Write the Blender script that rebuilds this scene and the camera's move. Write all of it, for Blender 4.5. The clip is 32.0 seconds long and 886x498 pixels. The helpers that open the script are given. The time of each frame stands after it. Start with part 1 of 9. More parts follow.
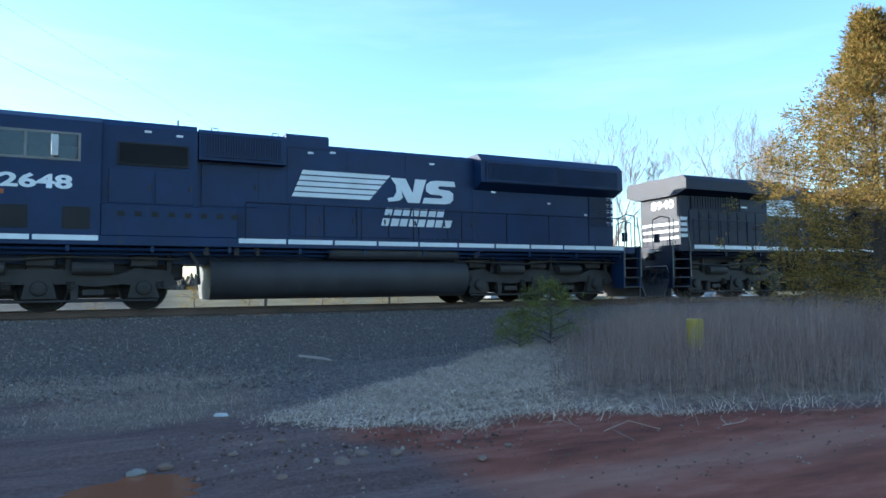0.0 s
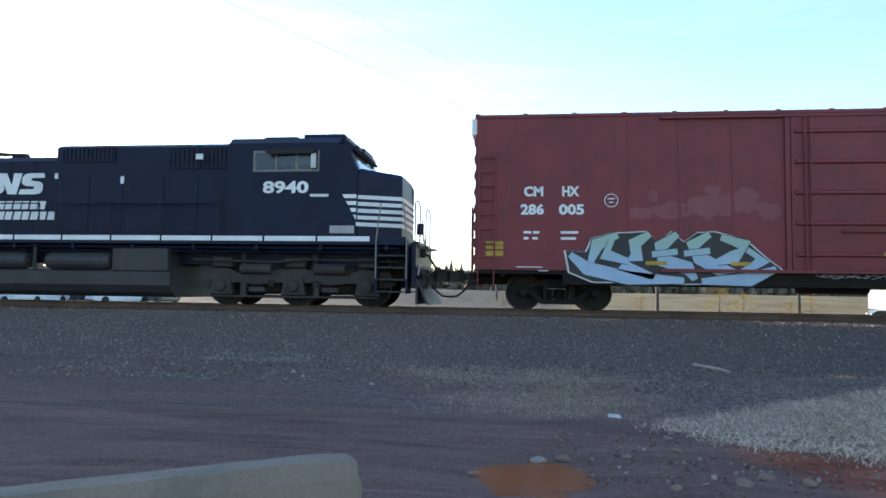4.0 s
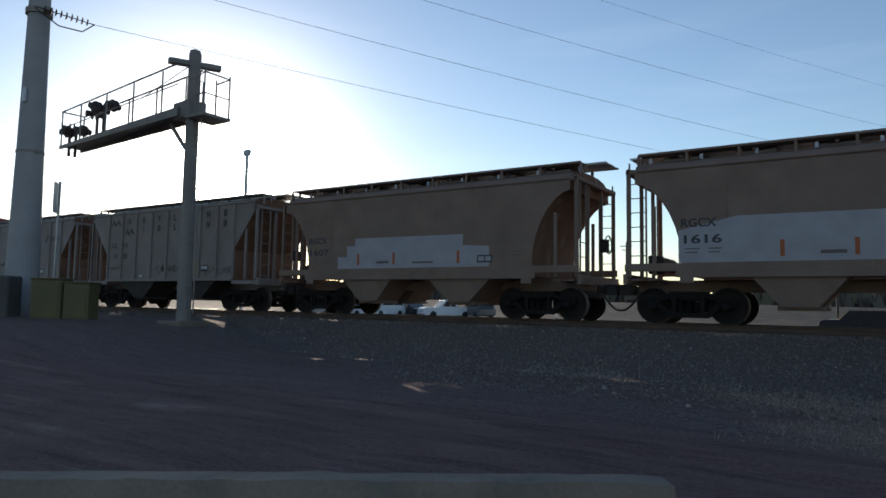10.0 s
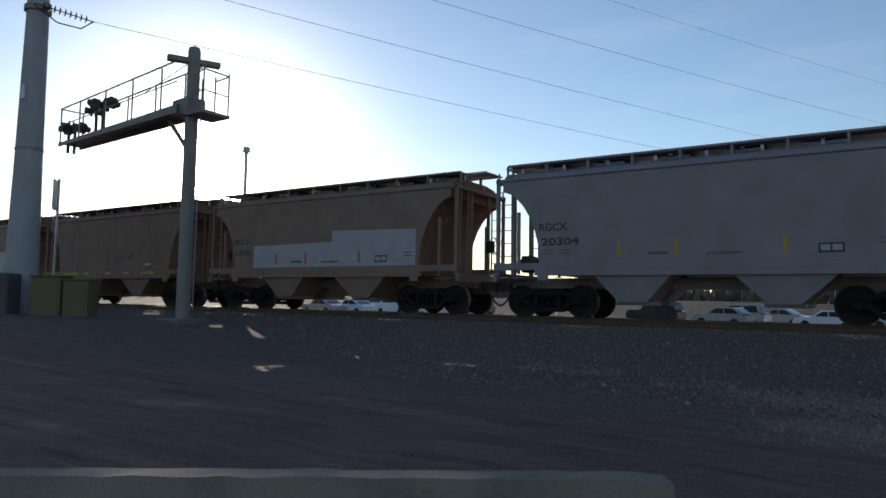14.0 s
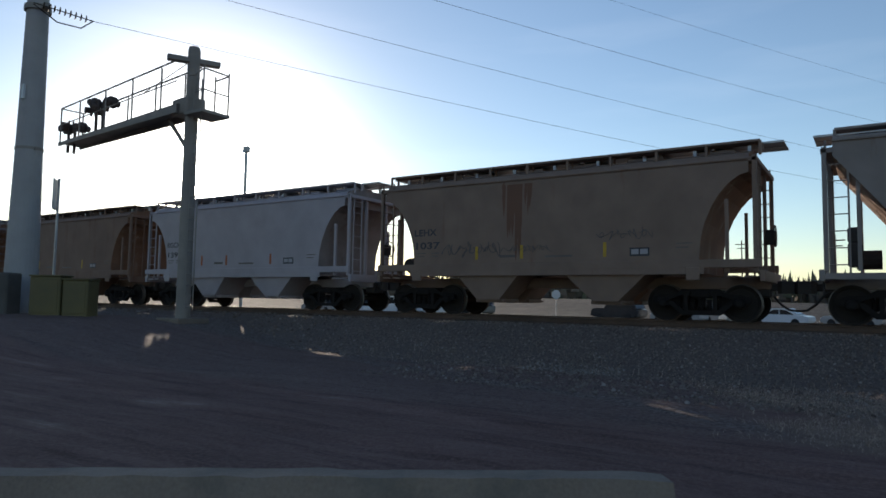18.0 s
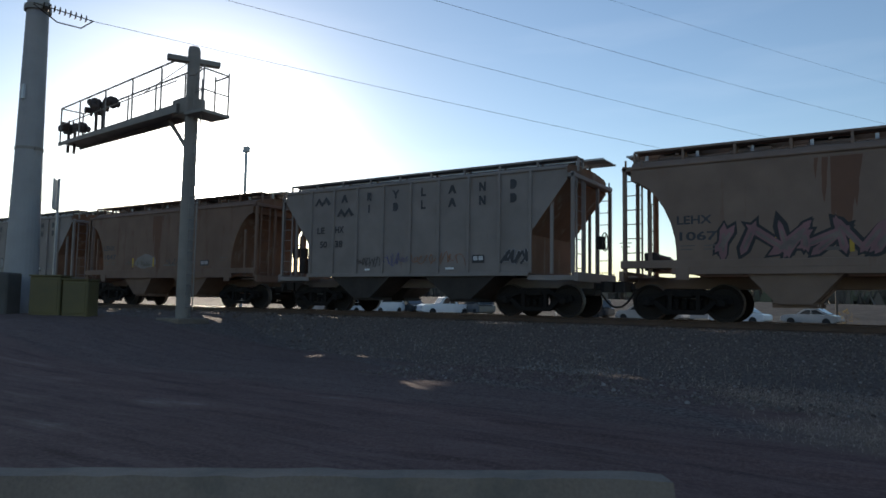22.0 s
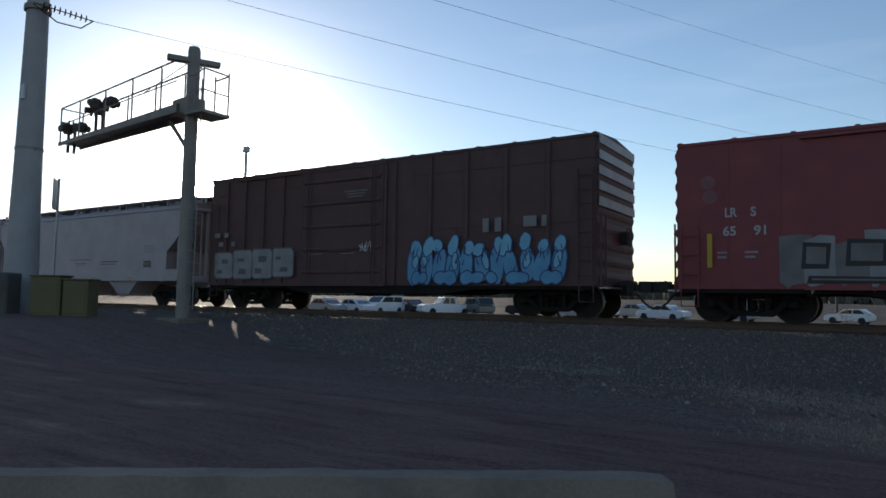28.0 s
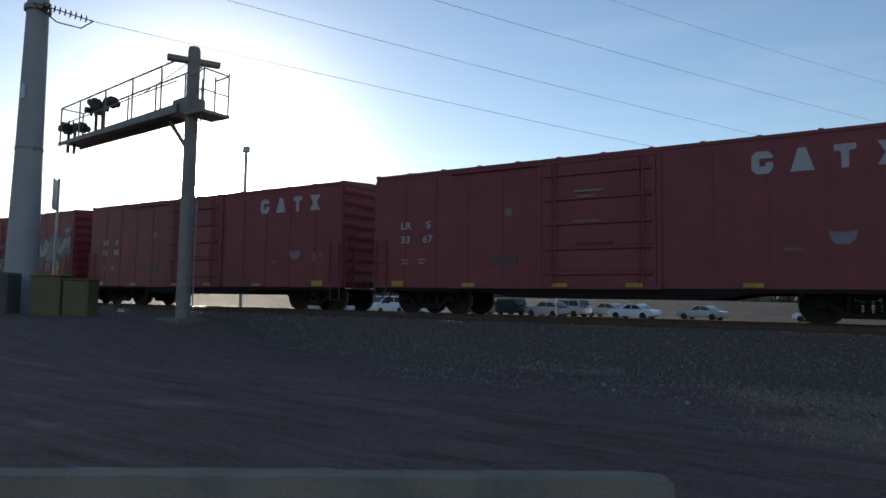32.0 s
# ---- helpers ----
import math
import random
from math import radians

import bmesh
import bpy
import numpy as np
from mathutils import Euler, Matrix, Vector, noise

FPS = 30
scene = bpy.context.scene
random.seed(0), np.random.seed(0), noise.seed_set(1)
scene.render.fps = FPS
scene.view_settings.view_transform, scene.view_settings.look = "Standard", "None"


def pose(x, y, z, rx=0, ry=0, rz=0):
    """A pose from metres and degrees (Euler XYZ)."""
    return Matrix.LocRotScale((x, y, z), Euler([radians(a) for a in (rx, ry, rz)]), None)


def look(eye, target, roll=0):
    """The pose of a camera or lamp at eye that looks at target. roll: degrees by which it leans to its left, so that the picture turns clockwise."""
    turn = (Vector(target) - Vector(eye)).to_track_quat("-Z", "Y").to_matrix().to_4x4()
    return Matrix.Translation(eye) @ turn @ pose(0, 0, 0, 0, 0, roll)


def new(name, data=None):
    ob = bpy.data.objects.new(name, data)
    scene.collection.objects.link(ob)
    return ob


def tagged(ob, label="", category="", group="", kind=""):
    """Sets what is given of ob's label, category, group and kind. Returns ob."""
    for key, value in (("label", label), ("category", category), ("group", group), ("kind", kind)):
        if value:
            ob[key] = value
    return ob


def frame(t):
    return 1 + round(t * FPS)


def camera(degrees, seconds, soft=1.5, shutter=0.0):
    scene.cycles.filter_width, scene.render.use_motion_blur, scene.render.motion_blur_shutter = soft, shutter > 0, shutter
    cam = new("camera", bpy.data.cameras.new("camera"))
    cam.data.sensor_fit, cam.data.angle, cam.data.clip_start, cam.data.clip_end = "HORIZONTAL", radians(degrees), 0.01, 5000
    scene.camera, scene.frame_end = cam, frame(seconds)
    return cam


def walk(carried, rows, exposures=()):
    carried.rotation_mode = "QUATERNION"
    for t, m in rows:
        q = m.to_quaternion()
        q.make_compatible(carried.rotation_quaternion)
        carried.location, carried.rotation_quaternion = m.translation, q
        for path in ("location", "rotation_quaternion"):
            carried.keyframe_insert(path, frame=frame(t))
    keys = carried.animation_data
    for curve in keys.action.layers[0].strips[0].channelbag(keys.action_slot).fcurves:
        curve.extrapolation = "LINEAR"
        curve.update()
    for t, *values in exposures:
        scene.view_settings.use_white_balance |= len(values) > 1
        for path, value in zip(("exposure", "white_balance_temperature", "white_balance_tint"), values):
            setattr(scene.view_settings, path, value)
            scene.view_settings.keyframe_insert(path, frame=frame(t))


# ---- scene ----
EYE = 0.448          # camera height over the rail head
TRACK_Y = 18.435     # centre line of the track
TURNS = [            # seconds, yaw, pitch, roll
    (0, -25.62, 3.35, 0.61),
    (0.5, -21.19, 3.31, 0.40),
    (1, -16.80, 3.30, 0.36),
    (1.5, -12.52, 3.25, 0.32),
    (2, -8.50, 3.12, -0.09),
    (2.5, -4.34, 2.98, -0.26),
    (3, -0.95, 2.87, -0.35),
    (3.5, 2.57, 3.43, -0.25),
    (4, 6.97, 3.63, -0.85),
    (4.5, 11.68, 3.82, -0.86),
    (6.5, 33.43, 4.32, -0.95),
    (7, 34.01, 4.54, -1.04),
    (7.5, 34.43, 4.60, -1.02),
    (8, 34.03, 4.66, -0.95),
    (8.5, 33.60, 4.66, -0.97),
    (9, 33.28, 4.65, -0.91),
    (9.5, 33.02, 4.63, -0.90),
    (10, 32.88, 4.57, -0.90),
    (11, 32.81, 4.47, -0.93),
    (12, 32.83, 4.40, -0.92),
    (19, 32.83, 4.31, -0.91),
    (32.0, 32.83, 4.31, -0.91),
]
cam = camera(67.08, 32.0, soft=1.6)
EXPOSURES = [(0, 1.88, 5500, 4), (1.0, 1.88, 6000, 8), (2.0, 1.86, 6150, 10), (3.0, 2.08, 6600, 14), (4.0, 2.05, 6550, 12), (4.5, 1.75, 6600, 12), (6.5, 0.36, 6500, 14), (32, 0.36, 6500, 14)]
walk(cam, [(t, pose(0, 0, EYE, 90 + p, r, y)) for t, y, p, r in TURNS], EXPOSURES)
# ---- world and sun ----
SUN_AZ, SUN_EL = 52.3, 9.95     # degrees left of the track's normal, above the horizon
world = bpy.data.worlds.new("sky")
scene.world = world
world.use_nodes = True
wn = world.node_tree.nodes
wn.clear()
sky = wn.new("ShaderNodeTexSky")
sky.sky_type = "NISHITA"
sky.sun_disc = False
sky.sun_elevation, sky.sun_rotation = radians(SUN_EL), radians(-SUN_AZ)
sky.dust_density, sky.air_density, sky.ozone_density = 0.2, 1.0, 2.1
back = wn.new("ShaderNodeBackground")
back.inputs["Strength"].default_value = 0.139
wout = wn.new("ShaderNodeOutputWorld")
wl = world.node_tree.links
toward = Vector((-math.sin(radians(SUN_AZ)) * math.cos(radians(SUN_EL)), math.cos(radians(SUN_AZ)) * math.cos(radians(SUN_EL)), math.sin(radians(SUN_EL))))
# bright haze round the sun's place in the sky
wtc, wdot = wn.new("ShaderNodeTexCoord"), wn.new("ShaderNodeVectorMath")
wdot.operation = "DOT_PRODUCT"
wdot.inputs[1].default_value = toward
wl.new(wtc.outputs["Generated"], wdot.inputs[0])
wmax = wn.new("ShaderNodeMath")
wmax.operation = "MAXIMUM"
wmax.inputs[1].default_value = 0.0
wl.new(wdot.outputs["Value"], wmax.inputs[0])
total = None
for power, gain in ((12000.0, 400.0), (900.0, 14.0), (90.0, 1.3)):
    wp, wg = wn.new("ShaderNodeMath"), wn.new("ShaderNodeMath")
    wp.operation, wg.operation = "POWER", "MULTIPLY"
    wp.inputs[1].default_value, wg.inputs[1].default_value = power, gain
    wl.new(wmax.outputs[0], wp.inputs[0])
    wl.new(wp.outputs[0], wg.inputs[0])
    if total is None:
        total = wg.outputs[0]
    else:
        wa = wn.new("ShaderNodeMath")
        wa.operation = "ADD"
        wl.new(total, wa.inputs[0])
        wl.new(wg.outputs[0], wa.inputs[1])
        total = wa.outputs[0]
# thin streaks of high cloud
wmap, wcl, wcr = wn.new("ShaderNodeMapping"), wn.new("ShaderNodeTexNoise"), wn.new("ShaderNodeMapRange")
wmap.inputs["Scale"].default_value = (2.2, 2.2, 17.0)
wmap.inputs["Rotation"].default_value = (radians(4), radians(-3), 0)
wcl.inputs["Scale"].default_value, wcl.inputs["Detail"].default_value, wcl.inputs["Roughness"].default_value = 1.3, 7, 0.55
wcr.inputs[1].default_value, wcr.inputs[2].default_value, wcr.inputs[3].default_value, wcr.inputs[4].default_value = 0.52, 0.80, 0.0, 0.04
wl.new(wtc.outputs["Generated"], wmap.inputs["Vector"])
wl.new(wmap.outputs[0], wcl.inputs["Vector"])
wl.new(wcl.outputs[0], wcr.inputs[0])
wsum = wn.new("ShaderNodeMath")
wsum.operation = "ADD"
wl.new(total, wsum.inputs[0])
wl.new(wcr.outputs[0], wsum.inputs[1])
total = wsum.outputs[0]
haze = wn.new("ShaderNodeBackground")
haze.inputs["Color"].default_value = (1.0, 0.93, 0.80, 1)
wl.new(total, haze.inputs["Strength"])
both = wn.new("ShaderNodeAddShader")
wl.new(sky.outputs[0], back.inputs["Color"])
wl.new(back.outputs[0], both.inputs[0])
wl.new(haze.outputs[0], both.inputs[1])
wl.new(both.outputs[0], wout.inputs["Surface"])
sun_data = bpy.data.lights.new("sun", "SUN")
sun_data.energy, sun_data.angle, sun_data.color = 3.5, radians(0.5), (1.0, 0.86, 0.68)
sun = new("sun", sun_data)
sun.matrix_basis = look(toward * 300, (0, 0, 0))
# ---- building helpers ----
def thing(name, label, category, group="", kind="", m=None):
    ob = tagged(new(name), label, category, group, kind)
    ob.empty_display_size = 0.3
    if m is not None:
        ob.matrix_basis = m
    return ob


def mesh(name, bm, material):
    me = bpy.data.meshes.new(name)
    bm.to_mesh(me)
    bm.free()
    if material:
        me.materials.append(material)
    return me


def place(name, me, parent=None, m=None, label="", material=None):
    ob = new(name, me)
    ob.parent = parent
    if m is not None:
        ob.matrix_basis = m
    if label:
        ob["label"] = label
    if material:
        ob.material_slots[0].link = "OBJECT"
        ob.material_slots[0].material = material
    return ob


def part(name, bm, material, parent, label="", m=None):
    return place(name, mesh(name, bm, material), parent, m, label)


MADE = {}


def shared(key, build, material):
    if key not in MADE:
        MADE[key] = mesh(key, build(), material)
    return MADE[key]


def box(bm, x0, x1, y0, y1, z0, z1, bevel=0.0, m=None):
    r = bmesh.ops.create_cube(bm, size=1, matrix=Matrix.Translation(((x0 + x1) / 2, (y0 + y1) / 2, (z0 + z1) / 2)) @ Matrix.Diagonal((abs(x1 - x0), abs(y1 - y0), abs(z1 - z0), 1)))
    vs = r["verts"]
    if m is not None:
        bmesh.ops.transform(bm, matrix=m, verts=vs)
    if bevel:
        es = {e for v in vs for e in v.link_edges}
        bmesh.ops.bevel(bm, geom=list(es), offset=bevel, segments=1, affect="EDGES", clamp_overlap=True)
    return bm


def tube(bm, a, b, r, seg=8, r2=None):
    a, b = Vector(a), Vector(b)
    d = b - a
    m = Matrix.Translation((a + b) / 2) @ d.to_track_quat("Z", "Y").to_matrix().to_4x4()
    bmesh.ops.create_cone(bm, cap_ends=True, segments=seg, radius1=r, radius2=r if r2 is None else r2, depth=d.length, matrix=m)
    return bm


def pipe(bm, pts, r, seg=6):
    """One bent round bar through the points."""
    pts = [Vector(p) for p in pts]
    ring0 = ring1 = None
    side = None
    for k, p in enumerate(pts):
        a, b = pts[max(0, k - 1)], pts[min(len(pts) - 1, k + 1)]
        d = (b - a).normalized()
        side = d.orthogonal().normalized() if side is None else (side - d * side.dot(d)).normalized()
        up = d.cross(side)
        ring1 = [bm.verts.new(p + (side * math.cos(2 * math.pi * q / seg) + up * math.sin(2 * math.pi * q / seg)) * r) for q in range(seg)]
        if ring0:
            for q in range(seg):
                bm.faces.new((ring0[q], ring0[(q + 1) % seg], ring1[(q + 1) % seg], ring1[q]))
        else:
            bm.faces.new(ring1[::-1])
        ring0 = ring1
    bm.faces.new(ring1)
    return bm


def prism(bm, outline, y0, y1, axis="y"):
    """Outline points (u, w) pulled from y0 to y1: u is x and w is z (axis y), or u is y and w is z (axis x)."""
    def at(u, w, k):
        return (u, k, w) if axis == "y" else (k, u, w) if axis == "x" else (u, w, k)
    a = [bm.verts.new(at(u, w, y0)) for u, w in outline]
    b = [bm.verts.new(at(u, w, y1)) for u, w in outline]
    n = len(outline)
    fs = [bm.faces.new(a), bm.faces.new(b[::-1])]
    for i in range(n):
        fs.append(bm.faces.new((a[i], b[i], b[(i + 1) % n], a[(i + 1) % n])))
    bmesh.ops.recalc_face_normals(bm, faces=fs)
    return bm


def lathe(bm, profile, axis="y", seg=24, at=(0, 0, 0)):
    """Profile of (along, radius) turned round an axis through at."""
    rings = []
    for u, r in profile:
        ring = []
        for k in range(seg):
            c, s_ = math.cos(2 * math.pi * k / seg) * r, math.sin(2 * math.pi * k / seg) * r
            p = (c, u, s_) if axis == "y" else (u, c, s_) if axis == "x" else (c, s_, u)
            ring.append(bm.verts.new(Vector(p) + Vector(at)))
        rings.append(ring)
    fs = []
    for p, q in zip(rings, rings[1:]):
        for k in range(seg):
            fs.append(bm.faces.new((p[k], p[(k + 1) % seg], q[(k + 1) % seg], q[k])))
    fs.append(bm.faces.new(rings[0][::-1]))
    fs.append(bm.faces.new(rings[-1]))
    bmesh.ops.recalc_face_normals(bm, faces=fs)
    return bm


def loft(bm, sections, cap=True):
    """Closed rings with the same number of points, joined in order."""
    rings = [[bm.verts.new(p) for p in sec] for sec in sections]
    n = len(rings[0])
    fs = []
    for p, q in zip(rings, rings[1:]):
        for k in range(n):
            fs.append(bm.faces.new((p[k], p[(k + 1) % n], q[(k + 1) % n], q[k])))
    if cap:
        fs += [bm.faces.new(rings[0][::-1]), bm.faces.new(rings[-1])]
    bmesh.ops.recalc_face_normals(bm, faces=fs)
    return bm


def BM():
    return bmesh.new()
# ---- materials ----
def material(name, color, dark=None, rough=0.6, metal=0.0, scale=6.0, fine=60.0, bump=0.15, streak=0.0, rust=None, rust_at=0.62, spec=0.4, depth=0.02):
    """Two scales of colour variation, optional vertical streaks and patches of rust or dirt."""
    m = bpy.data.materials.new(name)
    m.use_nodes = True
    n, l = m.node_tree.nodes, m.node_tree.links
    b = n["Principled BSDF"]
    b.inputs["Roughness"].default_value, b.inputs["Metallic"].default_value = rough, metal
    b.inputs["Specular IOR Level"].default_value = spec
    tc = n.new("ShaderNodeTexCoord")
    big, small = n.new("ShaderNodeTexNoise"), n.new("ShaderNodeTexNoise")
    big.inputs["Scale"].default_value, big.inputs["Detail"].default_value = scale * 0.25, 6
    small.inputs["Scale"].default_value, small.inputs["Detail"].default_value = fine, 4
    for t in (big, small):
        l.new(tc.outputs["Object"], t.inputs["Vector"])
    mix = n.new("ShaderNodeMix")
    mix.data_type = "RGBA"
    dark = dark or tuple(c * 0.72 for c in color)
    mix.inputs[6].default_value, mix.inputs[7].default_value = (*dark, 1), (*color, 1)
    add = n.new("ShaderNodeMath")
    add.operation = "MULTIPLY_ADD"
    add.inputs[1].default_value, add.inputs[2].default_value = 0.45, 0.0
    l.new(small.outputs["Fac"], add.inputs[0])
    sm = n.new("ShaderNodeMath")
    sm.operation = "ADD"
    l.new(big.outputs["Fac"], sm.inputs[0])
    l.new(add.outputs[0], sm.inputs[1])
    ramp = n.new("ShaderNodeMapRange")
    ramp.inputs[1].default_value, ramp.inputs[2].default_value = 0.45, 0.98
    l.new(sm.outputs[0], ramp.inputs[0])
    l.new(ramp.outputs[0], mix.inputs[0])
    out = mix.outputs[2]
    if rust:
        mp = n.new("ShaderNodeMapping")
        mp.inputs["Scale"].default_value = (1.6, 1.6, 0.25) if streak else (1, 1, 1)
        l.new(tc.outputs["Object"], mp.inputs["Vector"])
        rn = n.new("ShaderNodeTexNoise")
        rn.inputs["Scale"].default_value, rn.inputs["Detail"].default_value, rn.inputs["Roughness"].default_value = scale * 0.3, 8, 0.65
        l.new(mp.outputs[0], rn.inputs["Vector"])
        rr = n.new("ShaderNodeMapRange")
        rr.inputs[1].default_value, rr.inputs[2].default_value = rust_at, rust_at + 0.14
        l.new(rn.outputs["Fac"], rr.inputs[0])
        mx = n.new("ShaderNodeMix")
        mx.data_type = "RGBA"
        mx.inputs[7].default_value = (*rust, 1)
        l.new(rr.outputs[0], mx.inputs[0])
        l.new(out, mx.inputs[6])
        out = mx.outputs[2]
    l.new(out, b.inputs["Base Color"])
    if bump:
        bp = n.new("ShaderNodeBump")
        bp.inputs["Strength"].default_value, bp.inputs["Distance"].default_value = bump, depth
        l.new(sm.outputs[0], bp.inputs["Height"])
        l.new(bp.outputs[0], b.inputs["Normal"])
    return m


# same black paint twice; the first has the sky's blue sheen in its colour
M_LOCO_SHEEN = material("loco_paint_sky_sheen", (0.013, 0.031, 0.088), (0.010, 0.021, 0.056), rough=0.45, bump=0.02, rust=(0.032, 0.034, 0.042), rust_at=0.62, streak=1, spec=0.20)
M_LOCO2 = material("loco_black_paint", (0.009, 0.014, 0.038), (0.006, 0.009, 0.023), rough=0.45, bump=0.02, rust=(0.022, 0.023, 0.028), rust_at=0.62, streak=1, spec=0.15)
M_WHITE = material("white_lettering", (0.72, 0.74, 0.76), (0.55, 0.57, 0.58), rough=0.55, bump=0.0)
M_GEAR = material("running_gear", (0.045, 0.038, 0.036), (0.022, 0.019, 0.018), rough=0.75, scale=10, bump=0.25)
M_TRUCK = material("oily_truck_steel", (0.020, 0.017, 0.016), (0.010, 0.009, 0.009), rough=0.85, scale=10, bump=0.2, spec=0.15)
M_TANK = material("tank_black", (0.040, 0.038, 0.044), (0.022, 0.021, 0.025), rough=0.6, bump=0.05, rust=(0.07, 0.055, 0.045), streak=1)
M_WHEEL = material("wheel_steel", (0.026, 0.021, 0.019), (0.014, 0.012, 0.011), rough=0.75, bump=0.05, spec=0.2)
M_TREAD = material("wheel_tread", (0.20, 0.185, 0.17), (0.12, 0.11, 0.10), rough=0.5, metal=0.8, bump=0.0)
M_BOX = material("boxcar_red", (0.19, 0.028, 0.035), (0.125, 0.022, 0.028), rough=0.6, bump=0.04, rust=(0.07, 0.03, 0.026), rust_at=0.6, streak=1)
M_BROWN = material("boxcar_brown", (0.095, 0.048, 0.047), (0.066, 0.035, 0.036), rough=0.65, bump=0.04, rust=(0.050, 0.029, 0.029), rust_at=0.58, streak=1)
M_GREY = material("hopper_grey", (0.238, 0.208, 0.198), (0.172, 0.149, 0.140), rough=0.65, bump=0.04, rust=(0.16, 0.10, 0.07), rust_at=0.64, streak=1)
M_TAN = material("hopper_tan", (0.215, 0.150, 0.118), (0.158, 0.108, 0.084), rough=0.7, bump=0.05, rust=(0.16, 0.09, 0.06), rust_at=0.62, streak=1)
M_LIGHT = material("hopper_white", (0.345, 0.318, 0.350), (0.275, 0.252, 0.275), rough=0.55, bump=0.03, rust=(0.24, 0.20, 0.17), rust_at=0.68, streak=1)
M_RAIL = material("rail_steel", (0.12, 0.075, 0.055), (0.06, 0.04, 0.03), rough=0.7, metal=0.2, bump=0.1)
M_TIE = material("tie_wood", (0.09, 0.075, 0.065), (0.04, 0.033, 0.03), rough=0.85, bump=0.4)
M_STONE = material("ballast_stone", (0.26, 0.26, 0.28), (0.10, 0.10, 0.11), rough=0.85, scale=30, bump=0.3)
M_CONC = material("concrete", (0.225, 0.185, 0.15), (0.125, 0.10, 0.082), rough=0.9, scale=5, fine=70, bump=0.5, rust=(0.11, 0.10, 0.085), rust_at=0.52)
M_STEEL = material("galvanised_steel", (0.42, 0.43, 0.44), (0.30, 0.31, 0.33), rough=0.45, metal=0.7, bump=0.03)
M_WIRE = material("wire", (0.05, 0.05, 0.055), rough=0.5, bump=0.0)
M_SIG = material("signal_grey", (0.24, 0.22, 0.20), (0.16, 0.15, 0.14), rough=0.7, bump=0.02)
# ---- lettering and marks ----
def glyphs(text, size, spacing=1.0, bold=0.0):
    cu = bpy.data.curves.new("writing", "FONT")
    cu.body, cu.size, cu.space_character, cu.extrude = text, size, spacing, 0.0
    cu.align_x = "LEFT"
    cu.offset = bold
    cu.resolution_u = 3
    ob = bpy.data.objects.new("writing", cu)
    scene.collection.objects.link(ob)
    me = bpy.data.meshes.new_from_object(ob.evaluated_get(bpy.context.evaluated_depsgraph_get()))
    bpy.data.objects.remove(ob)
    bpy.data.curves.remove(cu)
    return me


def letters(parent, text, x, z, size, mat, y=-1.61, width=None, name="lettering", bold=0.0, lean=0.0):
    """Writing on the near side: x of its left edge, z of its foot, capital height size; width fits the length."""
    me = glyphs(text, size / 0.73, 1.0, bold or size * 0.035)
    xs = [v.co.x for v in me.vertices]
    wide = max(xs) - min(xs)
    k = width / wide if width else 1.0
    bm = BM()
    bm.from_mesh(me)
    bpy.data.meshes.remove(me)
    x0 = min(xs)
    for v in bm.verts:
        v.co = Vector(((v.co.x - x0) * k + lean * v.co.y, 0.0, v.co.y))
    return part(name, bm, mat, parent, "", pose(x, y, z))


def bars(parent, rows, mat, y=-1.61, name="stencil_bar"):
    """Small illegible stencils as plain bars: x0, x1, z0, z1."""
    for x0, x1, z0, z1 in rows:
        part(name, box(BM(), x0, x1, y - 0.004, y + 0.004, z0, z1), mat, parent)


def plate(parent, outline, mat, y=-1.61, name="painted_panel", thick=0.003):
    return part(name, prism(BM(), outline, y - thick, y), mat, parent)


def blob(cx, cz, rx, rz, n=14, seed=0, rough=0.25):
    rnd = random.Random(seed)
    return [(cx + rx * math.cos(2 * math.pi * k / n) * (1 + rnd.uniform(-rough, rough)), cz + rz * math.sin(2 * math.pi * k / n) * (1 + rnd.uniform(-rough, rough))) for k in range(n)]


def paint_mat(name, c, c2=None):
    return material(name, c, c2 or tuple(v * 0.6 for v in c), rough=0.5, scale=8, bump=0.0)


P_BLUE = paint_mat("spray_blue", (0.16, 0.42, 0.66), (0.09, 0.26, 0.50))
P_FADED = paint_mat("faded_spray_white", (0.24, 0.245, 0.26), (0.155, 0.158, 0.168))
P_SKY = paint_mat("spray_pale_blue", (0.42, 0.55, 0.66), (0.28, 0.42, 0.56))
P_BLACK = paint_mat("spray_black", (0.02, 0.02, 0.025))
P_WHITE = paint_mat("spray_white", (0.58, 0.58, 0.60), (0.36, 0.37, 0.40))
P_PINK = paint_mat("spray_pink", (0.25, 0.12, 0.135), (0.14, 0.075, 0.08))
P_BRONZE = paint_mat("spray_bronze", (0.22, 0.17, 0.15), (0.08, 0.06, 0.06))
P_GREEN = paint_mat("spray_mint", (0.36, 0.48, 0.44), (0.20, 0.33, 0.36))
P_YELLOW = paint_mat("reflector_yellow", (0.46, 0.29, 0.03))
P_PATCH = paint_mat("patch_white", (0.34, 0.33, 0.36), (0.265, 0.258, 0.28))
P_DARK = paint_mat("stencil_dark", (0.045, 0.045, 0.055))
P_ORANGE = paint_mat("sill_orange", (0.40, 0.10, 0.03))


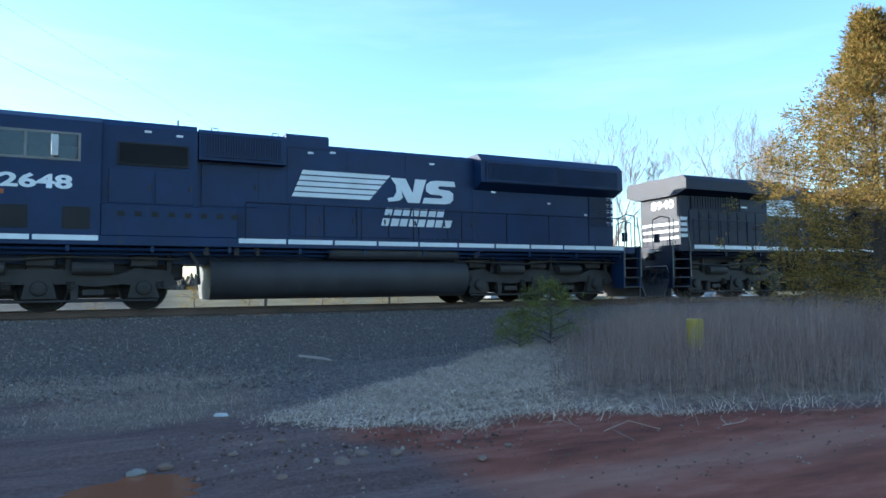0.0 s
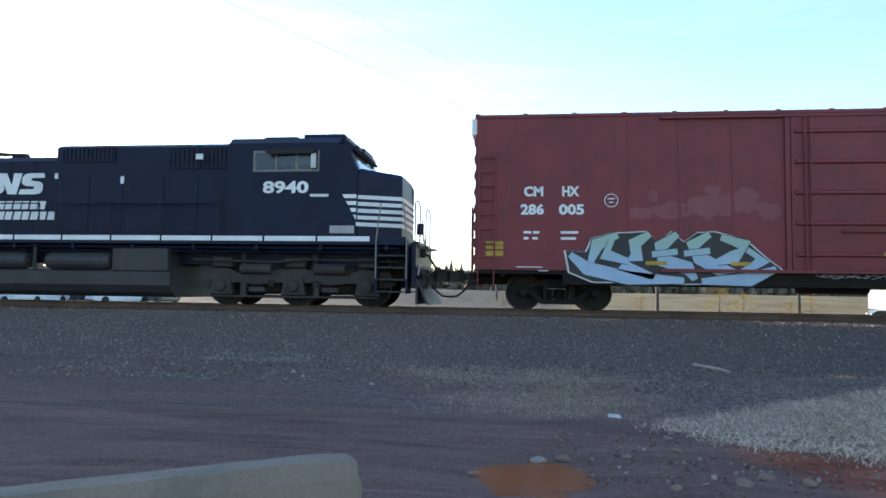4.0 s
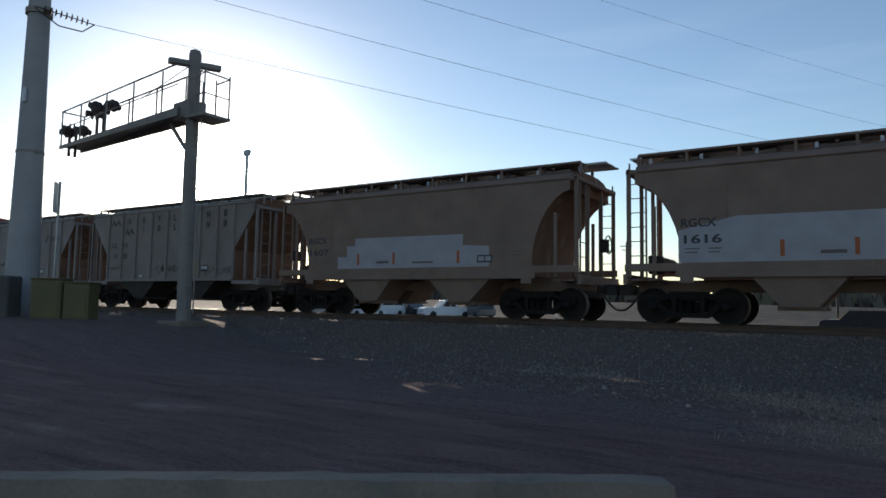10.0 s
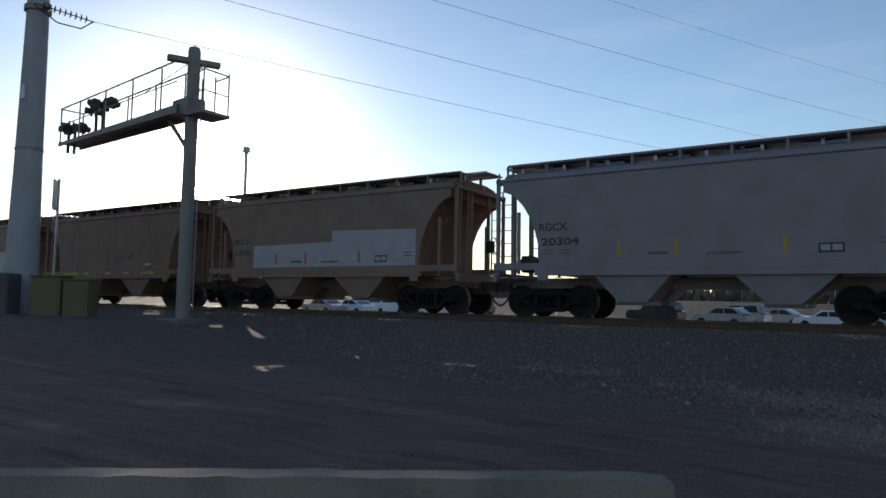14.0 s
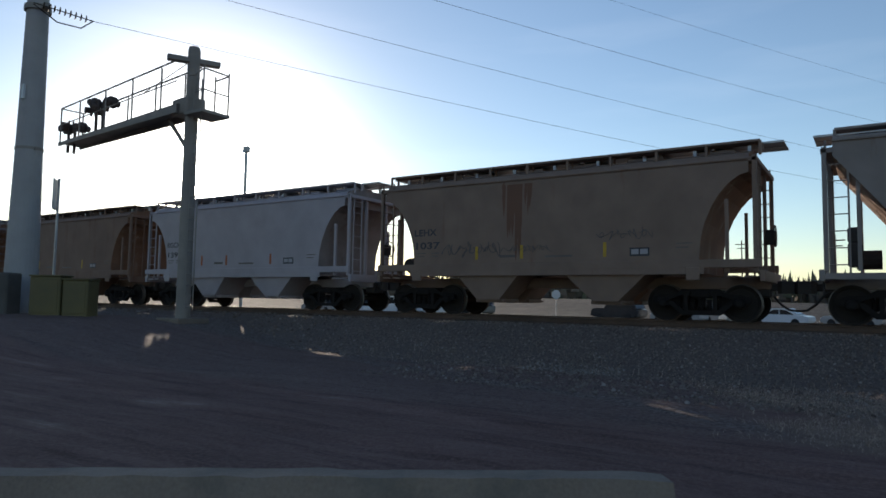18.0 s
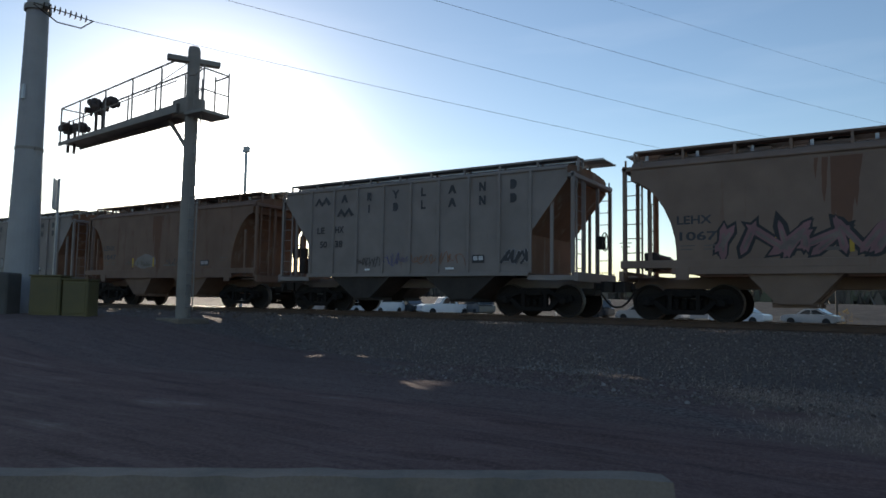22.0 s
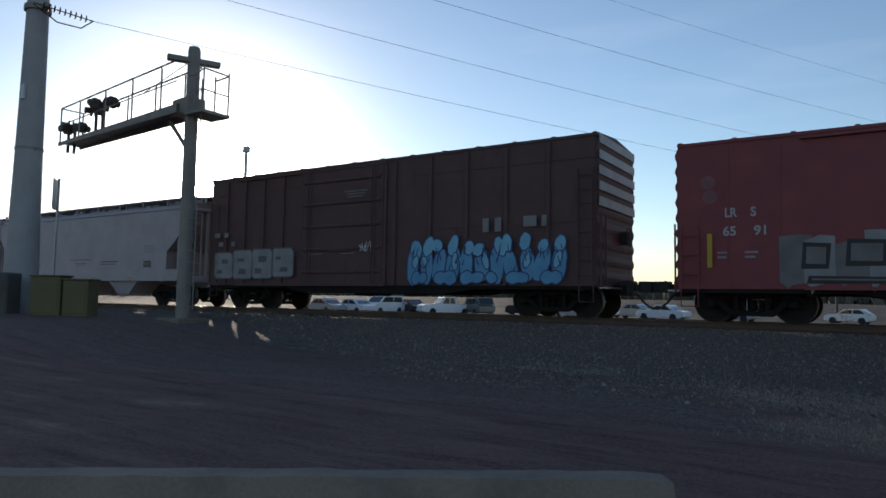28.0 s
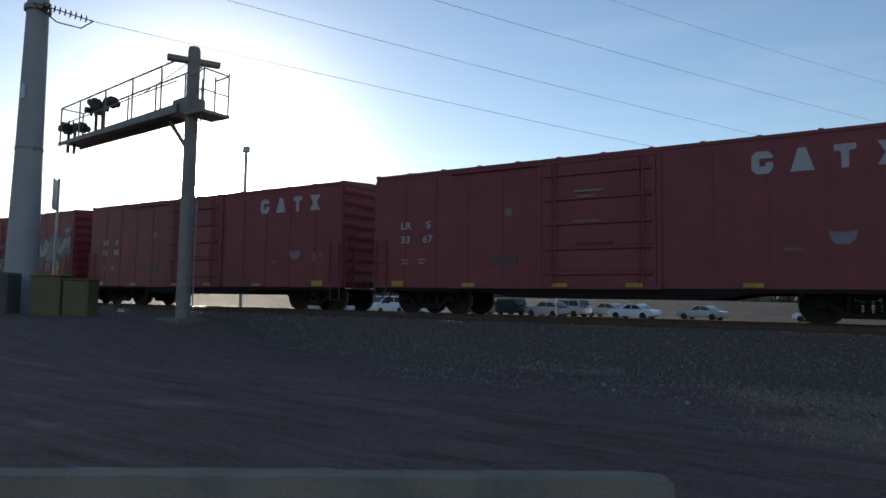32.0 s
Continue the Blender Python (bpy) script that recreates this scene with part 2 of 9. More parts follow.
def stroke(p, q, w0, w1, pointed):
    """Outline of one painted stroke from p to q."""
    (x0, z0), (x1, z1) = p, q
    L = math.hypot(x1 - x0, z1 - z0) or 1e-6
    ux, uz = (x1 - x0) / L, (z1 - z0) / L
    if pointed:
        return [(x0 - uz * w0, z0 + ux * w0), (x1 - uz * w1, z1 + ux * w1), (x1 + ux * w1 * 2.2, z1 + uz * w1 * 2.2), (x1 + uz * w1, z1 - ux * w1), (x0 + uz * w0, z0 - ux * w0), (x0 - ux * w0 * 1.6, z0 - uz * w0 * 1.6)]
    a0 = math.atan2(uz, ux)
    o = []
    for k in range(7):
        a = a0 - math.pi / 2 + math.pi * k / 6
        o.append((x1 + w1 * math.cos(a), z1 + w1 * math.sin(a)))
    for k in range(7):
        a = a0 + math.pi / 2 + math.pi * k / 6
        o.append((x0 + w0 * math.cos(a), z0 + w0 * math.sin(a)))
    return o


def tag_form(r):
    """An abstract tangle of strokes in a box from -1 to 1."""
    pts = [(r.uniform(-0.55, -0.2), r.uniform(-0.95, -0.5))]
    for k in range(r.choice((3, 4, 4, 5))):
        pts.append((r.uniform(-0.6, 0.6), (1 if k % 2 == 0 else -1) * r.uniform(0.25, 0.95)))
    return [(*a, *b) for a, b in zip(pts, pts[1:])]


P_SCRAWL = paint_mat("worn_marker", (0.10, 0.088, 0.088))


def scrawl(car, x0, x1, z0, z1, n, mat, seed, y):
    """A quick scribbled tag in one thin line for each character."""
    r = random.Random(seed)
    w, h = (x1 - x0) / n, (z1 - z0) / 2
    for k in range(n):
        cx, cz = x0 + (k + 0.5) * w, (z0 + z1) / 2
        bm = BM()
        lean, hh = r.uniform(0.0, 0.5), h * r.uniform(0.5, 1.0)
        f1, f2, p1, p2 = r.choice((1, 1.5, 2)), r.choice((1, 2, 2.5)), r.uniform(0, 6.28), r.uniform(0, 6.28)
        t = max(0.010, 0.045 * h)
        line = []
        for m in range(15):
            u = m / 14
            b = 0.65 * math.sin(6.283 * f2 * u + p2) + 0.3 * math.sin(6.283 * 1.5 * f1 * u + p1)
            a = 0.9 * (u - 0.5) + 0.32 * math.cos(6.283 * f1 * u + p1)
            line.append((cx + (a + lean * b * 0.3) * w, cz + b * hh))
        for m, (p, q) in enumerate(zip(line, line[1:])):
            prism(bm, stroke(p, q, t * (1.0 - 0.03 * m), t * (0.97 - 0.03 * m), False), y - 0.002 - 0.0004 * m, y + 0.003)
        part("graffiti_letter", bm, mat, car)


def graffiti(car, x0, x1, z0, z1, n, fill, edge, seed, y=-1.61, spiky=False, second=None):
    """A painted tag: each character is a bundle of thick strokes with an outline and a two-tone fill."""
    if edge in SCRAWLED:
        return scrawl(car, x0, x1, z0, z1, n, P_SCRAWL if fill is P_DARK else fill, seed, y)
    r = random.Random(seed)
    w, h = (x1 - x0) / n, (z1 - z0) / 2
    for k in range(n):
        cx, cz = x0 + (k + 0.5) * w, (z0 + z1) / 2 + h * r.uniform(-0.08, 0.08)
        f = tag_form(r)
        lean = r.uniform(-0.15, 0.35)
        t = min(w * 0.20, h * 0.26) * (0.8 if spiky else 1.0)
        bm = BM()
        for layer, (grow, dy, mi) in enumerate(((1.75 if spiky else 1.28, 0.0, 0), (1.0, 0.004, 1), (0.42, 0.008, 2))):
            for m, (a, b, c, d) in enumerate(f):
                p = (cx + a * w * 1.2 + lean * b * w * 0.4, cz + b * h * 0.82)
                q = (cx + c * w * 1.2 + lean * d * w * 0.4, cz + d * h * 0.82)
                if layer == 2:
                    p = (p[0] * 0.85 + q[0] * 0.15, p[1] * 0.85 + q[1] * 0.15 - 0.25 * t)
                    q = (q[0] * 0.75 + p[0] * 0.25, q[1] * 0.75 + p[1] * 0.25 - 0.25 * t)
                n0 = len(bm.faces)
                yy = y - dy - 0.0006 * m - 0.0001 * (k % 4)
                prism(bm, stroke(p, q, t * grow * r.uniform(0.85, 1.1), t * grow * r.uniform(0.6, 1.1), spiky), yy - 0.0025, yy)
                bm.faces.ensure_lookup_table()
                for fc in bm.faces[n0:]:
                    fc.material_index = mi
        ob = part("graffiti_letter", bm, edge, car)
        ob.data.materials.append(fill)
        ob.data.materials.append(second or SECOND.get(fill.name, fill))
    return car


def bubble_tag(car, x0, x1, z0, z1, n, fill, cap, edge, seed, y):
    """Puffy overlapping forms: a leaning body, a lighter cap and a foot, each with a dark outline and a crease."""
    r = random.Random(seed)
    w, h = (x1 - x0) / n, z1 - z0
    for k in range(n):
        cx = x0 + (k + 0.5) * w
        forms = [(cx + r.uniform(-0.1, 0.1) * w, z0 + h * 0.42, w * r.uniform(0.36, 0.5), h * r.uniform(0.36, 0.44), fill),
                 (cx + r.uniform(-0.3, 0.3) * w, z0 + h * r.uniform(0.72, 0.9), w * r.uniform(0.28, 0.42), h * r.uniform(0.13, 0.22), cap),
                 (cx + r.uniform(-0.35, 0.35) * w, z0 + h * 0.14, w * r.uniform(0.3, 0.5), h * r.uniform(0.10, 0.15), fill)]
        if r.random() < 0.6:
            forms.append((cx + r.uniform(-0.2, 0.3) * w, z0 + h * 0.5, w * 0.2, h * r.uniform(0.12, 0.2), cap))
        bm = BM()
        mats = [edge, fill, cap]
        for j, (u, v, a, b, m) in enumerate(forms):
            lean = r.uniform(-0.25, 0.3)
            yy = y - 0.0045 * j - 0.0008 * (k % 3)
            for g, mi, dy in ((0.035, 0, 0.0), (0.0, mats.index(m), 0.002)):
                n0 = len(bm.faces)
                o = [(p + lean * (q - v), q) for p, q in blob(u, v, a + g, b + g, 18, seed * 31 + k * 7 + j, 0.07)]
                prism(bm, o, yy - dy - 0.0015, yy - dy)
                bm.faces.ensure_lookup_table()
                for fc in bm.faces[n0:]:
                    fc.material_index = mi
        for j in range(3):
            u, v = cx + r.uniform(-0.3, 0.3) * w, z0 + h * r.uniform(0.2, 0.7)
            prism(bm, stroke((u, v), (u + r.uniform(-0.25, 0.25) * w, v + h * r.uniform(0.1, 0.25)), 0.018, 0.010, False), y - 0.0215, y - 0.020)
        ob = part("graffiti_letter", bm, edge, car)
        ob.data.materials.append(fill)
        ob.data.materials.append(cap)


def block_tag(car, x0, x1, z0, z1, n, fill, edge, seed, y):
    """Square block forms with thick dark outlines and cut-out counters."""
    r = random.Random(seed)
    w = (x1 - x0) / n
    for k in range(n):
        a, b = x0 + k * w + 0.02, x0 + (k + 1) * w - 0.02
        lo, hi = z0 + r.uniform(0, 0.1), z1 - r.uniform(0, 0.12)
        bm = BM()
        for g, mi, dy in ((0.05, 0, 0.0), (0.0, 1, 0.003)):
            n0 = len(bm.faces)
            prism(bm, [(a - g, lo + 0.1), (a + 0.08, lo - g), (b - 0.1, lo - g), (b + g, lo + 0.06), (b + g, hi - 0.12), (b - 0.12, hi + g), (a + 0.05, hi + g), (a - g, hi - 0.05)], y - dy - 0.002, y - dy)
            bm.faces.ensure_lookup_table()
            for fc in bm.faces[n0:]:
                fc.material_index = mi
        for j in range(2):
            u, v = a + (b - a) * r.uniform(0.25, 0.6), lo + (hi - lo) * (0.25 + 0.42 * j)
            q, s_ = (b - a) * r.uniform(0.12, 0.28), (hi - lo) * r.uniform(0.05, 0.13)
            prism(bm, [(u - q, v - s_), (u - q * 0.8, v + s_), (u + q, v + s_ * 0.8), (u + q * 0.9, v - s_)], y - 0.0065, y - 0.005)
        ob = part("graffiti_letter", bm, edge, car)
        ob.data.materials.append(fill)


SECOND = {"spray_blue": P_SKY, "spray_pale_blue": P_GREEN, "spray_white": P_SKY, "spray_pink": P_BRONZE, "spray_bronze": P_BLACK, "spray_mint": P_SKY}
SCRAWLED = (M_GREY, M_TAN, M_LIGHT, M_BROWN)


# ---- running gear ----
def wheelset_mesh(r, key):
    if key in MADE:
        return MADE[key]
    half = [(-1.05, 0.07), (-0.90, 0.075), (-0.88, 0.11), (-0.815, 0.12), (-0.805, 0.16), (-0.775, r - 0.085), (-0.80, r - 0.06), (-0.815, r - 0.004), (-0.70, r), (-0.685, r + 0.026), (-0.66, r + 0.026), (-0.662, r - 0.06), (-0.70, r - 0.085), (-0.71, 0.16), (-0.64, 0.12), (-0.62, 0.085)]
    prof = half + [(-u, q) for u, q in half[::-1]]
    bm = lathe(BM(), prof, "y", 30)
    for f in bm.faces:
        c = f.calc_center_median()
        if math.hypot(c.x, c.z) > r - 0.012 or (math.hypot(c.x, c.z) > r - 0.03 and abs(c.y) > 0.8):
            f.material_index = 1
    for sgn in (-1, 1):
        for k in range(3):
            a = 2 * math.pi * k / 3
            tube(bm, (0.04 * math.cos(a), sgn * 1.045, 0.04 * math.sin(a)), (0.04 * math.cos(a), sgn * 1.075, 0.04 * math.sin(a)), 0.014, 6)
    me = mesh(key, bm, M_WHEEL)
    me.materials.append(M_TREAD)
    MADE[key] = me
    return me


SPINNING = []     # wheelset, its place on the truck, radius, its place along the train


def frame_freight():
    bm = BM()
    for s_ in (1,):
        prism(bm, [(-1.16, 0.46), (-1.12, 0.60), (-0.98, 0.66), (-0.62, 0.68), (-0.42, 0.80), (0.42, 0.80), (0.62, 0.68), (0.98, 0.66), (1.12, 0.60), (1.16, 0.46), (1.02, 0.44), (0.80, 0.47), (0.70, 0.56), (0.46, 0.64), (-0.46, 0.64), (-0.70, 0.56), (-0.80, 0.47), (-1.02, 0.44)], -0.07, 0.07)
        prism(bm, [(-0.80, 0.47), (-0.46, 0.16), (0.46, 0.16), (0.80, 0.47), (0.68, 0.52), (0.40, 0.28), (-0.40, 0.28), (-0.68, 0.52)], -0.07, 0.07)
        for x in (-0.34, 0.34):
            box(bm, x - 0.05, x + 0.05, -0.075, 0.075, 0.27, 0.66)
        for x in (-0.9, 0.9):
            box(bm, x - 0.14, x + 0.14, -0.10, 0.09, 0.36, 0.58, 0.03)
            lathe(bm, [(-0.19, 0.06), (-0.17, 0.10), (-0.09, 0.12)], "y", 14, (x, 0, 0.457))
    return bm


def springs():
    prof = []
    for k in range(5):
        prof += [(0.29 + k * 0.055, 0.055), (0.302 + k * 0.055, 0.085), (0.32 + k * 0.055, 0.085), (0.332 + k * 0.055, 0.055)]
    return lathe(BM(), prof, "z", 10)


def bolster():
    bm = BM()
    box(bm, -0.24, 0.24, -1.12, 1.12, 0.58, 0.78, 0.04)
    lathe(bm, [(0.76, 0.30), (0.86, 0.30), (0.88, 0.2)], "z", 16)
    for s_ in (-1, 1):
        box(bm, s_ * 0.55 - 0.05, s_ * 0.55 + 0.05, -0.7, 0.7, 0.42, 0.52)
        for y in (-0.75, 0.75):
            box(bm, s_ * 0.42 - 0.03, s_ * 0.42 + 0.03, y - 0.06, y + 0.06, 0.32, 0.62, 0.01)
    return bm


def freight_truck(car, x, train_x):
    t = place("truck", shared("bolster", bolster, M_TRUCK), car, pose(x, 0, 0))
    for y in (-1.0, 1.0):
        place("side_frame", shared("side_frame_freight", frame_freight, M_TRUCK), t, pose(0, y, 0, 0, 0, 0 if y < 0 else 180))
        for sx in (-0.2, 0.0, 0.2):
            place("spring", shared("spring", springs, M_TRUCK), t, pose(sx, y, 0))
    for dx in (-0.9, 0.9):
        w = place("wheelset", wheelset_mesh(0.457, "wheelset_freight"), t, pose(dx, 0, 0.457))
        SPINNING.append((w, dx, 0.457, train_x + x + dx))
    return t


def frame_loco(pitch):
    bm = BM()
    p = pitch
    top = [(-p - 0.75, 0.62), (-p - 0.55, 0.92), (-p + 0.15, 1.00), (-p + 0.55, 0.84), (-p * 0.5 + 0.25, 0.84), (-0.55, 0.96), (0.55, 0.96), (p * 0.5 - 0.25, 0.84), (p - 0.55, 0.84), (p - 0.15, 1.00), (p + 0.55, 0.92), (p + 0.75, 0.62)]
    low = [(p + 0.50, 0.50), (p - 0.45, 0.62), (p * 0.5, 0.56), (0.45, 0.62), (-0.45, 0.62), (-p * 0.5, 0.56), (-p + 0.45, 0.62), (-p - 0.50, 0.50)]
    prism(bm, top + low, -0.08, 0.08)
    for k in (-1, 0, 1):
        prism(bm, [(k * p - 0.34, 0.30), (k * p - 0.24, 0.78), (k * p + 0.24, 0.78), (k * p + 0.34, 0.30)], -0.13, 0.05)
        lathe(bm, [(-0.24, 0.08), (-0.22, 0.15), (-0.13, 0.17)], "y", 16, (k * p, 0, 0.53))
    for k in (-0.5, 0.5):
        tube(bm, (k * p - 0.42, -0.16, 0.98), (k * p + 0.42, -0.16, 0.98), 0.14, 12)
        box(bm, k * p - 0.22, k * p + 0.22, -0.14, 0.02, 0.36, 0.50, 0.02)
        box(bm, k * p - 0.45, k * p - 0.30, -0.15, 0.02, 0.25, 0.62, 0.02)
    for x in (-p - 0.35, -0.62, 0.62, p + 0.35):
        for i in range(4):
            lathe(bm, [(0.50 + i * 0.05, 0.06), (0.515 + i * 0.05, 0.09), (0.535 + i * 0.05, 0.09), (0.545 + i * 0.05, 0.06)], "z", 8, (x, -0.12, 0))
    tube(bm, (-p - 0.3, -0.14, 0.24), (p + 0.3, -0.14, 0.24), 0.03, 6)
    return bm


def loco_truck(car, x, train_x, pitch):
    bm = box(BM(), -0.3, 0.3, -1.0, 1.0, 0.7, 1.05, 0.04)
    for k in (-0.5, 0.5):
        box(bm, k * pitch - 0.1, k * pitch + 0.1, -1.0, 1.0, 0.6, 0.85)
    box(bm, -pitch * 0.8, pitch * 0.8, -0.55, 0.55, 0.3, 0.75, 0.1)
    box(bm, -pitch - 0.9, pitch + 0.9, -0.7, 0.7, 0.72, 1.36, 0.05)
    for k in (-1, 0, 1):
        box(bm, k * pitch - 0.3, k * pitch + 0.3, -1.12, -0.7, 1.02, 1.30, 0.04)
        tube(bm, (k * pitch + 0.55, -1.0, 0.9), (k * pitch + 0.55, -1.0, 1.4), 0.07, 8)
    pipe(bm, [(-pitch - 0.8, -1.2, 1.22), (-0.5, -1.22, 1.16), (0.4, -1.2, 1.24), (pitch + 0.8, -1.2, 1.20)], 0.03, 5)
    t = part("truck", bm, M_GEAR, car, "", pose(x, 0, 0))
    for y in (-1.07, 1.07):
        place("side_frame", shared("side_frame_loco%d" % int(pitch * 100), lambda: frame_loco(pitch), M_GEAR), t, pose(0, y, 0, 0, 0, 0 if y < 0 else 180))
    for k in (-1, 0, 1):
        w = place("wheelset", wheelset_mesh(0.53, "wheelset_loco"), t, pose(k * pitch, 0, 0.53))
        SPINNING.append((w, k * pitch, 0.53, train_x + x + k * pitch))
    return t


def coupler_mesh():
    bm = BM()
    box(bm, 0.28, 1.1, -0.1, 0.1, 0.78, 0.96, 0.03)
    prism(bm, [(0.42, -0.16), (0.30, -0.20), (0.02, -0.17), (-0.03, -0.08), (0.10, 0.02), (0.06, 0.16), (0.32, 0.22), (0.42, 0.14)], 0.72, 1.02, "z")
    box(bm, 0.55, 0.95, -0.28, 0.28, 0.62, 1.04, 0.04)
    pipe(bm, [(0.85, -0.35, 0.80), (0.60, -0.35, 0.70), (0.40, -0.33, 0.45), (0.22, -0.25, 0.32), (0.0, -0.12, 0.30)], 0.03, 6)
    pipe(bm, [(0.30, 0, 1.02), (0.34, -0.3, 1.03), (0.62, -1.25, 0.98), (0.64, -1.4, 0.72)], 0.016, 5)
    return bm


def couple(car, L):
    place("coupler", shared("coupler", coupler_mesh, M_GEAR), car, pose(0, 0, 0))
    place("coupler", shared("coupler", coupler_mesh, M_GEAR), car, pose(L, 0, 0, 0, 0, 180))


def ladder(car, x, y, z0, z1, mat, width=0.45, along="x", rungs=None, name="ladder"):
    bm = BM()
    n = rungs or max(2, int((z1 - z0) / 0.36))
    a, b = (-width / 2, width / 2)
    for u in (a, b):
        q = (u, 0) if along == "x" else (0, u)
        box(bm, x + q[0] - 0.02, x + q[0] + 0.02, y + q[1] - 0.02, y + q[1] + 0.02, z0, z1)
    for k in range(n):
        z = z0 + (z1 - z0) * (k + 0.5) / n
        if along == "x":
            tube(bm, (x + a, y, z), (x + b, y, z), 0.014, 5)
        else:
            tube(bm, (x, y + a, z), (x, y + b, z), 0.014, 5)
    return part(name, bm, mat, car)


def brake_wheel(car, x, y, z, mat):
    bm = BM()
    pts = [(x, y + 0.27 * math.cos(a), z + 0.27 * math.sin(a)) for a in [2 * math.pi * k / 16 for k in range(17)]]
    pipe(bm, pts, 0.018, 5)
    for k in range(5):
        a = 2 * math.pi * k / 5
        tube(bm, (x, y, z), (x, y + 0.27 * math.cos(a), z + 0.27 * math.sin(a)), 0.012, 4)
    box(bm, x - 0.22, x - 0.02, y - 0.12, y + 0.12, z - 0.22, z + 0.16, 0.02)
    return part("brake_wheel", bm, mat, car)


# ---- covered hoppers ----
def hopper_ring(x, zb, style, zt):
    """Cross-section at x, from its bottom height zb up to the roof."""
    pts = []
    zs = zt - (0.12 if style == "rib" else 0.42)
    n = 5
    for k in range(n + 1):
        z = zb + (zs - zb) * k / n
        pts.append((-1.55, z))
    if style == "rib":
        top = [(-1.42, zt - 0.02), (-0.6, zt + 0.06), (0.6, zt + 0.06), (1.42, zt - 0.02)]
    else:
        top = [(-1.50, zs + 0.12), (-1.40, zs + 0.24), (-1.15, zs + 0.34), (-0.6, zs + 0.42), (0.6, zs + 0.42), (1.15, zs + 0.34), (1.40, zs + 0.24), (1.50, zs + 0.12)]
    pts = pts + top + [(1.55, zb + (zs - zb) * k / n) for k in range(n, -1, -1)]
    return [(x, y, z) for y, z in pts]


M_SLOPE = material("rusted_slope_sheet", (0.20, 0.11, 0.07), (0.12, 0.065, 0.042), rough=0.8, bump=0.1, rust=(0.24, 0.19, 0.15), rust_at=0.55, streak=1)

M_SLOPE2 = material("stained_slope_sheet", (0.25, 0.215, 0.215), (0.16, 0.135, 0.13), rough=0.7, bump=0.05, rust=(0.15, 0.10, 0.075), rust_at=0.56, streak=1)


def hopper_body(L, style, zt, zbot):
    secs = []
    xa, xb = 0.88, 2.0      # end of the roof, foot of the slope sheet
    steps = 7 if style != "rib" else 3
    left = []
    for k in range(steps + 1):
        u = k / steps
        if L > 15:
            x, zb = xa + 1.12 * u ** 1.25, 3.30 - 1.06 * u
        elif style == "rib":
            x, zb = xa + (xb - xa) * u, 3.75 + (2.3 - 3.75) * u
        else:
            a = u * math.pi / 2
            x, zb = xa + (xb - xa) * math.sin(a) ** 1.15, 1.75 + (3.55 - 1.75) * math.cos(a) ** 1.2
        left.append((x, zb))
    left.append((left[-1][0] + 0.02, zbot))
    mid = [(xb + 0.02 + (L - 2 * xb - 0.04) * k / 6, zbot) for k in range(1, 6)]
    prof = left + mid + [(L - x, z) for x, z in left[::-1]]
    bm = loft(BM(), [hopper_ring(x, z, style, zt) for x, z in prof])
    for f in bm.faces:
        c = f.calc_center_median()
        if (c.x < 2.1 or c.x > L - 2.1) and f.normal.z < 0.3 and abs(f.normal.y) < 0.5:
            f.material_index = 1
    return bm


def hopper_frame(L, style):
    """Side sills, end platforms and the centre sill."""
    bm = BM()
    for s_ in (-1, 1):
        if style == "rib":
            box(bm, 2.0, L - 2.0, s_ * 1.56 - 0.04, s_ * 1.56 + 0.04, 1.14, 1.26, 0.01)
            box(bm, 0.6, 2.05, s_ * 1.5 - 0.04, s_ * 1.5 + 0.04, 1.02, 1.16)
            box(bm, L - 2.05, L - 0.6, s_ * 1.5 - 0.04, s_ * 1.5 + 0.04, 1.02, 1.16)
        else:
            box(bm, 0.62, L - 0.62, s_ * 1.575 - 0.035, s_ * 1.575 + 0.035, 1.30, 1.50, 0.015)
            box(bm, 1.9, L - 1.9, s_ * 1.575 - 0.03, s_ * 1.575 + 0.03, 1.15, 1.31)
            for x in (2.15, L - 2.15):
                box(bm, x - 0.16, x + 0.16, s_ * 1.60 - 0.03, s_ * 1.60 + 0.03, 1.0, 1.32, 0.015)
    for x in (0.62, L - 0.62):
        box(bm, x - 0.06, x + 0.06, -1.55, 1.55, 0.98, 1.24, 0.015)
    box(bm, 0.6, L - 0.6, -0.32, 0.32, 0.82, 1.12, 0.02)
    for x in (0.9, 1.3, L - 1.3, L - 0.9):
        box(bm, x - 0.12, x + 0.12, -1.5, 1.5, 1.08, 1.12)
    return bm


def hopper_end(style, zt):
    """Posts and braces that carry one end, at x near 0.7."""
    bm = BM()
    for s_ in (-1, 1):
        box(bm, 0.66, 0.76, s_ * 1.5 - 0.05, s_ * 1.5 + 0.05, 1.2, zt - 0.25, 0.01)
        box(bm, 1.30, 1.38, s_ * 1.45 - 0.04, s_ * 1.45 + 0.04, 1.2, 3.2 if style == "rib" else 2.95)
        box(bm, 0.72, 0.80, s_ * 0.55 - 0.05, s_ * 0.55 + 0.05, 1.2, zt - 0.35)
    box(bm, 0.64, 0.92, -1.55, 1.55, zt - 0.4, zt - 0.28, 0.02)
    return bm


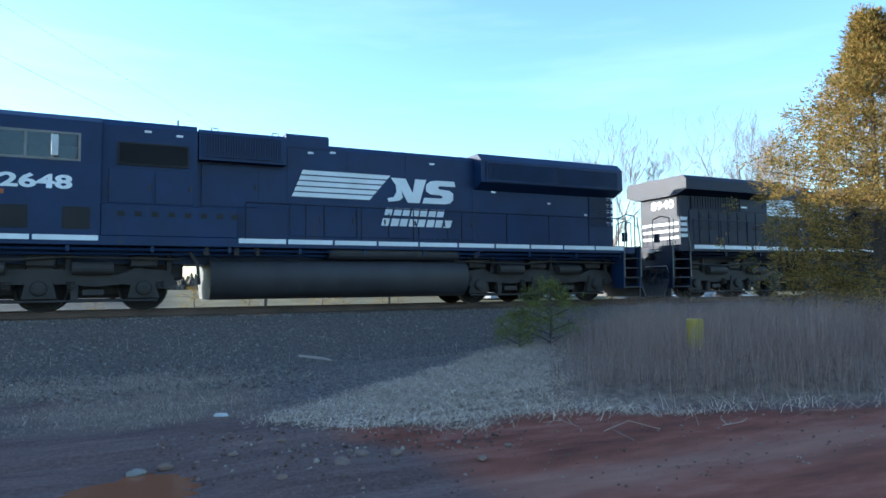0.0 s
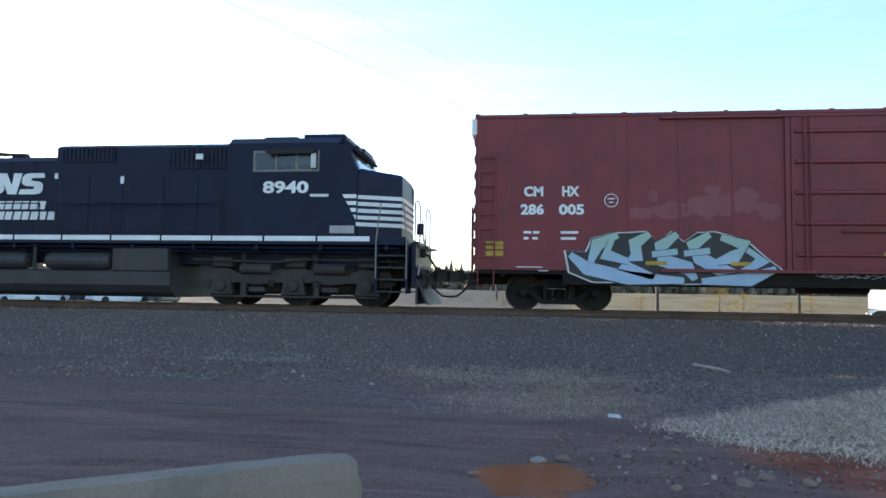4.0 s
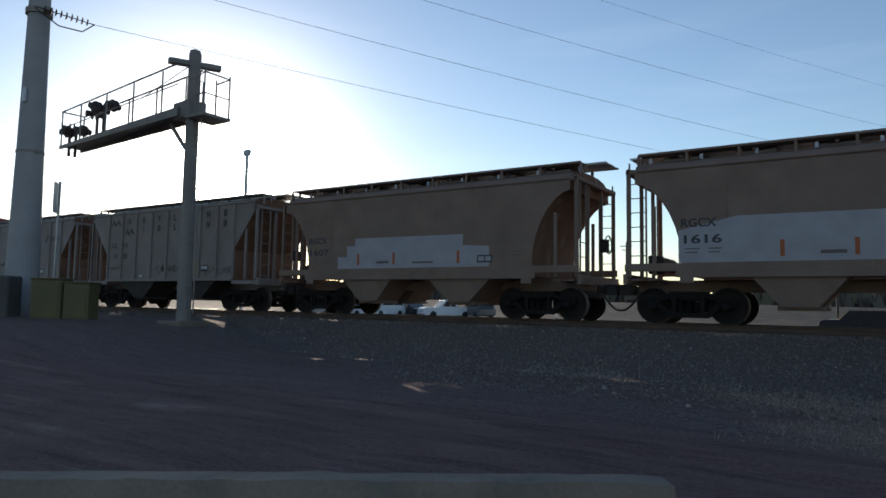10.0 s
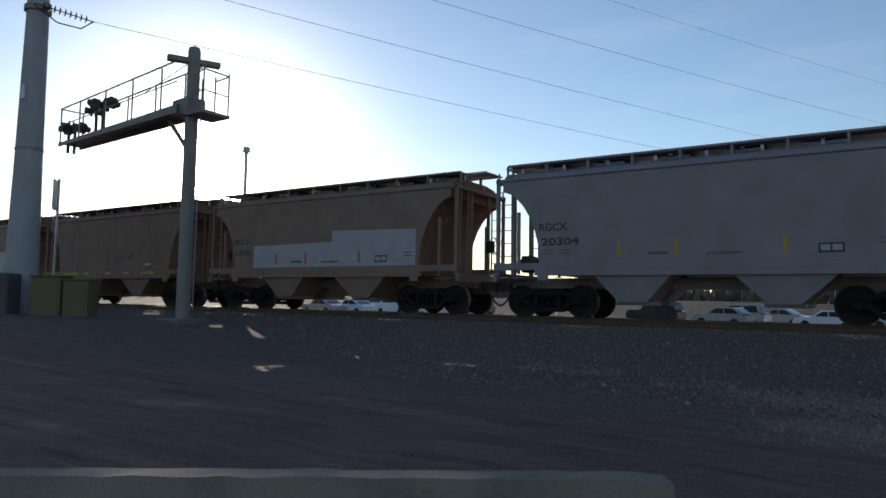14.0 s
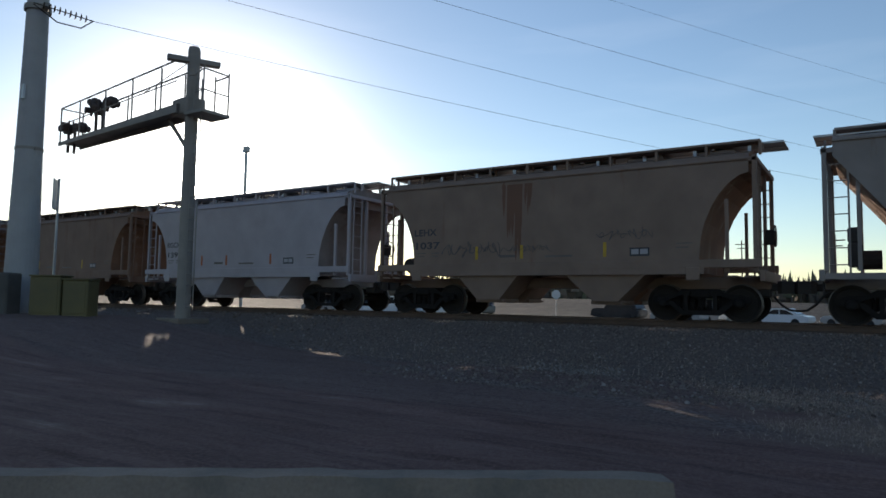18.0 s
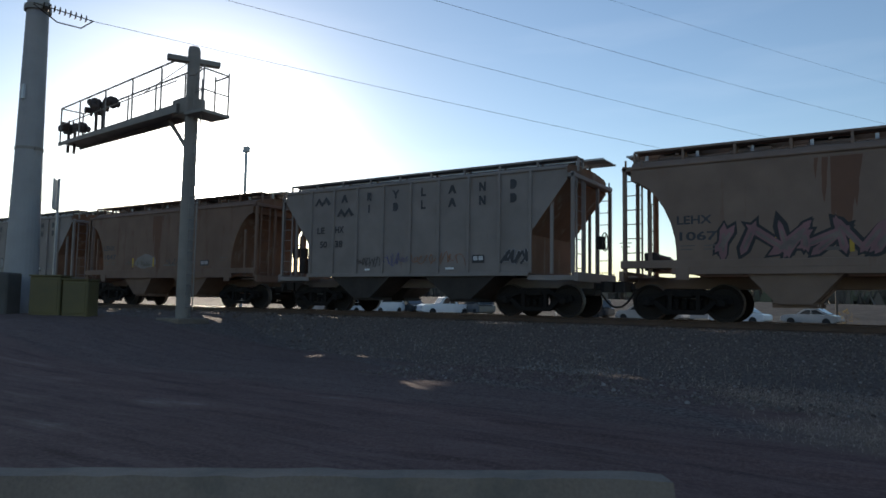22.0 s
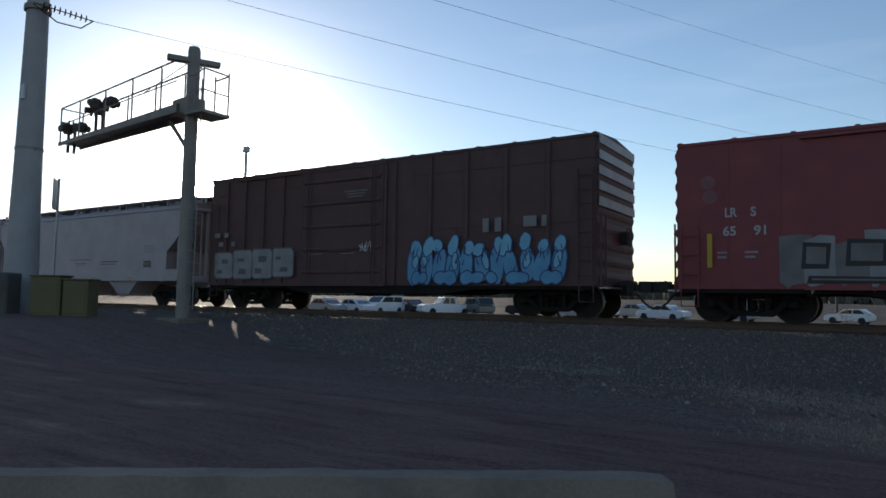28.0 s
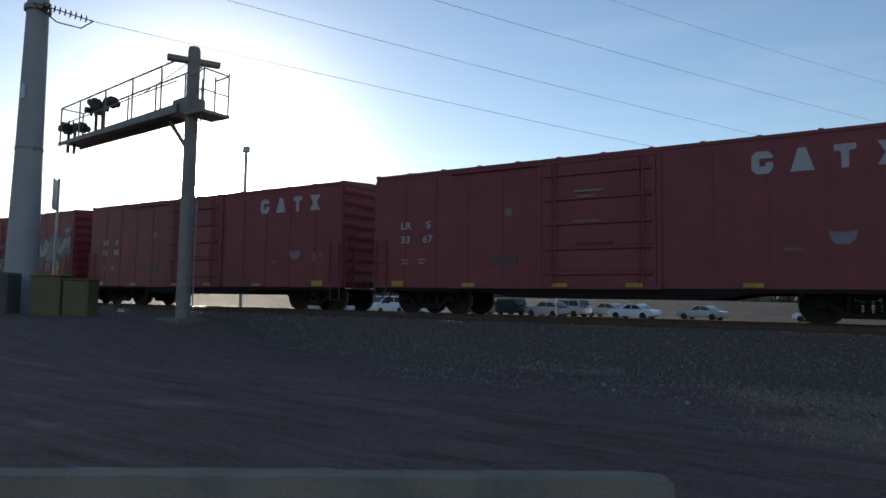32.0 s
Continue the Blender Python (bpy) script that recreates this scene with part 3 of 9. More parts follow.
def bay_mesh(w0, w1, z0, z1):
    bm = BM()
    for s_ in (-1, 1):
        a, b = sorted((s_ * 1.50, s_ * 0.12))
        loft(bm, [[(-w0 / 2, a, z1), (w0 / 2, a, z1), (w0 / 2, b, z1), (-w0 / 2, b, z1)], [(-w1 / 2, a * 0.94 if s_ < 0 else a + 0.2, z0), (w1 / 2, a * 0.94 if s_ < 0 else a + 0.2, z0), (w1 / 2, b * 0.94 if s_ > 0 else b - 0.2, z0), (-w1 / 2, b * 0.94 if s_ > 0 else b - 0.2, z0)]])
        box(bm, -w1 / 2 - 0.12, w1 / 2 + 0.12, min(s_ * 0.35, s_ * 1.25), max(s_ * 0.35, s_ * 1.25), z0 - 0.08, z0 + 0.03, 0.01)
        tube(bm, (w1 / 2 + 0.1, s_ * 0.4, z0 - 0.02), (w1 / 2 + 0.1, s_ * 1.4, z0 - 0.02), 0.03, 6)
        lathe(bm, [(-1.52 * (s_ > 0) * 0 + s_ * 1.30, 0.09), (s_ * 1.36, 0.09)], "y", 10, (0, 0, (z0 + z1) / 2))
    return bm


def running_board(L, zt, style):
    bm = BM()
    x0, x1 = 0.45, L - 0.22
    for y in (-0.52, 0.0, 0.52):
        box(bm, x0, x1, y - 0.02, y + 0.02, zt + 0.20, zt + 0.25)
    box(bm, x0, x1, -0.5, 0.5, zt + 0.215, zt + 0.235)
    for k in range(9):
        x = 1.0 + (L - 2.0) * k / 8
        for y in (-0.48, 0.48):
            box(bm, x - 0.04, x + 0.04, y - 0.03, y + 0.03, zt - 0.05, zt + 0.21)
    return bm


def near_walk(L, zt, style):
    """Outer roof walk along the near edge, on brackets, with its pierced tread."""
    bm = BM()
    x0, x1 = 0.92, L - 0.65
    y0, y1 = -1.35, -0.95
    lift = 0.14 if style == "rib" else 0.10
    for y in (y0, y1):
        box(bm, x0, x1, y - 0.015, y + 0.015, zt + lift, zt + lift + 0.055)
    box(bm, x0, x1, y0, y1, zt + lift + 0.02, zt + lift + 0.035)
    for k in range(10):
        x = x0 + (x1 - x0) * k / 9
        box(bm, x - 0.03, x + 0.03, y0, y0 + 0.05, zt - 0.22, zt + lift + 0.02)
        box(bm, x - 0.03, x + 0.03, y1 - 0.05, y1, zt - 0.10, zt + lift + 0.02)
    return bm


def hatch():
    return box(box(BM(), -0.5, 0.5, -0.45, 0.45, 0.05, 0.16, 0.03), -0.04, 0.04, -0.55, 0.55, 0.15, 0.19)


def hopper(index, x_train, L, style, paint, bays, label, end_paint=None, zt=None, zbot=None):
    car = thing("covered_hopper_car", label, "hopper car", "cars of the freight train")
    zt = zt or (4.22 if style == "rib" else 4.20)
    key = "hopper_%s_%d" % (style, round(L * 10))
    shell = shared(key + "_body", lambda: hopper_body(L, style, zt, 1.2), M_GREY)
    if len(shell.materials) < 2:
        shell.materials.append(M_SLOPE)
    shell_ob = place("body", shell, car, material=paint)
    if paint is M_LIGHT:
        shell_ob.material_slots[1].link = "OBJECT"
        shell_ob.material_slots[1].material = M_SLOPE2
    place("underframe", shared(key + "_frame", lambda: hopper_frame(L, style), M_GREY), car, material=paint)
    ekey = "hopper_end_%s_%d" % (style, round(zt * 100))
    place("end_frame", shared(ekey, lambda: hopper_end(style, zt), M_GREY), car, material=paint)
    place("end_frame", shared(ekey, lambda: hopper_end(style, zt), M_GREY), car, pose(L, 0, 0, 0, 0, 180), material=paint)
    place("running_board", shared(key + "_board", lambda: running_board(L, zt, style), M_STEEL), car)
    place("roof_walk", shared(key + "_walk", lambda: near_walk(L, zt, style), M_GREY), car, material=paint)
    count = int((L - 3) / 1.4)
    for k in range(count):
        place("roof_hatch", shared("roof_hatch", hatch, M_GREY), car, pose(1.8 + (L - 3.6) * k / (count - 1), 0, zt), material=paint)
    if style == "rib":
        for x in (2.13, 3.15, 4.18, 5.27, 6.34, 7.40, 8.45, 9.48, 10.46):
            for y in (-1.58, 1.58):
                place("rib", shared("hopper_rib", lambda: box(BM(), -0.045, 0.045, -0.04, 0.04, 1.22, 4.1, 0.012), M_GREY), car, pose(x, y, 0), material=paint)
        place("roof_edge", shared(key + "_edge", lambda: box(box(BM(), 0.88, L - 0.88, -1.60, -1.50, 4.06, 4.14, 0.01), 0.88, L - 0.88, 1.50, 1.60, 4.06, 4.14, 0.01), M_GREY), car, material=paint)
    else:
        place("roof_bead", shared(key + "_bead", lambda: tube(tube(BM(), (0.9, -1.54, zt - 0.33), (L - 0.9, -1.54, zt - 0.33), 0.035, 8), (0.9, 1.54, zt - 0.33), (L - 0.9, 1.54, zt - 0.33), 0.035, 8), M_GREY), car, material=paint)
    for x, w0, w1 in bays:
        place("discharge_bay", shared("bay_%d_%d" % (w0 * 100, w1 * 100), lambda: bay_mesh(w0, w1, 0.46, 1.2), M_GREY), car, pose(x, 0, 0), material=paint if style != "rib" else M_GEAR)
    ladder(car, 0.95, -1.52, 1.15, zt - 0.1, paint, 0.42)
    ladder(car, L - 0.68, -1.1, 1.15, zt - 0.3, paint, 0.42, "y")
    ladder(car, 0.68, 1.1, 1.15, zt - 0.3, paint, 0.42, "y")
    ladder(car, L - 0.95, 1.52, 1.15, zt - 0.1, paint, 0.42)
    brake_wheel(car, L - 0.52, 0.5, 2.2, M_GEAR)
    if style != "rib":
        bm = BM()
        tube(bm, (1.2, -0.7, 1.55), (1.2, 0.7, 1.55), 0.2, 12)
        box(bm, 0.85, 1.15, -0.3, 0.25, 1.3, 1.8, 0.03)
        part("brake_reservoir", bm, M_GEAR, car)
    else:
        part("air_tank", tube(BM(), (1.25, -0.3, 1.5), (1.75, -0.3, 1.5), 0.22, 12), M_GEAR, car)
        bm = box(BM(), 1.1, 1.4, -1.1, -0.8, 1.3, 1.85, 0.04)
        box(bm, 1.1, 1.35, -1.05, -0.85, 1.85, 2.2, 0.04)
        part("brake_valve", bm, M_GEAR, car)
    couple(car, L)
    tc = 2.05 if L < 14 else 2.4
    freight_truck(car, tc, x_train)
    freight_truck(car, L - tc, x_train)
    return car
# ---- boxcars ----
def corrugated_end(w, z0, z1, n=9):
    """A pressed steel end with rounded horizontal corrugations; its face is at x = 0."""
    prof = []
    h = (z1 - z0) / n
    for k in range(n):
        z = z0 + k * h
        prof += [(0.0, z), (0.0, z + 0.22 * h), (-0.03, z + 0.38 * h), (-0.045, z + 0.55 * h), (-0.03, z + 0.74 * h), (0.0, z + 0.9 * h)]
    prof += [(0.0, z1), (0.06, z1), (0.06, z0)]
    return prism(BM(), prof, -w, w)


def boxcar(x_train, L, zt, paint, label, door, posts=(), panels=0, roof_paint=None, end_plate=None, z0=1.02, chamfer=0.0, lead=0.78, tail=0.78):
    car = thing("boxcar", label, "boxcar", "cars of the freight train")
    a, b = lead, L - tail
    W = 1.58
    bm = BM()
    c = chamfer
    prism(bm, [(a + 0.05, z0), (a + 0.05, zt - 0.12 - c), (a + 0.05 + c, zt - 0.12), (b - 0.05 - c, zt - 0.12), (b - 0.05, zt - 0.12 - c), (b - 0.05, z0)], -W, W)
    part("body", bm, paint, car)
    key = "boxcar_end_%d_%d_%d" % (zt * 100, c * 100, z0 * 100)
    for x, rz in ((a, 0), (b, 180)):
        place("end_wall", shared(key, lambda: corrugated_end(W - 0.03, z0, zt - 0.14 - c), M_BOX), car, pose(x + (0.02 if rz == 0 else -0.02), 0, 0, 0, 0, rz), material=paint)
    bm = BM()
    prism(bm, [(-W - 0.03, zt - 0.14), (-W - 0.03, zt - 0.06), (0, zt + 0.06), (W + 0.03, zt - 0.06), (W + 0.03, zt - 0.14)], a + c, b - c, "x")
    n = int((b - a) / 1.2)
    for k in range(n + 1):
        x = a + c + 0.06 + (b - a - 2 * c - 0.12) * k / n
        prism(bm, [(-W - 0.02, zt - 0.06), (-W - 0.02, zt - 0.03), (0, zt + 0.10), (W + 0.02, zt - 0.03), (W + 0.02, zt - 0.06), (0, zt + 0.04)], x - 0.05, x + 0.05, "x")
    part("roof", bm, roof_paint or paint, car)
    bm = BM()
    for s_ in (-1, 1):
        box(bm, a + 0.1, b - 0.1, s_ * 1.5 - 0.05, s_ * 1.5 + 0.05, z0 - 0.1, z0 + 0.02)
        prism(bm, [(L * 0.28, z0 - 0.1), (L * 0.34, z0 - 0.26), (L * 0.66, z0 - 0.26), (L * 0.72, z0 - 0.1)], s_ * 1.5 - 0.04, s_ * 1.5 + 0.04)
    box(bm, 0.7, L - 0.7, -0.3, 0.3, 0.66, z0 + 0.05)
    for k in range(7):
        x = 1.5 + (L - 3) * k / 6
        box(bm, x - 0.06, x + 0.06, -1.48, 1.48, z0 - 0.16, z0)
    tube(bm, (L * 0.44, -0.9, 0.72), (L * 0.52, -0.9, 0.72), 0.2, 12)
    box(bm, L * 0.56, L * 0.60, -1.1, -0.7, 0.55, 0.9, 0.03)
    pipe(bm, [(3.6, -0.9, 0.72), (L * 0.4, -0.95, 0.66), (L * 0.44, -0.9, 0.72)], 0.02, 5)
    pipe(bm, [(L * 0.6, -0.9, 0.62), (L - 3.6, -0.9, 0.70)], 0.02, 5)
    part("underframe", bm, M_TRUCK, car)
    # plug door with ribs, rods and its track
    d0, d1 = door
    bm = box(BM(), d0, d1, -W - 0.07, -W + 0.01, z0 + 0.06, zt - 0.22, 0.01)
    part("door", bm, paint, car)
    dr = car.children[-1]
    h = (zt - 0.22 - z0 - 0.06)
    for k in range(5):
        z = z0 + 0.06 + h * (k + 0.5) / 5
        place("door_rib", shared("door_rib_%d" % ((d1 - d0) * 100), lambda: prism(BM(), [(-W - 0.12, -0.03), (-W - 0.12, 0.03), (-W - 0.07, 0.06), (-W - 0.07, -0.06)], 0.08, d1 - d0 - 0.08, "x"), M_BOX), dr, pose(d0, 0, z), material=paint)
    for x in (d0 + 0.3, d0 + 0.42, d1 - 0.42, d1 - 0.3):
        part("door_rod", tube(BM(), (x, -W - 0.13, z0 + 0.05), (x, -W - 0.13, zt - 0.24), 0.02, 6), paint, dr)
    part("door_lever", tube(BM(), ((d0 + d1) / 2 - 0.5, -W - 0.14, 2.0), ((d0 + d1) / 2 + 0.5, -W - 0.14, 2.0), 0.025, 6), paint, dr)
    bm = box(BM(), d0 - (d1 - d0) * 0.95, d1 + 0.1, -W - 0.12, -W, z0 - 0.02, z0 + 0.06)
    part("door_track", bm, paint, car)
    part("door_track", box(BM(), d0 - (d1 - d0) * 0.95, d1 + 0.1, -W - 0.10, -W, zt - 0.24, zt - 0.17), paint, car)
    for x in (d0 - 0.07, d1 + 0.07):
        part("door_post", box(BM(), x - 0.06, x + 0.06, -W - 0.06, -W + 0.01, z0, zt - 0.2, 0.01), paint, car)
    for x in posts:
        place("side_post", shared("side_post_%d_%d" % (zt * 100, z0 * 100), lambda: box(BM(), -0.06, 0.06, -W - 0.075, -W + 0.01, z0, zt - 0.18, 0.015), M_BOX), car, pose(x, 0, 0), material=paint)
    for k in range(panels):
        x = a + 0.1 + (d0 - a - 0.2) * (k + 1) / (panels + 1)
        for xx in (x, d1 + 0.1 + (b - d1 - 0.2) * (k + 1) / (panels + 1)):
            place("panel_seam", shared("panel_seam_%d_%d" % (zt * 100, z0 * 100), lambda: box(BM(), -0.03, 0.03, -W - 0.012, -W + 0.01, z0, zt - 0.18), M_BOX), car, pose(xx, 0, 0), material=paint)
    for x, al in ((a + 0.32, "x"), (b - 0.32, "x")):
        ladder(car, x, -W - 0.07, z0 + 0.1, z0 + 1.5 if zt < 4.8 else zt - 1.0, paint, 0.4, al, name="grab_ladder")
    ladder(car, b + 0.06, -1.25, z0, z0 + 1.9, paint, 0.4, "y")
    ladder(car, a - 0.06, 1.25, z0, z0 + 1.9, paint, 0.4, "y")
    ladder(car, a - 0.06, -1.25, z0 - 0.1, z0 + 1.6, paint, 0.4, "y")
    brake_wheel(car, b + 0.22, 0.45, 2.3, M_GEAR)
    for x in (a + 0.3, b - 0.3):
        bm = BM()
        pipe(bm, [(x - 0.2, -W, z0), (x - 0.2, -W, z0 - 0.42), (x + 0.2, -W, z0 - 0.42), (x + 0.2, -W, z0)], 0.018, 5)
        part("sill_step", bm, paint, car)
    for x in (a - 0.12, b + 0.12):
        part("end_platform", box(BM(), x - 0.14, x + 0.14, -1.4, 1.4, z0 - 0.06, z0 - 0.02), M_STEEL, car)
    if end_plate:
        for x, s_ in ((a, 1), (b, -1)):
            part("end_panel", box(BM(), x - 0.085 if s_ > 0 else x - 0.06, x + 0.06 if s_ > 0 else x + 0.085, -W + 0.02, W - 0.02, zt - 0.55, zt - 0.15), end_plate, car, "white painted upper end panel")
    couple(car, L)
    freight_truck(car, 2.93 if L > 18 else 2.55, x_train)
    freight_truck(car, L - (2.93 if L > 18 else 2.55), x_train)
    return car
# ---- locomotives ----
M_GLASS = bpy.data.materials.new("cab_glass")
M_GLASS.use_nodes = True
_b = M_GLASS.node_tree.nodes["Principled BSDF"]
_b.inputs["Base Color"].default_value = (0.42, 0.52, 0.62, 1)
_b.inputs["Roughness"].default_value, _b.inputs["Transmission Weight"].default_value, _b.inputs["IOR"].default_value = 0.03, 1.0, 1.45
M_GRILLE = material("grille_black", (0.012, 0.012, 0.014), (0.006, 0.006, 0.007), rough=0.7, bump=0.0)
M_TRIM = material("window_trim", (0.20, 0.19, 0.18), rough=0.5, bump=0.0)


def hood(bm, x0, x1, hw, z0, z1, ch=0.14):
    prism(bm, [(-hw, z0), (-hw, z1 - ch), (-hw + ch, z1), (hw - ch, z1), (hw, z1 - ch), (hw, z0)], x0, x1, "x")
    return bm


def slats(x0, x1, z0, z1, y, n, upright=True, depth=0.05):
    bm = BM()
    for k in range(n):
        if upright:
            x = x0 + (x1 - x0) * (k + 0.5) / n
            w = (x1 - x0) / n * 0.28
            box(bm, x - w, x + w, y - depth, y, z0, z1)
        else:
            z = z0 + (z1 - z0) * (k + 0.5) / n
            w = (z1 - z0) / n * 0.28
            box(bm, x0, x1, y - depth, y, z - w, z + w)
    return bm


def grille(car, x0, x1, z0, z1, y, n, upright, paint, name="grille"):
    g = part(name, box(BM(), x0, x1, y - 0.006, y + 0.03, z0, z1), M_GRILLE, car)
    part("slat_panel", slats(x0, x1, z0, z1, y - 0.006, n, upright, 0.03), paint, g)
    bm = BM()
    for u0, u1, w0, w1 in ((x0 - 0.04, x1 + 0.04, z1, z1 + 0.04), (x0 - 0.04, x1 + 0.04, z0 - 0.04, z0), (x0 - 0.04, x0, z0, z1), (x1, x1 + 0.04, z0, z1)):
        box(bm, u0, u1, y - 0.04, y + 0.01, w0, w1)
    part("grille_frame", bm, paint, g)
    return g


def hood_door(car, x0, x1, z0, z1, y, paint, louvre=False):
    d = part("hood_door", box(BM(), x0, x1, y - 0.022, y + 0.005, z0, z1, 0.008), paint, car)
    for z in (z0 + 0.25, z1 - 0.25):
        part("hinge", tube(BM(), (x0 + 0.01, y - 0.03, z - 0.06), (x0 + 0.01, y - 0.03, z + 0.06), 0.014, 6), M_GEAR, d)
    bm = BM()
    box(bm, x1 - 0.10, x1 - 0.05, y - 0.045, y - 0.02, (z0 + z1) / 2 - 0.07, (z0 + z1) / 2 + 0.07, 0.008)
    part("door_latch", bm, M_GEAR, d)
    if louvre:
        part("louvre_panel", slats(x0 + 0.08, x1 - 0.08, z1 - 0.7, z1 - 0.1, y - 0.02, 7, False, 0.02), paint, d)
    return d


def handrail(car, x0, x1, y, z0, z1, n):
    for k in range(n):
        x = x0 + (x1 - x0) * k / (n - 1)
        place("stanchion", shared("stanchion_%d" % int((z1 - z0) * 100), lambda: tube(BM(), (0, 0, 0), (0, 0, z1 - z0), 0.02, 6), M_LOCO2), car, pose(x, y, z0))
    part("handrail", tube(BM(), (x0, y, z1), (x1, y, z1), 0.02, 6), M_LOCO2, car)


def steps(car, x0, x1, paint, z0=0.38, side=-1):
    bm = BM()
    ya, yb = sorted((side * 1.55, side * 0.95))
    box(bm, x0 - 0.03, x0 + 0.03, ya, yb, z0, 1.75)
    s = part("step_well", bm, paint, car)
    part("step_side", box(BM(), x1 - 0.03, x1 + 0.03, ya, yb, z0, 1.75), paint, s)
    for k in range(4):
        z = z0 + 0.04 + k * (1.40 - z0) / 3.3
        place("step", shared("loco_step_%d" % int((x1 - x0) * 100), lambda: box(BM(), x0 - x0 + 0.03, x1 - x0 - 0.03, -0.30, 0.28, -0.02, 0.02, 0.006), M_TANK), s, pose(x0, (ya + yb) / 2, z))
    bm = BM()
    pipe(bm, [(x0, side * 1.58, 0.75), (x0, side * 1.58, 1.75), (x0 + 0.1, side * 1.55, 2.7)], 0.02, 6)
    pipe(bm, [(x1, side * 1.58, 0.75), (x1, side * 1.58, 1.75), (x1 - 0.1, side * 1.55, 2.7)], 0.02, 6)
    part("grab_rail", bm, M_TRIM, car)


def end_gear(car, x, s_):
    """Pilot, plow, hoses and end handrails at x; s_ points outwards."""
    bm = BM()
    box(bm, min(x, x - s_ * 0.12), max(x, x - s_ * 0.12), -1.5, 1.5, 0.55, 1.7, 0.02)
    part("pilot", bm, M_LOCO2, car)
    bm = BM()
    prism(bm, [(-1.45, 0.10), (-1.45, 0.75), (1.45, 0.75), (1.45, 0.10)], x, x + s_ * 0.05, "x")
    prism(bm, [(x, 0.72), (x + s_ * 0.28, 0.12), (x + s_ * 0.34, 0.09), (x + s_ * 0.04, 0.76)], -1.4, 1.4)
    part("plow", bm, M_TANK, car)
    for y in (-1.2, -0.9, -0.62, 0.62, 0.9, 1.2):
        part("hose", pipe(BM(), [(x, y, 1.05), (x + s_ * 0.14, y, 1.0), (x + s_ * 0.2, y, 0.62), (x + s_ * 0.12, y + 0.08, 0.45)], 0.022, 5), M_GEAR, car)
    for k, y in enumerate((-1.05, -0.75, 0.75, 1.05)):
        part("brake_hose", pipe(BM(), [(x, y, 0.95), (x + s_ * 0.2, y * 0.95, 0.9), (x + s_ * 0.45, y * 0.8, 0.55 + 0.05 * (k % 2)), (x + s_ * 0.70, y * 0.7, 0.62)], 0.026, 6), M_GEAR, car)
    part("cable_loop", pipe(BM(), [(x, -0.45, 1.45), (x + s_ * 0.18, -0.46, 1.42), (x + s_ * 0.40, -0.44, 1.05), (x + s_ * 0.72, -0.35, 1.0)], 0.035, 7), M_GEAR, car)
    part("cable_socket", box(BM(), min(x, x + s_ * 0.12), max(x, x + s_ * 0.12), -0.56, -0.34, 1.36, 1.60, 0.02), M_GEAR, car)
    for y in (-1.0, 1.0):
        part("coupler_lever", pipe(BM(), [(x + s_ * 0.05, y * 1.4, 0.85), (x + s_ * 0.08, y * 1.3, 1.12), (x + s_ * 0.10, y * 0.3, 1.12)], 0.018, 6), M_STEEL, car)
        part("anti_climber_step", box(BM(), min(x, x + s_ * 0.22), max(x, x + s_ * 0.22), min(y * 0.5, y * 1.1), max(y * 0.5, y * 1.1), 1.62, 1.67, 0.01), M_STEEL, car)
    bm = BM()
    for y in (-1.35, -0.55, 0.55, 1.35):
        tube(bm, (x - s_ * 0.05, y, 1.7), (x - s_ * 0.05, y, 2.75), 0.02, 6)
    for y in (-1, 1):
        pipe(bm, [(x - s_ * 0.05, y * 1.35, 2.75), (x - s_ * 0.05, y * 0.95, 2.85), (x - s_ * 0.05, y * 0.55, 2.75)], 0.02, 6)
    box(bm, x - 0.06, x + 0.06, -1.5, 1.5, 1.66, 1.72)
    tube(bm, (x, -0.8, 1.95), (x, -0.8, 2.25), 0.1, 8)
    part("end_rail", bm, M_LOCO2, car)


def speed_mark(car, x0, x1, z0, z1, y, n=5, lean=0.25):
    """White stripes that lean forward."""
    h = (z1 - z0) / n
    for k in range(n):
        z = z0 + k * h
        u = lean * (z - z0) / (z1 - z0)
        plate(car, [(x0 + u, z), (x0 + u + 0.05, z + h * 0.78), (x1 + u * 0.5 + 0.08, z + h * 0.78), (x1 + u * 0.5, z)], M_WHITE, y, "stripe")


def block_word(car, n, x0, x1, z0, z1, y, mat, lean=0.05, name="name_block"):
    """A company name as plain blocks, one for each character."""
    w = (x1 - x0) / n
    h = z1 - z0
    for k in range(n):
        a = x0 + k * w
        b = a + w * (0.78 + 0.06 * (k % 2))
        o = [(a, z0), (a + lean, z1), (b + lean, z1), (b, z0)]
        plate(car, o, mat, y, name)


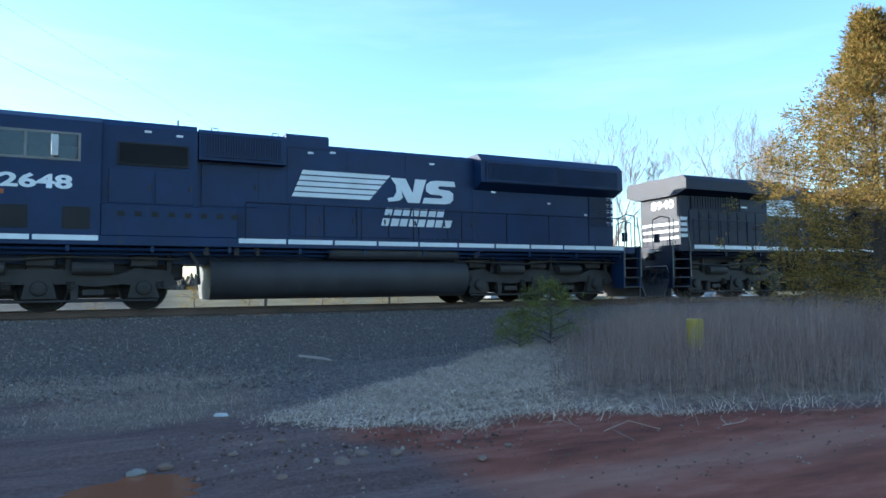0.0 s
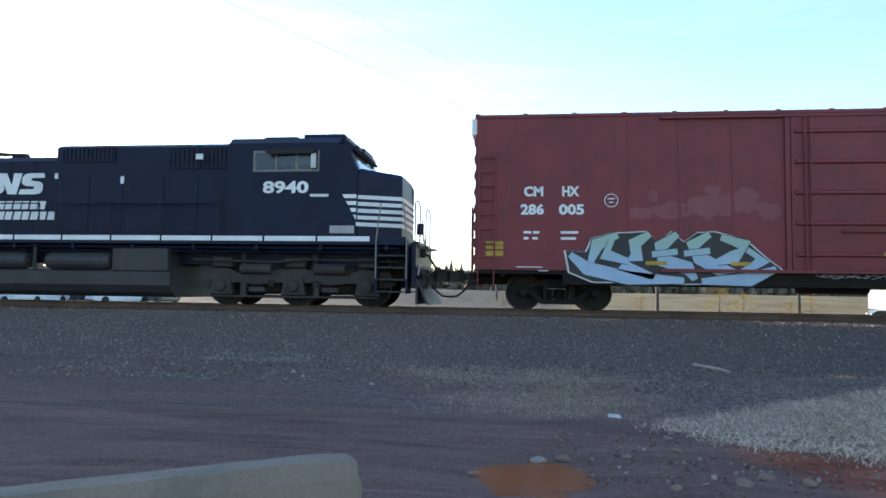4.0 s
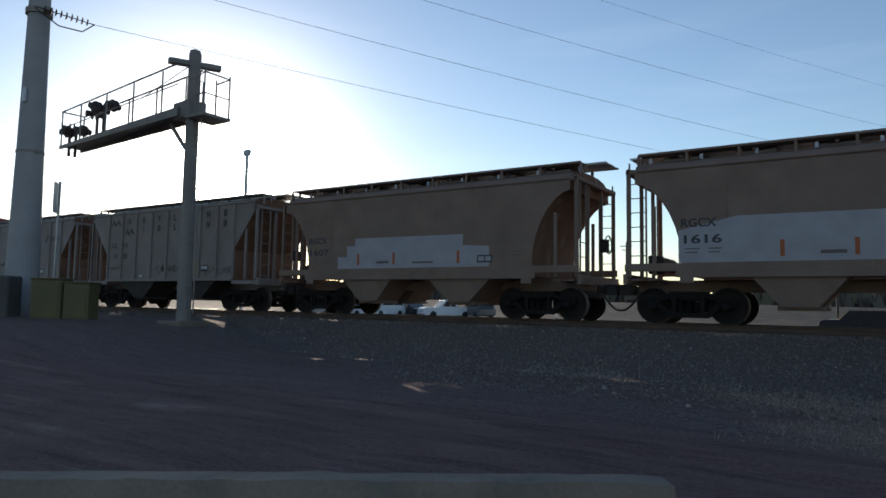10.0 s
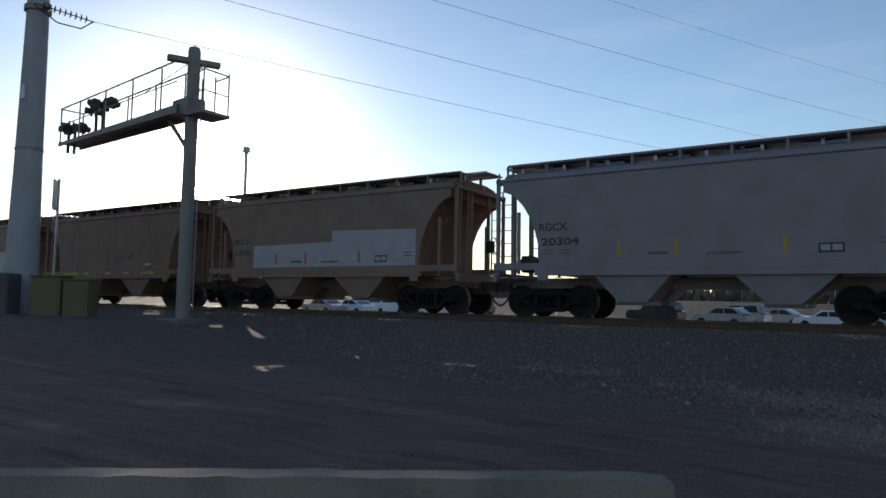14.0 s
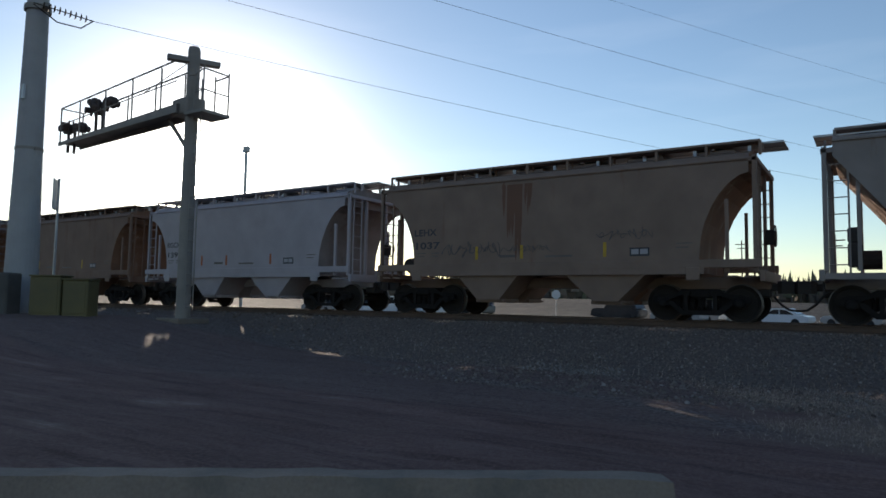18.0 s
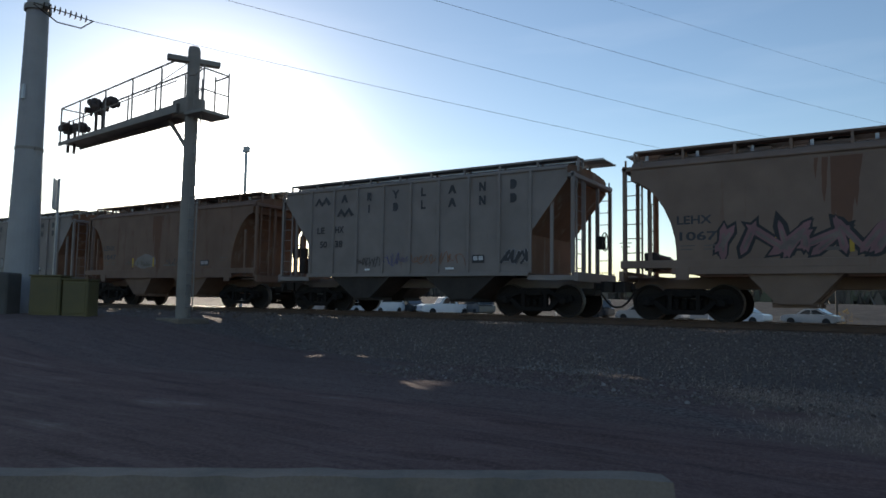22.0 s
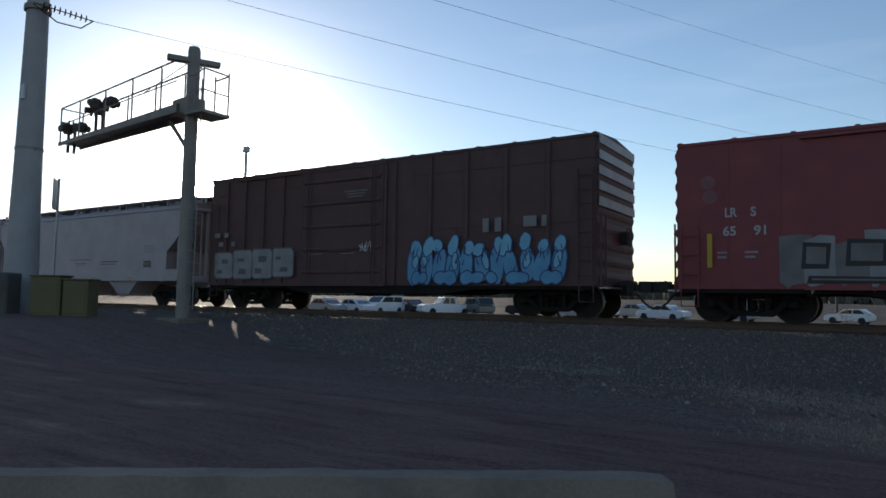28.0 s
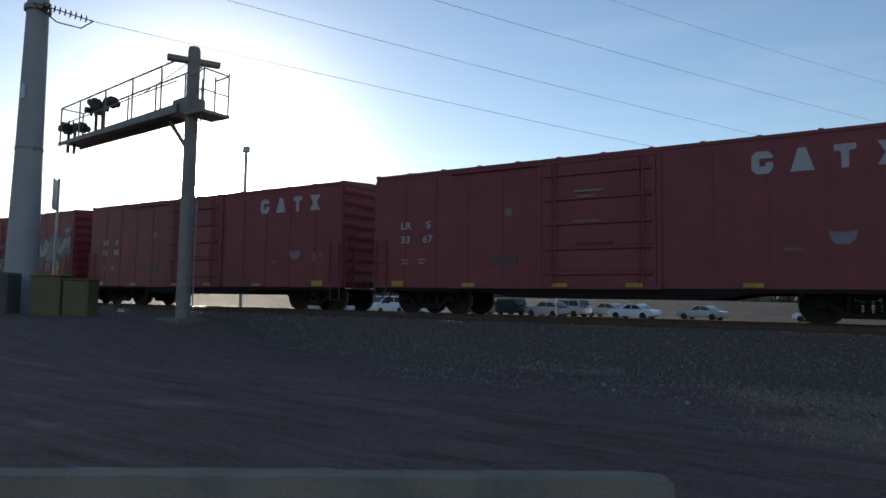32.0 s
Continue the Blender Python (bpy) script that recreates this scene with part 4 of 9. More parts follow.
def ns_mark(car, x0, x1, z0, z1, y):
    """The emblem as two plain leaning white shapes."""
    w, h = x1 - x0, z1 - z0

    def at(rows):
        return [(x0 + u * w, z0 + v * h) for u, v in rows]

    bm = BM()
    prism(bm, at([(0.05, 1.0), (0.26, 1.0), (0.36, 0.42), (0.40, 1.0), (0.56, 1.0), (0.46, 0.0), (0.29, 0.0), (0.20, 0.50), (0.22, 0.20), (0.17, 0.06), (0.02, 0.0), (0.0, 0.14), (0.09, 0.20), (0.13, 0.42), (0.12, 0.72)]), y - 0.003, y)
    prism(bm, at([(0.50, 0.0), (0.53, 0.24), (0.78, 0.24), (0.81, 0.31), (0.77, 0.38), (0.62, 0.40), (0.555, 0.52), (0.56, 0.80), (0.62, 0.95), (0.72, 1.0), (0.98, 1.0), (1.0, 0.78), (0.76, 0.77), (0.73, 0.70), (0.76, 0.63), (0.90, 0.60), (0.965, 0.48), (0.96, 0.18), (0.91, 0.04), (0.82, 0.0)]), y - 0.003, y)
    return part("emblem", bm, M_WHITE, car)


def cab_window(car, x0, x1, z0, z1, y, paint, lights=2):
    w = part("cab_window", box(box(box(box(BM(), x0 - 0.05, x1 + 0.05, y - 0.03, y + 0.02, z1, z1 + 0.05), x0 - 0.05, x1 + 0.05, y - 0.03, y + 0.02, z0 - 0.05, z0), x0 - 0.05, x0, y - 0.03, y + 0.02, z0, z1), x1, x1 + 0.05, y - 0.03, y + 0.02, z0, z1), M_TRIM, car)
    for k in range(lights):
        a, b = x0 + (x1 - x0) * k / lights, x0 + (x1 - x0) * (k + 1) / lights
        place("pane", mesh("pane", box(BM(), a + 0.02, b - 0.02, y - 0.008, y + 0.004, z0, z1), M_GLASS), w).visible_shadow = False
        if k:
            place("mullion", mesh("mullion", box(BM(), a - 0.025, a + 0.025, y - 0.03, y + 0.02, z0, z1), M_TRIM), w)
    return w


def sill_stripe(car, x0, x1, z0, z1, n):
    for k in range(n):
        a, b = x0 + (x1 - x0) * k / n, x0 + (x1 - x0) * (k + 1) / n
        place("sill_stripe", shared("sill_stripe_%d" % int((b - a) * 100), lambda: box(BM(), 0.03, b - a - 0.03, -0.006, 0.006, 0, z1 - z0), M_WHITE), car, pose(a, -1.566, z0))


def cab_shell(bm, prof, hw, t=0.06):
    """A cab with walls of thickness t: side outline (x, z), window openings cut out of the sides."""
    return bm


def wall_with_hole(bm, x0, x1, z0, z1, hx0, hx1, hz0, hz1, y0, y1):
    box(bm, x0, x1, y0, y1, z0, hz0)
    box(bm, x0, x1, y0, y1, hz1, z1)
    box(bm, x0, hx0, y0, y1, hz0, hz1)
    box(bm, hx1, x1, y0, y1, hz0, hz1)


def base_frame(car, L, paint, z0=1.30, z1=1.84):
    bm = box(BM(), 0.95, L - 0.95, -1.56, 1.56, z1 - 0.22, z1 - 0.001, 0.01)
    box(bm, 0.95, L - 0.95, -0.8, 0.8, z0 - 0.2, z1 - 0.2)
    for k in range(12):
        x = 1.5 + (L - 3) * k / 11
        box(bm, x - 0.04, x + 0.04, -1.5, 1.5, z1 - 0.36, z1 - 0.2)
    pipe(bm, [(1.2, -1.42, z1 - 0.30), (L - 1.2, -1.42, z1 - 0.30)], 0.035, 6)
    pipe(bm, [(1.2, -1.30, z1 - 0.40), (L - 1.2, -1.30, z1 - 0.40)], 0.025, 6)
    part("frame", bm, paint, car)


def wide_cab_unit(x_train):
    """Long hood with rear radiators ahead of a wide cab, which faces the rear of the train."""
    L = 22.3
    P = M_LOCO2
    car = thing("diesel_locomotive", "black diesel locomotive with white stripes and a wide cab", "locomotive", "locomotives")
    base_frame(car, L, P)
    sill_stripe(car, 1.65, 20.4, 1.71, 1.84, 13)
    part("long_hood", hood(BM(), 1.65, 11.25, 0.98, 1.84, 4.15), P, car)
    bm = BM()
    prism(bm, [(-0.98, 3.62), (-1.50, 3.78), (-1.50, 4.14), (-1.36, 4.28), (1.36, 4.28), (1.50, 4.14), (1.50, 3.78), (0.98, 3.62)], 1.45, 5.91, "x")
    part("radiator_housing", bm, P, car)
    grille(car, 2.2, 4.5, 3.20, 3.62, -0.98, 18, True, P, "radiator_intake")
    for k in range(8):
        hood_door(car, 2.05 + k * 0.48, 2.05 + k * 0.48 + 0.45, 1.95, 3.12, -0.98, P, k in (1, 2, 4, 5))
    hood_door(car, 4.6, 5.9, 3.15, 3.6, -0.98, P)
    for x in (7.7, 8.3, 9.6, 10.4):
        part("hood_seam", box(BM(), x - 0.015, x + 0.015, -0.995, -0.97, 1.9, 4.0), P, car)
    part("exhaust_stack", loft(BM(), [[(6.9, -0.6, 4.14), (7.65, -0.6, 4.14), (7.65, 0.6, 4.14), (6.9, 0.6, 4.14)], [(7.0, -0.5, 4.5), (7.58, -0.5, 4.5), (7.58, 0.5, 4.5), (7.0, 0.5, 4.5)]]), M_GRILLE, car)
    part("antenna", tube(BM(), (5.5, -0.3, 4.27), (5.5, -0.3, 4.92), 0.025, 6), M_GEAR, car)
    bm = BM()
    tube(bm, (9.0, -0.2, 4.3), (9.5, -0.2, 4.3), 0.05, 8, 0.09)
    tube(bm, (8.85, 0.1, 4.3), (9.35, 0.1, 4.3), 0.09, 8, 0.05)
    box(bm, 9.05, 9.25, -0.3, 0.3, 4.14, 4.26)
    part("horn", bm, M_GEAR, car)
    part("blower_hood", prism(BM(), [(-1.28, 1.84), (-1.28, 4.32), (-1.12, 4.41), (-0.72, 4.47), (0.72, 4.47), (1.12, 4.41), (1.28, 4.32), (1.28, 1.84)], 11.28, 16.4, "x"), P, car)
    grille(car, 11.5, 13.0, 3.95, 4.28, -1.28, 12, True, P, "blower_intake")
    grille(car, 14.7, 15.5, 3.74, 4.25, -1.28, 6, True, P)
    grille(car, 15.7, 16.3, 3.74, 4.25, -1.28, 5, True, P)
    for x0, x1 in ((11.4, 12.3), (12.4, 13.3), (13.5, 14.5), (14.6, 15.5)):
        hood_door(car, x0, x1, 1.95, 3.55, -1.28, P)
    # cab shell with real window openings
    cab = part("cab", box(BM(), 16.5, 19.9, -1.5, 1.5, 1.84, 2.2), P, car)
    for s_ in (-1, 1):
        y0, y1 = sorted((s_ * 1.55, s_ * 1.49))
        bm = BM()
        wall_with_hole(bm, 16.45, 19.35, 1.84, 4.32, 17.2, 18.95, 3.58, 4.08, y0, y1)
        prism(bm, [(19.35, 1.84), (19.35, 4.32), (19.75, 4.20), (20.0, 3.62), (20.0, 1.84)], y0, y1)
        part("cab_side", bm, P, cab)
    part("cab_roof", prism(BM(), [(-1.55, 4.30), (-1.30, 4.50), (1.30, 4.50), (1.55, 4.30)], 16.45, 19.5, "x"), P, cab)
    part("cab_rear_wall", box(BM(), 16.45, 16.52, -1.5, 1.5, 1.84, 4.32), P, cab)
    part("roof_brow", prism(BM(), [(19.5, 4.50), (19.92, 4.22), (19.86, 4.16), (19.4, 4.36)], -1.3, 1.3), P, cab)
    for y0, y1 in ((-1.5, -1.2), (-0.12, 0.12), (1.2, 1.5)):
        part("windshield_post", prism(BM(), [(19.75, 4.22), (20.02, 3.60), (19.95, 3.60), (19.68, 4.22)], y0, y1), P, cab)
    part("cab_front", box(BM(), 19.94, 20.0, -1.5, 1.5, 1.84, 3.62), P, cab)
    for y in (-1.54, 1.54):
        cab_window(car, 17.22, 18.93, 3.60, 4.06, y, P, 3)
    ws = part("windshield", prism(BM(), [(19.80, 4.17), (20.0, 3.64), (19.98, 3.64), (19.78, 4.17)], -1.2, 1.2), M_GLASS, car)
    ws.visible_shadow = False
    bm = loft(BM(), [[(20.0, -1.42, 1.84), (20.0, -1.42, 3.5), (20.0, -1.2, 3.68), (20.0, 1.2, 3.68), (20.0, 1.42, 3.5), (20.0, 1.42, 1.84)], [(21.1, -0.95, 1.84), (21.1, -0.95, 3.40), (21.05, -0.8, 3.55), (21.05, 0.8, 3.55), (21.1, 0.95, 3.40), (21.1, 0.95, 1.84)]])
    part("nose", bm, P, car)
    bm = box(BM(), 19.78, 19.94, -0.55, 0.55, 4.20, 4.38, 0.03)
    for y in (-0.85, 0.85):
        box(bm, 19.80, 19.90, y - 0.22, y + 0.22, 4.20, 4.34, 0.02)
    part("headlight_box", bm, P, car)
    bm = BM()
    box(bm, 17.2, 18.2, -1.0, 0.9, 4.49, 4.62, 0.04)
    box(bm, 18.35, 19.55, -1.1, 1.1, 4.47, 4.66, 0.05)
    for x in (18.4, 18.7, 19.0):
        tube(bm, (x, -0.6, 4.6), (x, -0.6, 4.73), 0.03, 6)
    part("roof_equipment", bm, P, car)
    part("sun_visor", prism(BM(), [(17.5, 4.12), (18.95, 4.12), (18.85, 4.0), (17.6, 3.99)], -1.72, -1.58), M_GRILLE, car)
    horn = part("horn", tube(BM(), (9.2, -0.3, 4.14), (9.2, -0.3, 4.34), 0.03, 6), M_GEAR, car)
    for k, d in enumerate((-0.12, 0.0, 0.12)):
        part("trumpet", lathe(BM(), [(9.0 - 0.25, 0.07), (9.0 - 0.2, 0.05), (9.0 + 0.5, 0.02)], "x", 8, (0, -0.3 + d, 4.34 + 0.02 * k)), M_GEAR, horn)
    part("mirror", box(BM(), 18.78, 18.92, -1.68, -1.64, 3.62, 4.02, 0.01), M_STEEL, car)
    # nose stripes follow the slanted nose side
    for k in range(5):
        z = 2.12 + k * 0.18
        a = 19.68 + 0.10 * (4 - k)
        plate(car, [(a, z), (a - 0.06, z + 0.10), (20.0, z + 0.10), (20.0, z)], M_WHITE, -1.556, "nose_stripe")
        bm = BM()
        loft(bm, [[(20.005, -1.424, z), (20.005, -1.424, z + 0.10), (20.004, -1.428, z + 0.10), (20.004, -1.428, z)], [(21.10, -0.956, z), (21.10, -0.956, z + 0.10), (21.099, -0.96, z + 0.10), (21.099, -0.96, z)]])
        part("nose_stripe", bm, M_WHITE, car)
        part("nose_stripe", box(BM(), 21.1, 21.106, -0.9, 0.9, z, z + 0.1), M_WHITE, car)
    plate(car, [(19.3, 1.92), (19.3, 2.12), (19.95, 2.12), (19.95, 1.92)], P_PATCH, -1.556, "placard")
    for k in range(4):
        z = 2.15 + k * 0.2
        plate(car, [(1.66, z), (1.66, z + 0.12), (2.0, z + 0.12), (1.96, z)], M_WHITE, -0.986, "rear_stripe")
    bm = BM()
    box(bm, 1.640, 1.646, -0.9, 0.9, 2.1, 2.2)
    for z in (2.35, 2.6):
        box(bm, 1.640, 1.646, -0.9, 0.9, z, z + 0.1)
    part("rear_stripe", bm, M_WHITE, car)
    letters(car, "8940", 1.638, 3.22, 0.3, M_WHITE, 0.0, 1.15, "road_number", 0.014).matrix_basis = pose(1.636, 0.42, 3.22, 0, 0, -90)
    # side marks
    for x0, x1 in ((6.05, 7.68), (7.75, 9.18)):
        for k in range(5):
            z = 3.06 + k * 0.13
            plate(car, [(x0, z), (x0, z + 0.105), (x1, z + 0.105), (x1, z)], M_WHITE, -1.0, "stripe")
    ns_mark(car, 9.1, 10.72, 3.05, 3.66, -1.0)
    block_word(car, 7, 8.98, 10.8, 2.62, 2.85, -1.0, M_WHITE)
    block_word(car, 8, 8.98, 11.1, 2.32, 2.55, -1.0, M_WHITE)
    letters(car, "8940", 17.45, 2.99, 0.31, M_WHITE, -1.558, 1.25, "road_number", 0.014)
    bars(car, [(18.75, 19.25, 2.88, 2.95), (4.0, 4.3, 3.2, 3.26), (7.1, 7.25, 2.5, 2.56), (7.45, 7.7, 2.5, 2.56), (8.5, 8.75, 2.48, 2.54), (11.45, 11.55, 3.4, 3.55), (13.4, 13.5, 3.25, 3.45), (15.55, 15.75, 3.9, 4.05)], M_WHITE, -1.566)
    # fuel tank, reservoirs and boxes
    bm = BM()
    prism(bm, [(-1.35, 0.30), (-1.50, 0.5), (-1.50, 0.86), (-1.3, 0.9), (1.3, 0.9), (1.50, 0.86), (1.50, 0.5), (1.35, 0.30), (1.1, 0.18), (-1.1, 0.18)], 7.35, 14.9, "x")
    tank = part("fuel_tank", bm, M_TANK, car)
    for x0, x1 in ((8.6, 10.6), (11.1, 13.1)):
        part("air_reservoir", lathe(BM(), [(x0, 0.05), (x0 + 0.05, 0.2), (x0 + 0.2, 0.25), (x1 - 0.2, 0.25), (x1 - 0.05, 0.2), (x1, 0.05)], "x", 16, (0, -1.22, 1.15)), M_TANK, tank)
    part("battery_box", box(BM(), 7.45, 8.4, -1.48, 1.4, 0.88, 1.42, 0.02), M_TANK, tank)
    part("equipment_box", box(BM(), 13.2, 14.8, -1.48, 1.4, 0.88, 1.50, 0.02), M_TANK, tank)
    part("filter_canister", tube(BM(), (7.1, -1.3, 1.2), (7.1, -1.3, 1.62), 0.12, 10), M_GEAR, car)
    part("filler_pipe", tube(BM(), (10.85, -1.4, 0.9), (10.85, -1.4, 1.6), 0.05, 8), M_GEAR, car)
    loco_truck(car, 4.07, x_train, 2.03)
    loco_truck(car, L - 4.07, x_train, 2.03)
    for s_ in (-1, 1):
        steps(car, 0.68, 1.48, P, side=s_)
        steps(car, L - 1.75, L - 0.95, P, side=s_)
    end_gear(car, 0.72, -1)
    end_gear(car, L - 0.72, 1)
    handrail(car, 1.7, 11.0, -1.52, 1.84, 2.72, 8)
    handrail(car, 11.5, 16.2, -1.52, 1.84, 2.72, 4)
    couple(car, L)
    return car


def safety_cab_unit(x_train, numbered=True):
    """Cab towards the front of the train, flared radiators at the rear."""
    L = 22.05
    P = M_LOCO_SHEEN
    car = thing("diesel_locomotive", "black diesel locomotive tinted with sky sheen, white stripes on its long hood", "locomotive", "locomotives")
    base_frame(car, L, P, z1=1.72)
    sill_stripe(car, 1.6, 5.6, 1.60, 1.715, 3)
    sill_stripe(car, 8.6, 20.7, 1.60, 1.715, 10)
    for s_ in (-1, 1):
        bm = BM()
        y0, y1 = sorted((s_ * 1.55, s_ * 1.49))
        wall_with_hole(bm, 2.4, 5.6, 1.72, 4.30, 3.6, 5.16, 3.40, 3.98, y0, y1)
        prism(bm, [(2.4, 1.72), (2.4, 4.30), (2.25, 4.2), (2.05, 3.6), (2.05, 1.72)], y0, y1)
        part("cab_side", bm, P, car)
    part("cab_roof", prism(BM(), [(-1.55, 4.28), (-1.25, 4.46), (1.25, 4.46), (1.55, 4.28)], 2.3, 5.6, "x"), P, car)
    part("rear_wall", box(BM(), 5.53, 5.6, -1.487, 1.487, 1.72, 4.278), P, car)
    part("cab_floor", box(BM(), 2.2, 5.5, -1.487, 1.487, 1.72, 2.1), P, car)
    part("front_wall", box(BM(), 2.05, 2.12, -1.487, 1.487, 1.72, 3.6), P, car)
    for y in (-1.54, 1.54):
        cab_window(car, 3.62, 5.14, 3.42, 3.96, y, P, 3)
    part("windshield", prism(BM(), [(2.22, 4.2), (2.06, 3.62), (2.08, 3.62), (2.24, 4.2)], -1.3, 1.3), M_GLASS, car).visible_shadow = False
    part("nose", loft(BM(), [[(2.05, -1.42, 1.72), (2.05, -1.42, 3.4), (2.05, -1.2, 3.6), (2.05, 1.2, 3.6), (2.05, 1.42, 3.4), (2.05, 1.42, 1.72)], [(1.0, -0.95, 1.72), (1.0, -0.95, 3.2), (1.05, -0.8, 3.38), (1.05, 0.8, 3.38), (1.0, 0.95, 3.2), (1.0, 0.95, 1.72)]]), P, car)
    part("mirror", box(BM(), 4.62, 4.76, -1.68, -1.64, 3.45, 3.92, 0.01), M_STEEL, car)
    bm = BM()
    box(bm, 3.3, 4.3, -0.8, 0.4, 4.45, 4.54, 0.03)
    box(bm, 4.7, 5.3, -0.8, 0.4, 4.45, 4.52, 0.03)
    part("roof_equipment", bm, P, car)
    # clean-air compartment, brake cabinet, fans, hood and radiators
    part("blower_hood", hood(BM(), 5.6, 7.68, 1.30, 1.72, 4.48, 0.16), P, car)
    grille(car, 5.97, 7.45, 3.44, 3.90, -1.30, 22, False, M_GRILLE, "intake")
    part("filter_housing", hood(BM(), 7.72, 9.85, 1.28, 3.66, 4.42, 0.10), P, car)
    grille(car, 7.85, 9.7, 3.78, 4.28, -1.28, 30, True, P, "filter_screen")
    part("long_hood", hood(BM(), 7.68, 20.7, 1.0, 1.72, 4.34, 0.12), P, car)
    part("fan_housing", hood(BM(), 9.9, 11.05, 1.02, 4.2, 4.57, 0.08), P, car)
    bm = BM()
    prism(bm, [(-1.0, 3.36), (-1.44, 3.55), (-1.44, 4.2), (-1.2, 4.42), (1.2, 4.42), (1.44, 4.2), (1.44, 3.55), (1.0, 3.36)], 15.5, 20.76, "x")
    part("radiator_housing", bm, P, car)
    grille(car, 15.7, 18.05, 3.62, 4.12, -1.44, 60, True, P, "radiator_screen")
    grille(car, 18.15, 20.5, 3.62, 4.12, -1.44, 60, True, P, "radiator_screen")
    grille(car, 19.75, 20.55, 2.45, 3.3, -1.0, 10, False, P)
    part("wide_skirt", box(BM(), 5.6, 8.6, -1.5, 1.5, 1.72, 2.45, 0.02), P, car)
    for k in range(8):
        part("vent", box(BM(), 5.95 + k * 0.36, 6.10 + k * 0.36, -1.512, -1.49, 2.18, 2.30), M_GRILLE, car)
    for x0, x1 in ((2.6, 3.2), (3.5, 4.2), (4.85, 5.4)):
        part("louvre_panel", box(BM(), x0, x1, -1.562, -1.54, 1.85, 2.35), M_GRILLE, car)
    for x0, x1, z0, z1 in ((5.75, 6.7, 2.5, 3.3), (6.75, 7.6, 2.5, 3.3)):
        hood_door(car, x0, x1, z0, z1, -1.30, P)
    hood_door(car, 7.8, 9.2, 2.55, 3.6, -1.0, P)
    for k in range(6):
        hood_door(car, 10.0 + k * 0.92, 10.0 + k * 0.92 + 0.88, 1.85, 2.75, -1.0, P)
    for x in (9.95, 11.6, 13.3, 15.45):
        part("hood_seam", box(BM(), x - 0.015, x + 0.015, -1.015, -0.99, 1.8, 4.2), P, car)
    part("antenna", tube(BM(), (7.3, -0.3, 4.46), (7.3, -0.3, 4.8), 0.02, 6), M_GEAR, car)
    for x in (8.1, 9.6):
        part("lifting_eye", pipe(BM(), [(x - 0.08, -1.1, 4.42), (x - 0.08, -1.1, 4.5), (x + 0.08, -1.1, 4.5), (x + 0.08, -1.1, 4.42)], 0.012, 5), M_GEAR, car)
    for x in (13.0, 13.4, 15.3):
        part("roof_vent", tube(BM(), (x, -0.5, 4.33), (x, -0.5, 4.42), 0.05, 6), M_GEAR, car)
    bm = BM()
    for k in range(5):
        z = 2.45 + k * 0.2
        box(bm, 20.66, 20.71, -1.004, 0.9, z, z + 0.11)
    part("rear_stripe", bm, M_WHITE, car)
    letters(car, "8940", 1.638, 3.22, 0.3, M_WHITE, 0.0, 1.15, "road_number", 0.014).matrix_basis = pose(1.636, 0.42, 3.22, 0, 0, -90)
    for k in range(5):
        z = 2.45 + k * 0.2
        plate(car, [(20.45, z), (20.42, z + 0.11), (20.7, z + 0.11), (20.7, z)], M_WHITE, -1.006, "rear_stripe")
    for k in range(5):
        z = 2.90 + k * 0.15
        plate(car, [(10.05 + 0.06 * k, z), (10.10 + 0.06 * k, z + 0.115), (12.30 + 0.13 * k, z + 0.115), (12.2 + 0.13 * k, z)], M_WHITE, -1.022, "stripe")
    ns_mark(car, 12.72, 14.86, 2.88, 3.56, -1.022)
    block_word(car, 7, 12.63, 14.5, 2.50, 2.71, -1.022, M_WHITE, 0.06)
    block_word(car, 8, 12.53, 14.72, 2.20, 2.41, -1.022, M_WHITE, 0.06)
    if numbered:
        letters(car, "2648", 0, 0, 0.2, M_WHITE, 0, 0.7, "road_number", 0.012).matrix_basis = pose(20.762, -1.05, 3.62, 0, 0, 90)
        letters(car, "2648", 3.66, 2.75, 0.30, M_WHITE, -1.558, 1.38, "road_number", 0.014)
        plate(car, [(2.9, 2.58), (2.9, 2.68), (3.75, 2.68), (3.75, 2.58)], P_ORANGE, -1.556, "orange_mark")
    bars(car, [(6.5, 6.65, 4.2, 4.25), (7.2, 7.35, 4.15, 4.2), (10.4, 10.55, 4.0, 4.05), (11.0, 11.15, 4.05, 4.1), (13.9, 14.05, 3.95, 4.0), (15.9, 16.05, 3.25, 3.30), (17.9, 18.0, 3.0, 3.05), (19.3, 19.4, 2.7, 2.75)], M_WHITE, -1.31)
    bm = BM()
    prism(bm, [(-1.05, 0.22), (-1.25, 0.28), (-1.40, 0.40), (-1.50, 0.58), (-1.53, 0.78), (-1.50, 0.97), (-1.42, 1.12), (-1.25, 1.20), (1.25, 1.20), (1.42, 1.12), (1.50, 0.97), (1.53, 0.78), (1.50, 0.58), (1.40, 0.40), (1.25, 0.28), (1.05, 0.22)], 8.0, 15.0, "x")
    for f in bm.faces:
        f.smooth = abs(f.normal.x) < 0.5
    tank = part("fuel_tank", bm, M_TANK, car)
    part("air_reservoir", lathe(BM(), [(10.9, 0.05), (10.95, 0.14), (11.1, 0.17), (14.6, 0.17), (14.75, 0.14), (14.8, 0.05)], "x", 14, (0, -1.3, 1.40)), M_TANK, tank)
    bm = BM()
    pipe(bm, [(7.5, -1.35, 1.4), (7.7, -1.35, 1.1), (7.75, -1.3, 0.6)], 0.04, 6)
    for x in (7.9, 8.6, 9.1, 15.3):
        tube(bm, (x, -1.4, 1.3), (x, -1.4, 1.5), 0.07, 8)
